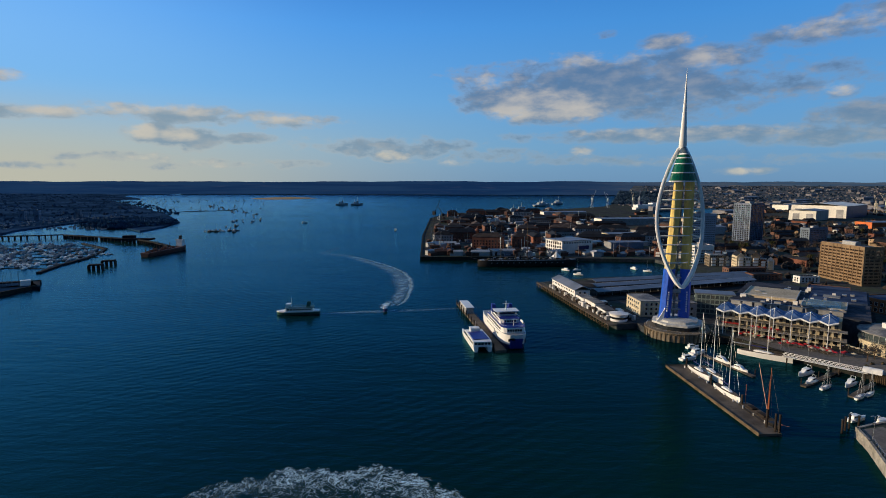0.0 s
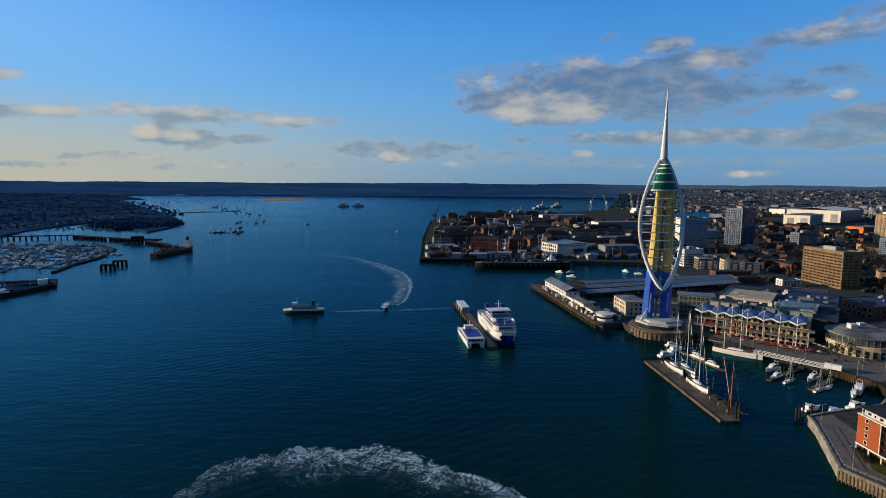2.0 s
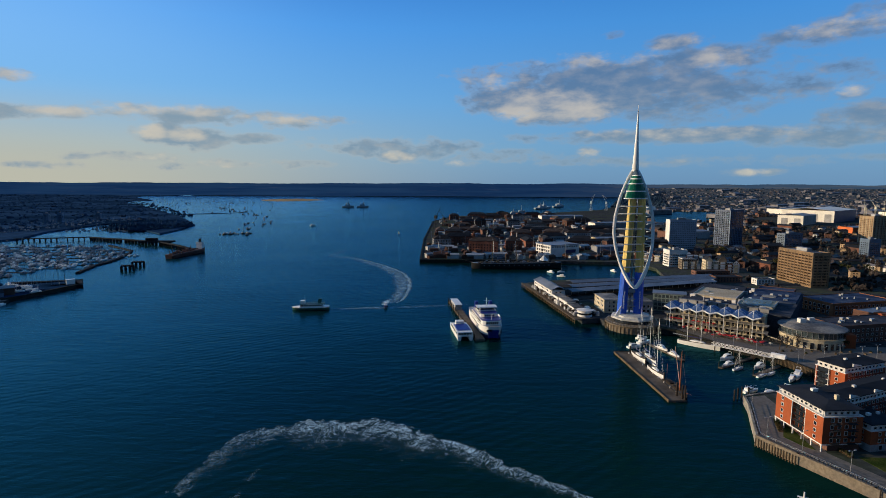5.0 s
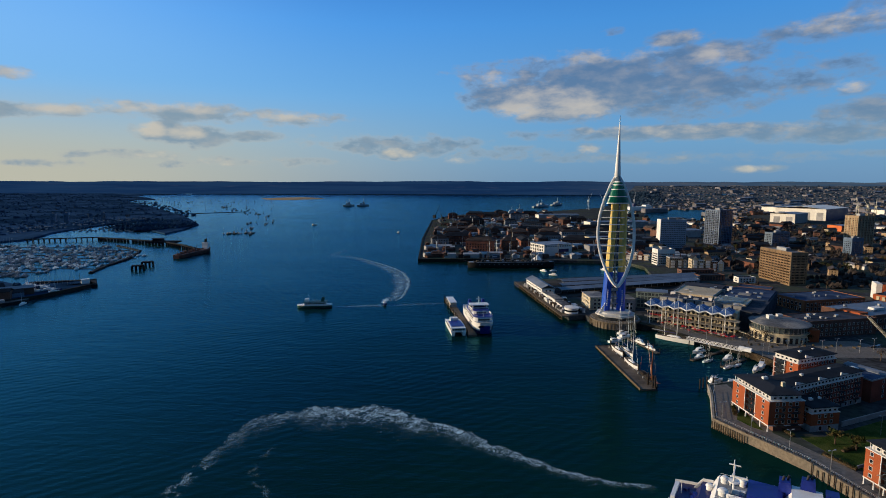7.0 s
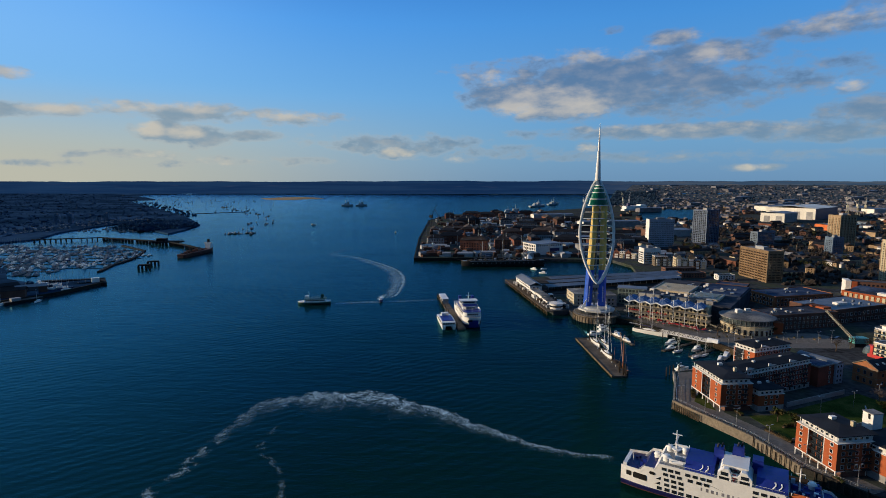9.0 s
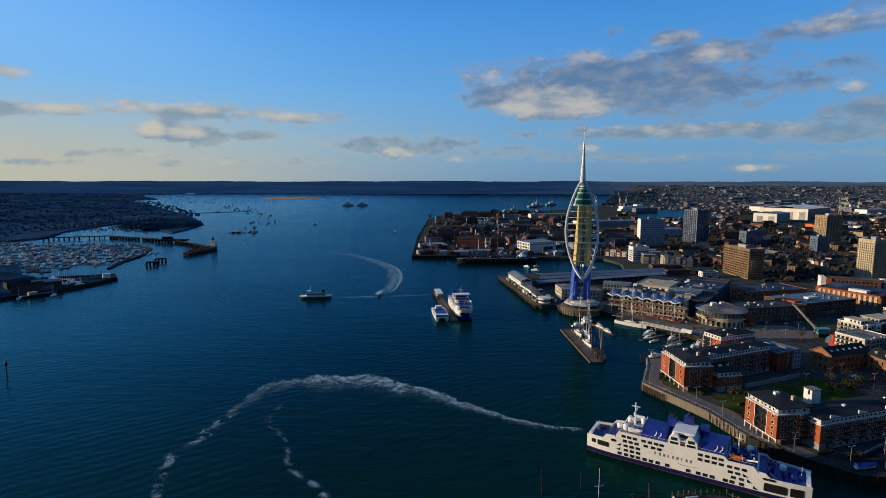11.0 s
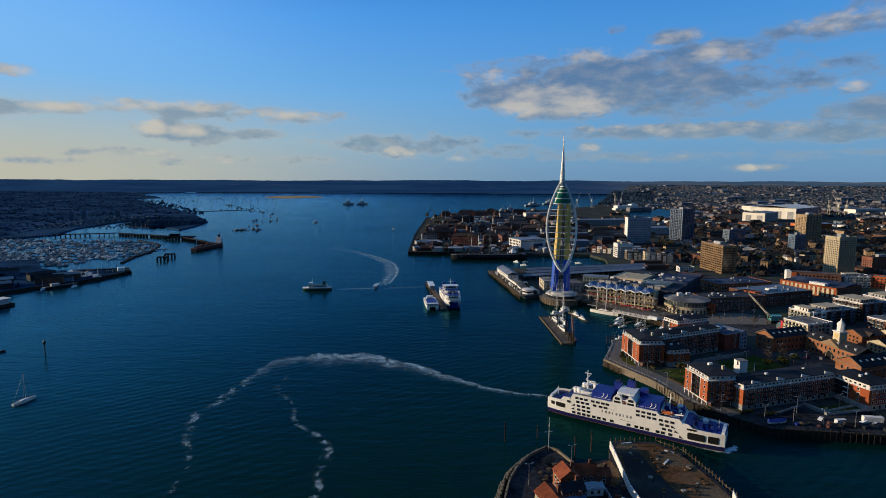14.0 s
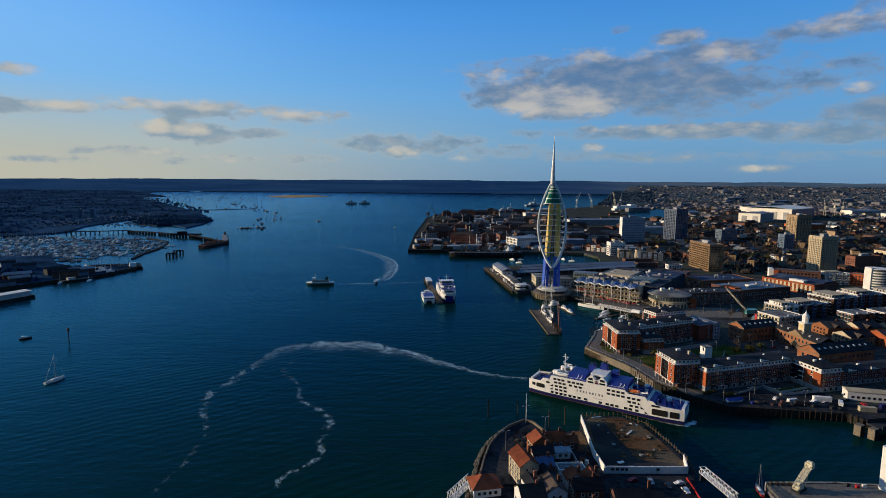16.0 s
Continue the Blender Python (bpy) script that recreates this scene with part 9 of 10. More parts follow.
part("hull", Shape().loft([hull_ring(u, h, -.8, 1.8 + (.8 if u > 22 else 0)) for u, h in ((0, 1.8), (2, 2.6), (8, 3), (19, 2.9), (24, 1.6), (26, .2))]), HULL_BLACK, brg, soft=True)
part("deck", Shape().box(1.5, 22, -2.3, 2.3, 1.75, 1.95), TIMBER, brg)
part("hatch", Shape().box(5, 9, -1.2, 1.2, 1.9, 2.6).box(12, 17, -1.2, 1.2, 1.9, 2.6), TIMBER_DARK, brg)
part("mast", Shape().tube([(18, 0, 1.8), (18, 0, 24)], .28, 6, .14), VARNISH, brg)
part("mizzen", Shape().tube([(2, 0, 1.8), (2, 0, 11)], .18, 6, .1), VARNISH, brg)
part("sprit", Shape().tube([(17.6, .3, 3), (8, 1.0, 23)], .24, 6, .14), VARNISH, brg)
part("furled_sail", Shape().tube([(17.4, .25, 3), (17.4, .25, 18)], .5, 6, .25), mat("red ochre sailcloth", (.26, .075, .03), .9), brg, "red ochre furled sail")
part("bowsprit", Shape().tube([(24, 0, 2.6), (31, 0, 4.4)], .18, 6, .08), VARNISH, brg)
part("stays", Shape().tube([(26, 0, 2.6), (18, 0, 23)], .05, 3).tube([(16, -2.8, 2), (18, 0, 20)], .05, 3).tube([(16, 2.8, 2), (18, 0, 20)], .05, 3), HULL_BLACK, brg)
b = thing("footbridge", "white lattice footbridge over the marina entrance", "footbridge", 181, 300, 4, -46.5)
s = Shape()
for q in (-1.4, 1.4):
    s.tube([(0, q, .4), (38, q, .4)], .14, 4).tube([(0, q, 2.2), (38, q, 2.2)], .14, 4)
    for i in range(19):
        s.tube([(i * 2, q, .4), (i * 2 + 1, q, 2.2)], .09, 4).tube([(i * 2 + 1, q, 2.2), (i * 2 + 2, q, .4)], .09, 4)
part("truss", s, STEEL_WHITE, b)
part("deck", Shape().box(0, 38, -1.4, 1.4, .2, .4), ALU, b)
part("canopy", Shape().loft([[(x, 2.4 * math.cos(a), 1.2 + 2.6 * math.sin(a)) for a in (0, .5, 1.05, 1.57, 2.1, 2.64, 3.14)] for x in (36, 38, 42, 44)]), STEEL_WHITE, b, "white arched canopy", True)
for i in (2, 14, 26, 37):
    part("pile", Shape().tube([(i, 0, -8), (i, 0, .2)], .35, 6), TIMBER_DARK, b)
s = Shape()
for i in range(26):
    x, y = 211.6 + 6.6 * i / 25, 274.6 - 22 * i / 25
    s.tube([(x - 1.2, y - .6, -4), (x - 1.2, y - .6, 4.6)], .25, 5)
tagged(solid("fender_piles", s, TIMBER, "row of timber fender piles along the quay", "piles"), kind="stuff")
s = Shape()
for i in range(15):
    x, y = 139.3 + 7.4 * i / 14, 163.4 - 15.4 * i / 14
    s.tube([(x - .8, y - .4, -4), (x - .8, y - .4, 3.6)], .28, 5)
tagged(solid("fender_piles", s, TIMBER, "row of timber piles under the promenade corner", "piles"), kind="stuff")
motor_boat(164, 224, 20, 10, "grey work boat beside the promenade steps")
motor_boat(172, 219, 25, 11, "white motor boat moored behind the flats")
motor_boat(186, 226, 25, 12, "white cabin cruiser moored behind the flats")
for q in ((157, 216), (160, 218), (163, 217), (154, 213.5)):
    b = thing("mooring_dolphin", "dark timber mooring dolphin off the promenade", "dolphin", *q, 0, 0, "mooring dolphins")
    part("pile", Shape().tube([(0, 0, -4), (0, 0, 5.5)], .4, 7), TIMBER_DARK, b)
    part("cap", Shape().lathe([(.5, 5.5), (.5, 5.9), (.1, 6.1)], 7), DARK_STEEL, b)

yacht(-203, 82, 75, 13, "white sailing yacht under way with sails down", 1, "harbour yachts")
mark = thing("channel_beacon", "slim dark channel beacon on a pile", "beacon", -251, 168, 0)
part("pile", Shape().tube([(0, 0, -4), (0, 0, 8)], .35, 6), DARK_STEEL, mark)
part("lantern", Shape().lathe([(.9, 8), (.9, 10), (.3, 11)], 8), HULL_BLACK, mark)
motor_boat(-292, 170, 40, 8, "small open motor boat crossing the channel", "harbour motor boats", HULL_BLACK)
yacht(171, -17.5, 80, 9, "small yacht with a red hull by the ferry quay", 1, "harbour yachts", RED)

# Far marina: copies of a few kinds of boat
rng = random.Random(21)


def far_boat(x, y, turn, L, label, hull=None, mast=True):
    """A berthed boat seen from afar: hull, cabin and a bare mast."""
    b = thing("sailing_yacht" if mast else "motor_boat", label, "yacht" if mast else "motor boat", x, y, 0, turn, "far marina boats")
    part("hull", Shape().loft([hull_ring(u * L, h, -.4, 1.3 + .4 * u) for u, h in ((0, 1.3), (.4, 1.8), (.75, 1.2), (1, .05))]), hull or SHIP_WHITE, b)
    part("cabin", Shape().loft([[(u * L, -.9, 1.2), (u * L, -.7, z), (u * L, .7, z), (u * L, .9, 1.2)] for u, z in ((.2, 2.3 if mast else 3.4), (.6, 2.2 if mast else 3.2), (.72, 1.5))]), SHIP_WHITE, b)
    if mast:
        part("mast", Shape().tube([(.55 * L, 0, 1.2), (.55 * L, 0, 1.35 * L)], .16, 4, .1).tube([(.55 * L, 0, 2.6), (.2 * L, 0, 2.6)], .22, 4), ALU, b)
    return b


protos = [far_boat(-520, 640, 95, 11.5, "white sailing yacht berthed in the far marina"), far_boat(-540, 660, 275, 9.5, "small white yacht berthed in the far marina"),
          far_boat(-560, 640, 95, 10.5, "white motor cruiser berthed in the far marina", None, False), far_boat(-580, 690, 95, 12.5, "blue hulled yacht berthed in the far marina", SHIP_NAVY)]
count = 0
for j in range(20):
    y = 545 + j * 16
    x0 = -470 - (40 if y < 600 else 0) - max(0, y - 740) * 1.1
    for i in range(36):
        x = x0 - 8 - i * 10.5 - (max(0, 620 - y) * 1.4)
        if rng.random() < .62 or x < -880 - (y - 545) * .2 or (y > 800 and x > -600):
            continue
        if y < 600 and x > -470:
            continue
        copy_thing(protos[rng.choice((0, 0, 1, 1, 2, 2, 3))], pose(x + rng.uniform(-1.5, 1.5), y + rng.uniform(-1.5, 1.5), 0, 0, 0, rng.choice((95, 275)) + rng.uniform(-4, 4)))
        count += 1
    if j % 2 == 0:
        w = solid("marina_walkway", Shape().box(-390 - max(0, 620 - y) * .2, 0, -1, 1, -.3, .6), TIMBER_DARK, "long timber marina walkway", "pontoon", x0 - 4, y + 7, 0, 1, "marina walkways")


def breakwater(pts, name, label, z=1.8, t=4.0):
    strip_wall(name, pts, -3, z, t, SHADED_TIMBER, label, "breakwater")


breakwater([(-600, 868), (-561, 836), (-520, 800), (-505, 768), (-480, 696), (-473, 642), (-456, 584)], "breakwater_1", "dark floating breakwater round the marina")
breakwater([(-393, 497), (-413, 524), (-470, 505)], "breakwater_2", "dark breakwater arm of the inner basin", 3.0, 7)
hulk = thing("moored_barge", "dark lighter moored off the far shore", "barge", -424, 392, 0, 60)
part("hull", Shape().loft([hull_ring(x, h, -1, 2.6) for x, h in ((0, 3), (4, 4.5), (28, 4.5), (34, 1))]), HULL_BLACK, hulk)
part("house", Shape().box(6, 14, -2.4, 2.4, 2.6, 5.4), RENDER_GREY, hulk)
for i in range(26):
    u = i / 25
    copy_thing(protos[(0, 1, 3)[i % 3]], pose(-470 + 62 * u + rng.uniform(-3, 3), 492 - 46 * u * (i % 2) + rng.uniform(-8, 4) + 6 * u, 0 if i % 2 == 0 else 3.0, 0, 0, rng.choice((40, 130, 220))))
gp = thing("ferry_landing", "pale floating ferry landing of the far town", "pontoon", -402, 318, 0, 250)
part("deck", Shape().box(0, 60, -7, 7, -1, 2.6), CONC_DARK, gp)
part("shelter", Shape().box(4, 52, -5.5, 5.5, 2.6, 7.4), RENDER_GREY, gp)
part("shelter_roof", Shape().box(2, 56, -6.5, 6.5, 7.4, 8), RENDER_WHITE, gp)
wharf = thing("moored_ship", "small grey white ship at the far wharf", "ship", -398, 505, 0, 220)
part("hull", Shape().loft([hull_ring(x, h, -1, 3) for x, h in ((0, 3.4), (4, 4), (20, 4), (27, .3))]), HULL_BLACK, wharf, soft=True)
part("house", Shape().box(4, 12, -2.8, 2.8, 3, 8), SHIP_WHITE, wharf)
part("mast", Shape().tube([(13, 0, 3), (13, 0, 15)], .2, 5), DARK_STEEL, wharf)

pier = thing("oil_jetty", "long dark bent jetty on many piles across the creek", "jetty", 0, 0, 0)
JETTY = [(-812, 918), (-736, 945), (-700, 962), (-611, 928), (-524, 891), (-470, 845), (-424, 800)]
for (ax, ay), (bx, by) in zip(JETTY, JETTY[1:]):
    n = math.hypot(bx - ax, by - ay)
    m = Matrix.Translation((ax, ay, 0)) @ pose(0, 0, 0, 0, 0, math.degrees(math.atan2(by - ay, bx - ax)))
    part("deck", Shape().box(0, n, -3, 3, 5.0, 6.0), SHADED_TIMBER, pier, m=m)
    part("pipe", Shape().tube([(0, -2, 6.6), (n, -2, 6.6)], .4, 6), SHADED_TIMBER, pier, m=m)
    for i in range(int(n / 9)):
        part("pile", Shape().box(-.5, .5, -2.8, 2.8, -3, 5.0), SHADED_TIMBER, pier, m=m @ pose(4 + i * 9, 0, 0))
part("head", Shape().box(-560, -500, 884, 900, 4.6, 7.4).box(-548, -530, 888, 897, 7.4, 12), SHADED_TIMBER, pier)
for a, c_ in ((-411, 612), (-417, 645)):
    d = thing("mooring_dolphin", "dark steel mooring dolphin with a platform", "dolphin", a, c_, 0, 20, "mooring dolphins")
    part("platform", Shape().box(-7, 7, -4, 4, 5, 6.4), SHADED_TIMBER, d)
    for q in (-7, -2.4, 2.4, 7):
        part("pile", Shape().box(q - .7, q + .7, -4, 4, -3, 5), TIMBER_DARK, d)

# Trot moorings up the harbour
TROTS = [(-440, 1085), (-474, 1112), (-500, 1290), (-512, 1411), (-585, 1653), (-708, 1831), (-846, 2051), (-1000, 2300)]
for i in range(64):
    k = rng.uniform(0, len(TROTS) - 1.001)
    (ax, ay), (bx, by) = TROTS[int(k)], TROTS[int(k) + 1]
    x, y = ax + (bx - ax) * (k % 1) + rng.choice((0, -24, -46)) + rng.uniform(-9, 9), ay + (by - ay) * (k % 1) + rng.uniform(-14, 14)
    if rng.random() < .6:
        copy_thing(protos[rng.randrange(4)], pose(x, y, 0, 0, 0, rng.uniform(80, 110)))
    else:
        b = thing("moored_hulk", "dark lighter lying on a mooring", "barge", x, y, 0, rng.uniform(60, 120), "moored lighters")
        part("hull", Shape().loft([hull_ring(q, h, -1, 1.8) for q, h in ((0, 1.6), (4, 2.2), (13, 2.2), (17, .3))]), HULL_BLACK, b)
        part("house", Shape().box(3, 8, -1.5, 1.5, 1.8, 4), RENDER_GREY, b)
motor_boat(-376, 1336, 30, 14, "white motor boat heading up the harbour", "harbour motor boats")
motor_boat(-126, 1138, 80, 12, "small motor boat off the dockyard wall", "harbour motor boats")
far = Shape()
for i in range(150):
    u = rng.random()
    x, y = rng.uniform(-1500, -640) - 500 * u, 1850 + 1400 * u
    if x < -1000 - (y - 1750) * .66 + 60:
        continue
    m = pose(x, y, 0, 0, 0, rng.uniform(80, 110))
    g = Shape().loft([hull_ring(q, h, -.4, 1.6) for q, h in ((0, 1.5), (5, 1.9), (9, 1.2), (12, .1))]).tube([(6, 0, 1), (6, 0, 14)], .16, 4).box(2, 8, -1, 1, 1.5, 2.6)
    far.add(g.v, g.f, m)
tagged(solid("far_moored_boats", far, RENDER_GREY, "far moored yachts in the upper harbour", "boats"), kind="stuff")
for name, material, seed, spot, count in (("berthed_boats", SHIP_GREY, 71, lambda r: (-480 - 410 * r.random(), 548 + 16 * r.randrange(20) + r.choice((4, 11))), 560), ("boats_ashore", SHIP_GREY, 72, lambda r: (-915 - 120 * r.random(), 1060 + 440 * r.random()), 110),
                                          ("quayside_boats", SHIP_WHITE, 73, lambda r: (-452 + 60 * r.random() - 60 * r.random(), 395 + 110 * r.random()), 60), ("creek_boats", SHIP_GREY, 74, lambda r: (-720 - 180 * r.random(), 1120 + 330 * r.random()), 130)):
    r = random.Random(seed)
    s = Shape()
    for i in range(count):
        x, y = spot(r)
        if "berthed" in name and ((y > 740 and x > -474 - (y - 740) * 1.1) or (y < 620 and x > -510)):
            continue
        if "creek" in name and (x > -735 - (y - 1166) * .42 or x < -880):
            continue
        if "quayside" in name and x < -452 + (y - 345) * .36 + 2:
            continue
        L = r.uniform(8, 12)
        m = pose(x, y, 3.2 if "ashore" in name else 0, 0, 0, r.choice((95, 275)) + r.uniform(-6, 6))
        g = Shape().loft([hull_ring(u * L, h, -.4, 1.5) for u, h in ((0, 1.3), (.45, 1.7), (.8, 1.0), (1, .1))]).box(.2 * L, .6 * L, -.8, .8, 1.5, 2.4).tube([(.55 * L, 0, 1.2), (.55 * L, 0, 1.35 * L)], .13, 3)
        s.add(g.v, g.f, m)
    tagged(solid(name, s, material, "crowd of small boats with bare masts", "boats"), kind="stuff")
breakwater([(-960, 1790), (-790, 1930)], "breakwater_3", "thin dark training wall in the upper harbour", 1.4, 5)
for i in range(5):
    copy_thing(protos[rng.choice((1, 2))], pose(rng.uniform(110, 240), rng.uniform(585, 640), 0, 0, 0, rng.uniform(0, 180)))

# Far town on the western shores
for i in range(110):
    x, y = rng.uniform(-900, -425), rng.uniform(330, 500)
    if y > 430 + (x + 430) * -.3 or x > -445 + (y - 345) * .33 - 8 or y > 500:
        continue
    w, d, h = rng.uniform(12, 30), rng.uniform(9, 14), rng.uniform(4, 8)
    b = thing("waterfront_shed", rng.choice(("dark boatyard shed on the far shore", "grey waterfront workshop across the harbour")), "shed", x, y, 3, rng.uniform(0, 60), "far shore sheds")
    part("wall", Shape().box(0, w, 0, d, 0, h), rng.choice((BRICK_DARK, DARK_STEEL, PANEL_BLUE)), b)
    part("roof", gable_roof(Shape(), -.4, w + .4, -.4, d + .4, h + .3, d * .2), rng.choice((SLATE, SLATE, METAL_ROOF)), b)
for x, y, h, lab in ((-1090, 1350, 36, "dark tower block behind the far trees"), (-1062, 1362, 38, "second dark tower block behind the far trees"), (-1020, 1455, 30, "pale framed gantry block on the far shore")):
    slab_tower("tower_block", lab, x, y, 10, 12, 10, h * .62, PANEL_BLUE, FELT, 3, 3, (1.6, 1.5))
a, b_ = Shape(), Shape()
for i in range(160):
    y = 1060 + 3300 * rng.random() ** 1.6
    x = -rng.uniform(900 + max(0, y - 1750) * .72, 1300 + y * .95)
    if y < 1300 and x > -960:
        continue
    w, d, h, t_ = rng.uniform(8, 16), rng.uniform(6, 9), rng.uniform(2.5, 4), rng.uniform(0, 90)
    m = pose(x, y, 3, 0, 0, t_)
    a.box(0, w, 0, d, 0, h, m)
    g = gable_roof(Shape(), -.4, w + .4, -.4, d + .4, h + .3, d * .3)
    b_.add(g.v, g.f, m)
tagged(solid("far_west_houses", a, HAZED_TOWN, "dark houses of the far western suburb", "houses"), kind="stuff")
tagged(solid("far_west_roofs", b_, HAZED_TOWN, "dark roofs of the far western suburb", "roofs"), kind="stuff")

# ---- trees and hedges ----
def tree_shape(seed, h, crown_w, bare):
    r = random.Random(seed)
    wood, crown = Shape(), Shape()
    wood.tube([(0, 0, 0), (r.uniform(-.2, .2), r.uniform(-.2, .2), h * .3), (r.uniform(-.4, .4), r.uniform(-.4, .4), h * .62)], .32, 6, .14)
    tips = []
    for i in range(9):
        a, z = i * 2.4 + r.random(), h * r.uniform(.28, .6)
        q = (math.cos(a) * crown_w * r.uniform(.35, .8), math.sin(a) * crown_w * r.uniform(.35, .8), z + h * r.uniform(.15, .38))
        wood.tube([(0, 0, z), (q[0] * .5, q[1] * .5, (z + q[2]) / 2 + .3), q], .14, 4, .04)
        tips.append(q)
    tips += [(0, 0, h * .86), (0, 0, h * .7), (.8, -.6, h * .78)]
    for q in tips:
        for k in range(26 if bare else 34):
            d = Vector((r.gauss(0, 1), r.gauss(0, 1), r.gauss(0, .8)))
            p = Vector(q) + d * crown_w * .24
            u = Vector((r.uniform(-1, 1), r.uniform(-1, 1), r.uniform(-.6, .6))).normalized() * r.uniform(.22, .5)
            v = u.cross(Vector((r.uniform(-1, 1), r.uniform(-1, 1), r.uniform(-1, 1)))).normalized() * r.uniform(.12 if bare else .25, .2 if bare else .45)
            crown.add([p - u, p + v, p + u, p - v], [(0, 1, 2, 3)])
    return wood, crown


TREES = []
for i, (h, w, bare) in enumerate(((11, 4.2, False), (9, 3.4, True), (13, 4.6, True), (7, 3.0, False))):
    wood, crown = tree_shape(i + 3, h, w, bare)
    t = thing("tree", "bare brown winter street tree" if bare else "dark green leafy town tree", "tree", (420, 405, 440, 250)[i], (800, 790, 790, 150)[i], 4, 0, "town trees")
    part("trunk", wood, BARK, t)
    part("crown", crown, TWIG if bare else LEAF, t)
    TREES.append(t)
rng = random.Random(31)
for x, y, k in ((252, 156, 3), (240, 150, 3), (262, 160, 3), (247, 163, 1), (259, 168, 1), (300, 262, 1), (310, 258, 1), (322, 262, 1), (286, 256, 1), (228, 296, 1), (236, 298, 1), (221, 292, 1), (244, 296, 3), (252, 294, 1), (264, 296, 3), (181, 140, 3), (186, 134, 3)):
    copy_thing(TREES[k], pose(x, y, 4, 0, 0, rng.uniform(0, 360)))
for i in range(200):
    y = rng.uniform(480, 1150)
    x = rng.uniform(300 + max(0, y - 640) * .3, 470 + y * .8)
    if i < 70:
        x, y = rng.uniform(380, 640), rng.uniform(600, 860)
    if not free_spot(x, y, -8):
        continue
    copy_thing(TREES[rng.choice((0, 1, 2, 2, 1))], pose(x, y, 4, 0, 0, rng.uniform(0, 360)))
for x, y, turn, w, d in ((153, 168, 70, 12, 2.2), (176, 118, 112, 14, 2), (180, 132, 25, 10, 2), (189, 78, 30, 9, 2.4), (197, 76, 20, 12, 2), (176, 84, 100, 5, 2), (168, 146, 95, 7, 2)):
    s = Shape()
    for i in range(int(w * d * 26)):
        p = Vector((rng.uniform(0, w), rng.uniform(0, d), rng.uniform(.1, 1.5) ** .8))
        u = Vector((rng.uniform(-1, 1), rng.uniform(-1, 1), rng.uniform(-.6, .6))).normalized() * rng.uniform(.15, .3)
        v = u.cross(Vector((rng.uniform(-1, 1), rng.uniform(-1, 1), 1))).normalized() * .2
        s.add([p - u, p + v, p + u, p - v], [(0, 1, 2, 3)])
    h = thing("hedge", "clipped green hedge beside the promenade", "hedge", x, y, 4.05, turn, "hedges")
    part("foliage", s, LEAF, h)
    part("stems", Shape().box(.2, w - .2, .3, d - .3, 0, .8), BARK, h)
for x0, y0, x1, y1 in ((176, 119, 226, 140), (226, 140, 236, 158), (228, 91, 232, 80), (232, 80, 258, 87), (258, 87, 255, 96)):
    strip_wall("garden_wall", [(x0, y0), (x1, y1)], 4, 5.5, .3, RENDER_GREY, "low pale garden wall round the lawn", "wall", "")


def woods(name, label, count, spot, z, size, seed, material):
    """Far woodland: uneven clumps, far too many to count."""
    r = random.Random(seed)
    s = Shape()
    for i in range(count):
        q = spot(r)
        if q is None:
            continue
        x, y = q
        w, h = size * r.uniform(.6, 1.5), size * r.uniform(.7, 1.5)
        for k in range(3):
            cx, cy = x + r.uniform(-.6, .6) * w, y + r.uniform(-.6, .6) * w
            cz = z + (plain_z(x, y) if x > 300 and y > 2900 else 0) + h * r.uniform(.3, .7)
            p = [(cx + w * .6 * r.uniform(.6, 1.1) * math.cos(a), cy + w * .6 * r.uniform(.6, 1.1) * math.sin(a), cz + r.uniform(-.2, .2) * h) for a in (0, 1.3, 2.5, 3.8, 5)]
            s.add(p + [(cx, cy, cz + h * r.uniform(.35, .7)), (cx, cy, cz - h)], [(j, (j + 1) % 5, 5) for j in range(5)] + [((j + 1) % 5, j, 6) for j in range(5)])
    tagged(solid(name, s, material, label, "woodland"), kind="stuff")


def west_spot(r):
    y = 900 + 3500 * r.random() ** 1.7
    x = -(r.uniform(870 + max(0, y - 1750) * .74, 1300 + y * .95))
    return None if (y < 1500 and x > -930) else (x, y)


def mound_spot(r):
    a, q = r.uniform(0, 6.3), r.random() ** .5
    return -770 + 100 * q * math.cos(a) - 40 * q * math.sin(a), 1290 + 150 * q * math.sin(a)


def town_spot(r):
    y = 500 + 1700 * r.random() ** 1.2
    x = r.uniform(330 + max(0, y - 640) * .42, 600 + y * .86)
    return (x, y) if free_spot(x, y, -9) else None


woods("woods_west", "dark woods and gardens along the western shore", 6500, west_spot, -.2, 5, 1, SCRUB_HAZED)


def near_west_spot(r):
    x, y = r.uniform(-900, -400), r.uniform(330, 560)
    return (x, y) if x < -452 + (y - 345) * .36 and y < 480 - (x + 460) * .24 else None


woods("woods_near_west", "dark trees between the boatyards", 160, near_west_spot, 3, 4, 8, SCRUB_HAZED)
woods("woods_mound", "dark scrub on the low headland", 420, mound_spot, 2, 5, 2, SCRUB_HAZED)
woods("woods_town", "bare winter trees and gardens between the houses", 5200, town_spot, 3.6, 4.4, 3, TWIG)
woods("woods_plain", "dark copses on the far plain", 1500, lambda r: (lambda y: (r.uniform(720 + (y - 2385) * .38, 800 + y * .8), y))(2450 + 2000 * r.random()), 1.5, 6, 14, FARWOOD_HAZED)
woods("woods_shore", "dark woods along the far eastern shore", 900, lambda r: (lambda y: (700 + (y - 2480) * .32 + 260 * r.random() ** 1.6, y))(2480 + 1300 * r.random()), 2, 8, 15, FARWOOD_HAZED)

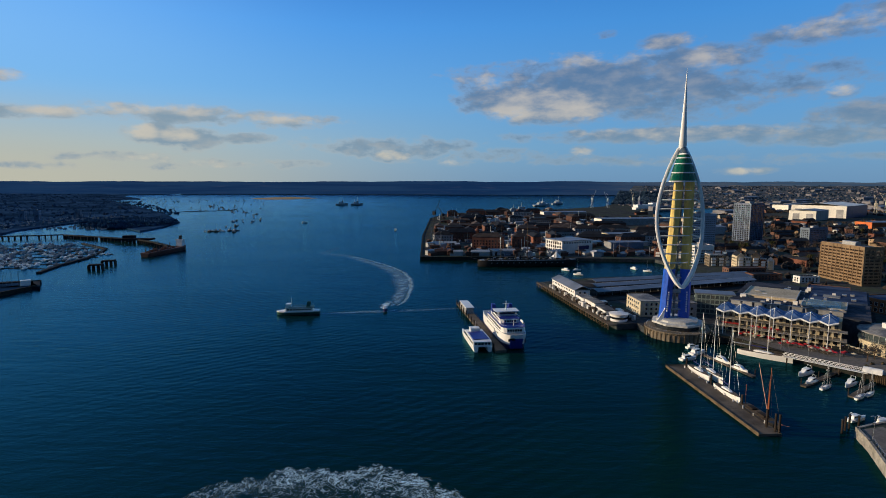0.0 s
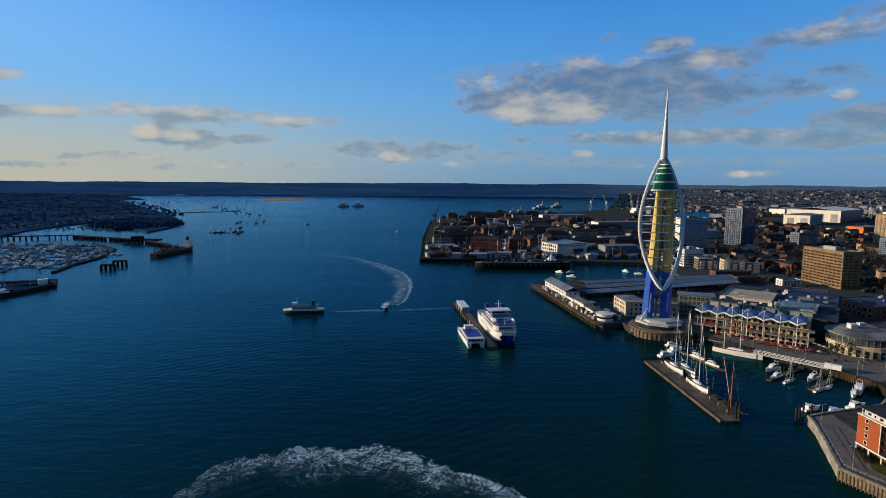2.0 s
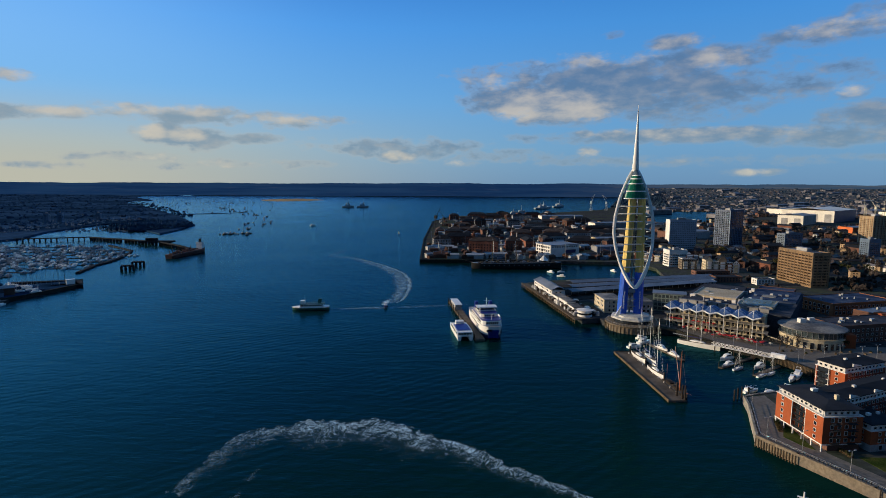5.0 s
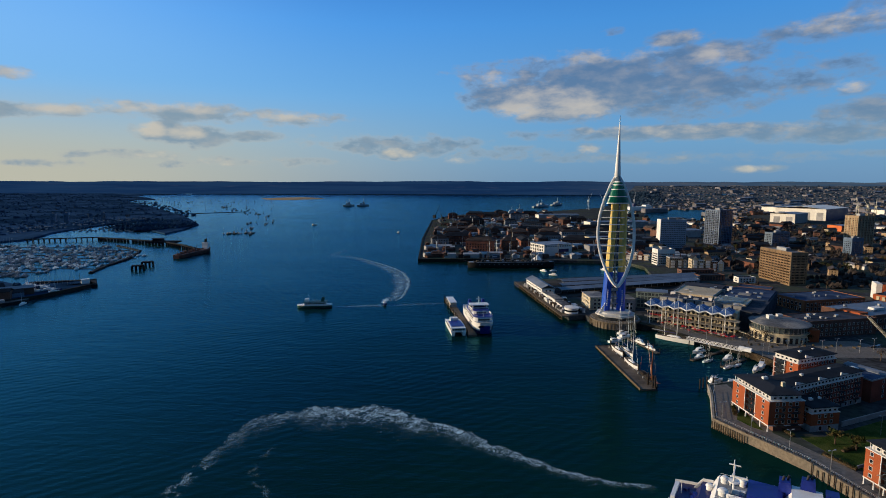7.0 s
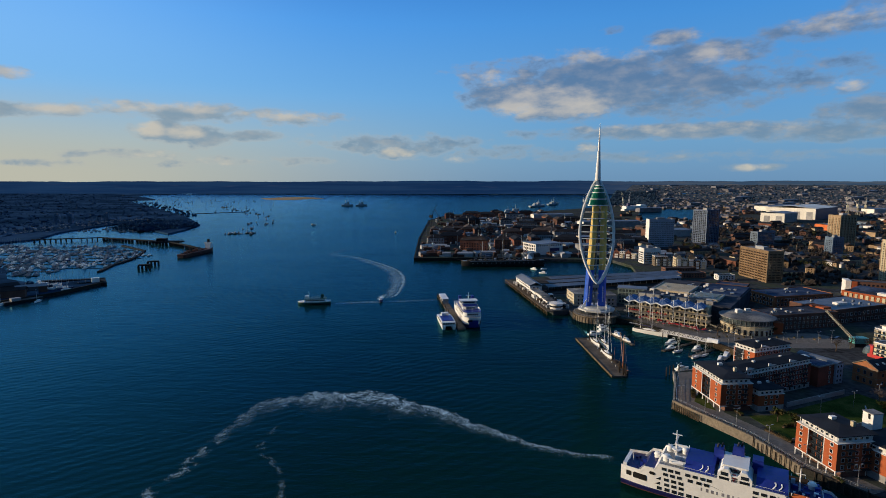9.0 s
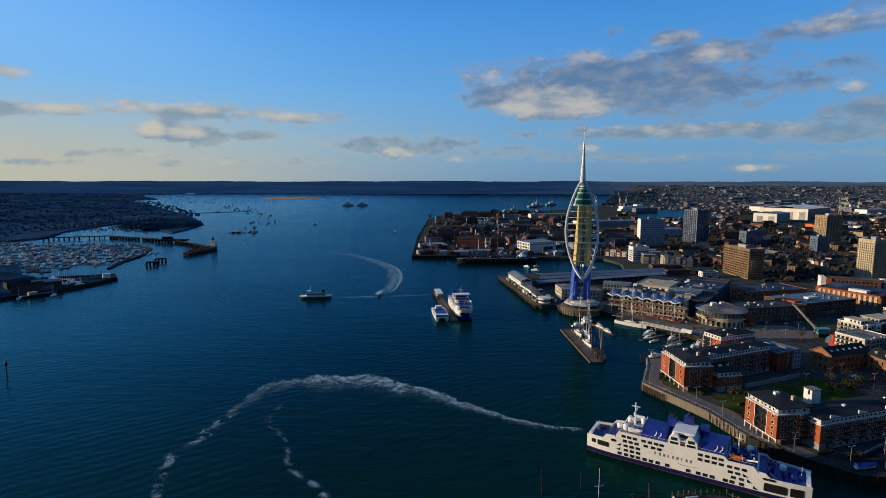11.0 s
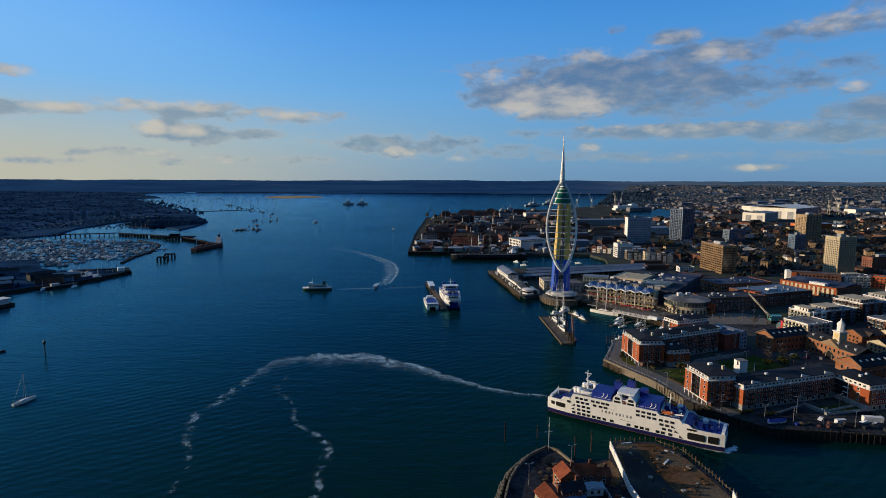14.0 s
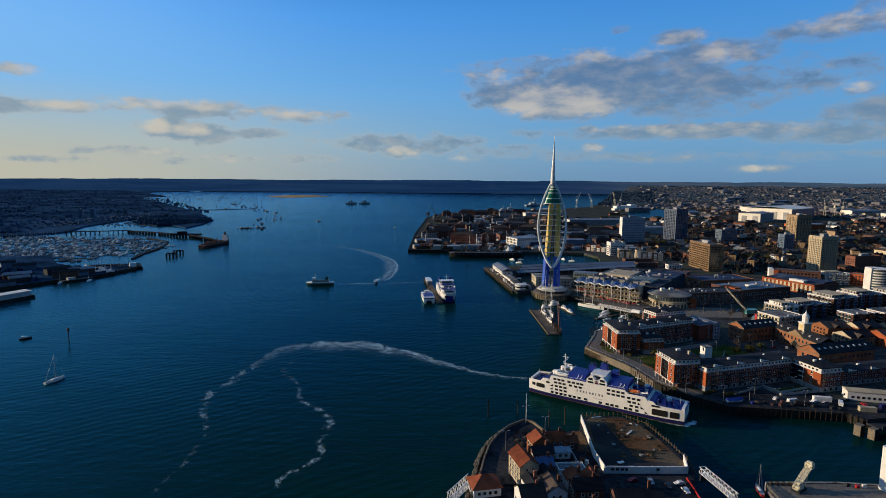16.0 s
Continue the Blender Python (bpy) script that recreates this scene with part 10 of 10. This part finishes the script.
# ---- wakes ----
def wake(name, label, pts, widths, material, z=.06, parts=14, lean=.5):
    """A foam strip along a smooth line; u runs along it, v across."""
    pts = [Vector((*p, 0)) for p in pts]
    line = []
    for i in range(len(pts) - 1):
        p0, p1, p2, p3 = pts[max(i - 1, 0)], pts[i], pts[i + 1], pts[min(i + 2, len(pts) - 1)]
        for k in range(parts):
            t = k / parts
            line.append((.5 * ((2 * p1) + (-p0 + p2) * t + (2 * p0 - 5 * p1 + 4 * p2 - p3) * t * t + (-p0 + 3 * p1 - 3 * p2 + p3) * t ** 3), widths[i] + (widths[i + 1] - widths[i]) * t))
    line.append((pts[-1], widths[-1]))
    n, across = len(line), 7
    verts, uvs, faces = [], [], []
    for i, (p, w) in enumerate(line):
        d = (line[min(i + 1, n - 1)][0] - line[max(i - 1, 0)][0]).normalized()
        side = Vector((-d.y, d.x, 0))
        w *= 1 + .3 * noise.noise(Vector((i * .21, w, 0)))
        for j in range(across):
            v = j / (across - 1)
            verts.append((*(p + side * w * (v - lean))[:2], 0))
            uvs.append((i / (n - 1), v))
    faces = [(i * across + j, i * across + j + 1, (i + 1) * across + j + 1, (i + 1) * across + j) for i in range(n - 1) for j in range(across - 1)]
    me = bpy.data.meshes.new(name)
    me.from_pydata(verts, [], faces)
    layer = me.uv_layers.new(name="foam")
    for loop in me.loops:
        layer.data[loop.index].uv = uvs[loop.vertex_index]
    me.materials.append(material)
    ob = new(name, me)
    ob.location = (0, 0, z)
    return tagged(ob, label, "foam", kind="stuff")


MAIN = [(94, 109), (65, 118), (43, 133), (26, 149), (2, 164), (-24, 177), (-48, 177), (-69, 177), (-84, 160), (-90, 138), (-91, 118)]
wake("ferry_wake", "long curved line of lacy white foam behind the ferry", MAIN, [7, 10, 13, 20, 28, 36, 40, 38, 26, 16, 10], FOAM, lean=.18)
wake("ferry_wake_tail", "broken dashes of foam at the wake's end", [(-90, 128), (-91, 116), (-93, 94), (-97, 74), (-90, 50), (-78, 28), (-72, -8), (-74, -28)], [9, 10, 10, 8, 6, 5, 4, 5], FOAM_THIN, .07)
wake("inner_wake", "broken ring of thin foam inside the turn", [(-23, -26), (-26, -15), (-18, -3), (-15, 8), (-18, 24), (-18, 40), (-26, 53), (-43, 70), (-51, 92), (-68, 115), (-66, 136)], [4, 5, 5, 6, 7, 7, 6, 5, 4, 6, 4], FOAM_THIN, .07)
wake("hull_wash", "white wash along the ferry's leading end", [(173, 52.4), (169, 48.5), (163, 47.4), (155, 50.5), (146, 55.5)], [3, 6, 5, 3, 1.4], foam_material("bow wash", 1.0, .5, 0, .4, .85, True), .08)
BOAT_WAKE = [(-54, 436), (-50, 455), (-50, 492), (-53, 531), (-60, 580), (-80, 634), (-118, 696), (-156, 744), (-188, 766), (-178, 836)]
wake("boat_wake", "pale churned wake curving behind the motor boat", BOAT_WAKE, [4, 12, 20, 25, 25, 22, 18, 16, 14, 10], foam_material("pale boat wake", .34, .25, 0, .14, .30, True), .06)
wake("boat_wake_edge", "bright outer edge of the motor boat's wake", [(x + 5 + min(i, 3) * 1.2, y) for i, (x, y) in enumerate(BOAT_WAKE)], [2, 4, 6, 7, 7, 6, 5, 4, 3, 2], foam_material("bright wake edge", .60, .3, 0, .22, .35, True), .07)
wake("passenger_ferry_wake", "pale straight wake behind the passenger ferry", [(-104, 409), (-85, 412), (-60, 417), (-30, 423), (20, 434)], [5, 9, 11, 10, 6], foam_material("passenger wake", .30, .4, 0, .16, .5, True), .05)
wake("patrol_wash", "bright wash beside the small motor boat", [(-59, 428), (-58, 440), (-56, 455)], [6, 10, 8], foam_material("patrol boat wash", 1.0, .5, 0, .3, .8, True), .09)

# ---- quayside clutter ----
def parasol_set():
    t = thing("cafe_table", "small cafe table under a pale parasol", "cafe table", 186, 322, 4.06, 0, "cafe tables")
    part("pole", Shape().tube([(0, 0, 0), (0, 0, 2.6)], .05, 5), ALU, t)
    part("parasol", Shape().lathe([(1.5, 2.15), (.8, 2.55), (.05, 2.85)], 8), RENDER_CREAM, t)
    part("tabletop", Shape().lathe([(.5, .7), (.5, .75)], 8), TIMBER, t)
    return t


first = parasol_set()
red_one = parasol_set()
red_one.matrix_basis = pose(190, 318, 4.06)
for o in red_one.children:
    if o.name.startswith("parasol"):
        o.data = o.data.copy()
        o.data.materials[0] = RED
tagged(red_one, "small cafe table under a red parasol")
rng = random.Random(77)
for i in range(52):
    u = rng.random()
    x, y = 178 + 38 * u + rng.uniform(-2, 4), 342 - 45 * u + rng.uniform(-3, 3)
    copy_thing(first if rng.random() < .55 else red_one, pose(x, y, 4.06, 0, 0, rng.uniform(0, 90)))
for i in range(22):
    a = radians(150 + i * 7)
    copy_thing(first, pose(252 + 25 * math.cos(a), 317 + 25 * math.sin(a), 4.06))


def planter(x, y, turn):
    t = thing("planter", "timber planter box with a small green shrub", "planter", x, y, 4.06, turn, "planters")
    part("box", Shape().box(-1, 1, -.5, .5, 0, .6), TIMBER, t)
    s = Shape()
    r = random.Random(int(x * 7 + y))
    for i in range(60):
        p = Vector((r.uniform(-.9, .9), r.uniform(-.45, .45), r.uniform(.6, 1.3)))
        u = Vector((r.uniform(-1, 1), r.uniform(-1, 1), r.uniform(-.6, .6))).normalized() * .18
        v = u.cross(Vector((r.uniform(-1, 1), r.uniform(-1, 1), 1))).normalized() * .12
        s.add([p - u, p + v, p + u, p - v], [(0, 1, 2, 3)])
    part("shrub", s, LEAF, t)


for i in range(14):
    planter(214 + i * 6.2, 283 + 1.4 * math.sin(i * 2.1) + (i % 3) * 3, 10 * i)


def promenade_railing(pts, label):
    b = thing("railing", label, "railing", 0, 0, 0, 0, "quay railings")
    for (ax, ay), (bx, by) in zip(pts, pts[1:]):
        n = max(1, int(math.hypot(bx - ax, by - ay) / 3.2))
        part("rail", Shape().tube([(ax, ay, 5.55), (bx, by, 5.55)], .07, 5).tube([(ax, ay, 5.05), (bx, by, 5.05)], .05, 4), ALU, b)
        for i in range(n):
            part("post", Shape().box(-.06, .06, -.06, .06, 4.0, 5.6), ALU, b, m=pose(ax + (bx - ax) * i / n, ay + (by - ay) * i / n, 0))


promenade_railing([(155, 199), (141, 164.4), (148.4, 149.2), (161, 124.3), (167.5, 96.6), (181, 78)], "grey steel railing along the promenade edge")

# Flat roof clutter on the flats and halls
def roof_unit(x, y, z, w, d, h, material):
    solid("roof_unit", Shape().box(0, w, 0, d, 0, h).box(.2, w - .2, .2, d - .2, h, h + .15), material, "small metal plant unit on a flat roof", "roof plant", x, y, z, 15, "roof plant units")


for x0, y0, w, d, z, turn, n in ((270, 306, 62, 24, 16.1, 14, 7), (317, 387, 66, 34, 14.1, 15, 7), (327, 325, 68, 37, 16.1, 21, 8)):
    m = pose(x0, y0, 0, 0, 0, turn)
    for i in range(n):
        p = m @ Vector((rng.uniform(3, w - 5), rng.uniform(3, d - 5), 0))
        roof_unit(p.x, p.y, z, rng.uniform(1, 3.2), rng.uniform(1, 2.4), rng.uniform(.8, 1.8), rng.choice((ALU, METAL_ROOF, RENDER_GREY)))
for i in range(40):
    u = i / 39
    x, y = 139.7 + (147 - 139.7) * u, 163 - 14 * u
    if i < 18:
        x, y = 147.2 + 12.6 * i / 18, 148.6 - 24 * i / 18
    elif i < 34:
        x, y = 160 + 6.4 * (i - 18) / 16, 124 - 28 * (i - 18) / 16
    else:
        x, y = 140.6 + 13 * (i - 34) / 6, 166 + 32 * (i - 34) / 6
    solid("bollard", Shape().lathe([(.22, 0), (.2, .8), (.3, .9), (.1, 1.05)], 7), DARK_STEEL, "dark iron bollard along the promenade edge", "bollard", x + .9, y + .3, 4.05, 0, "promenade bollards")
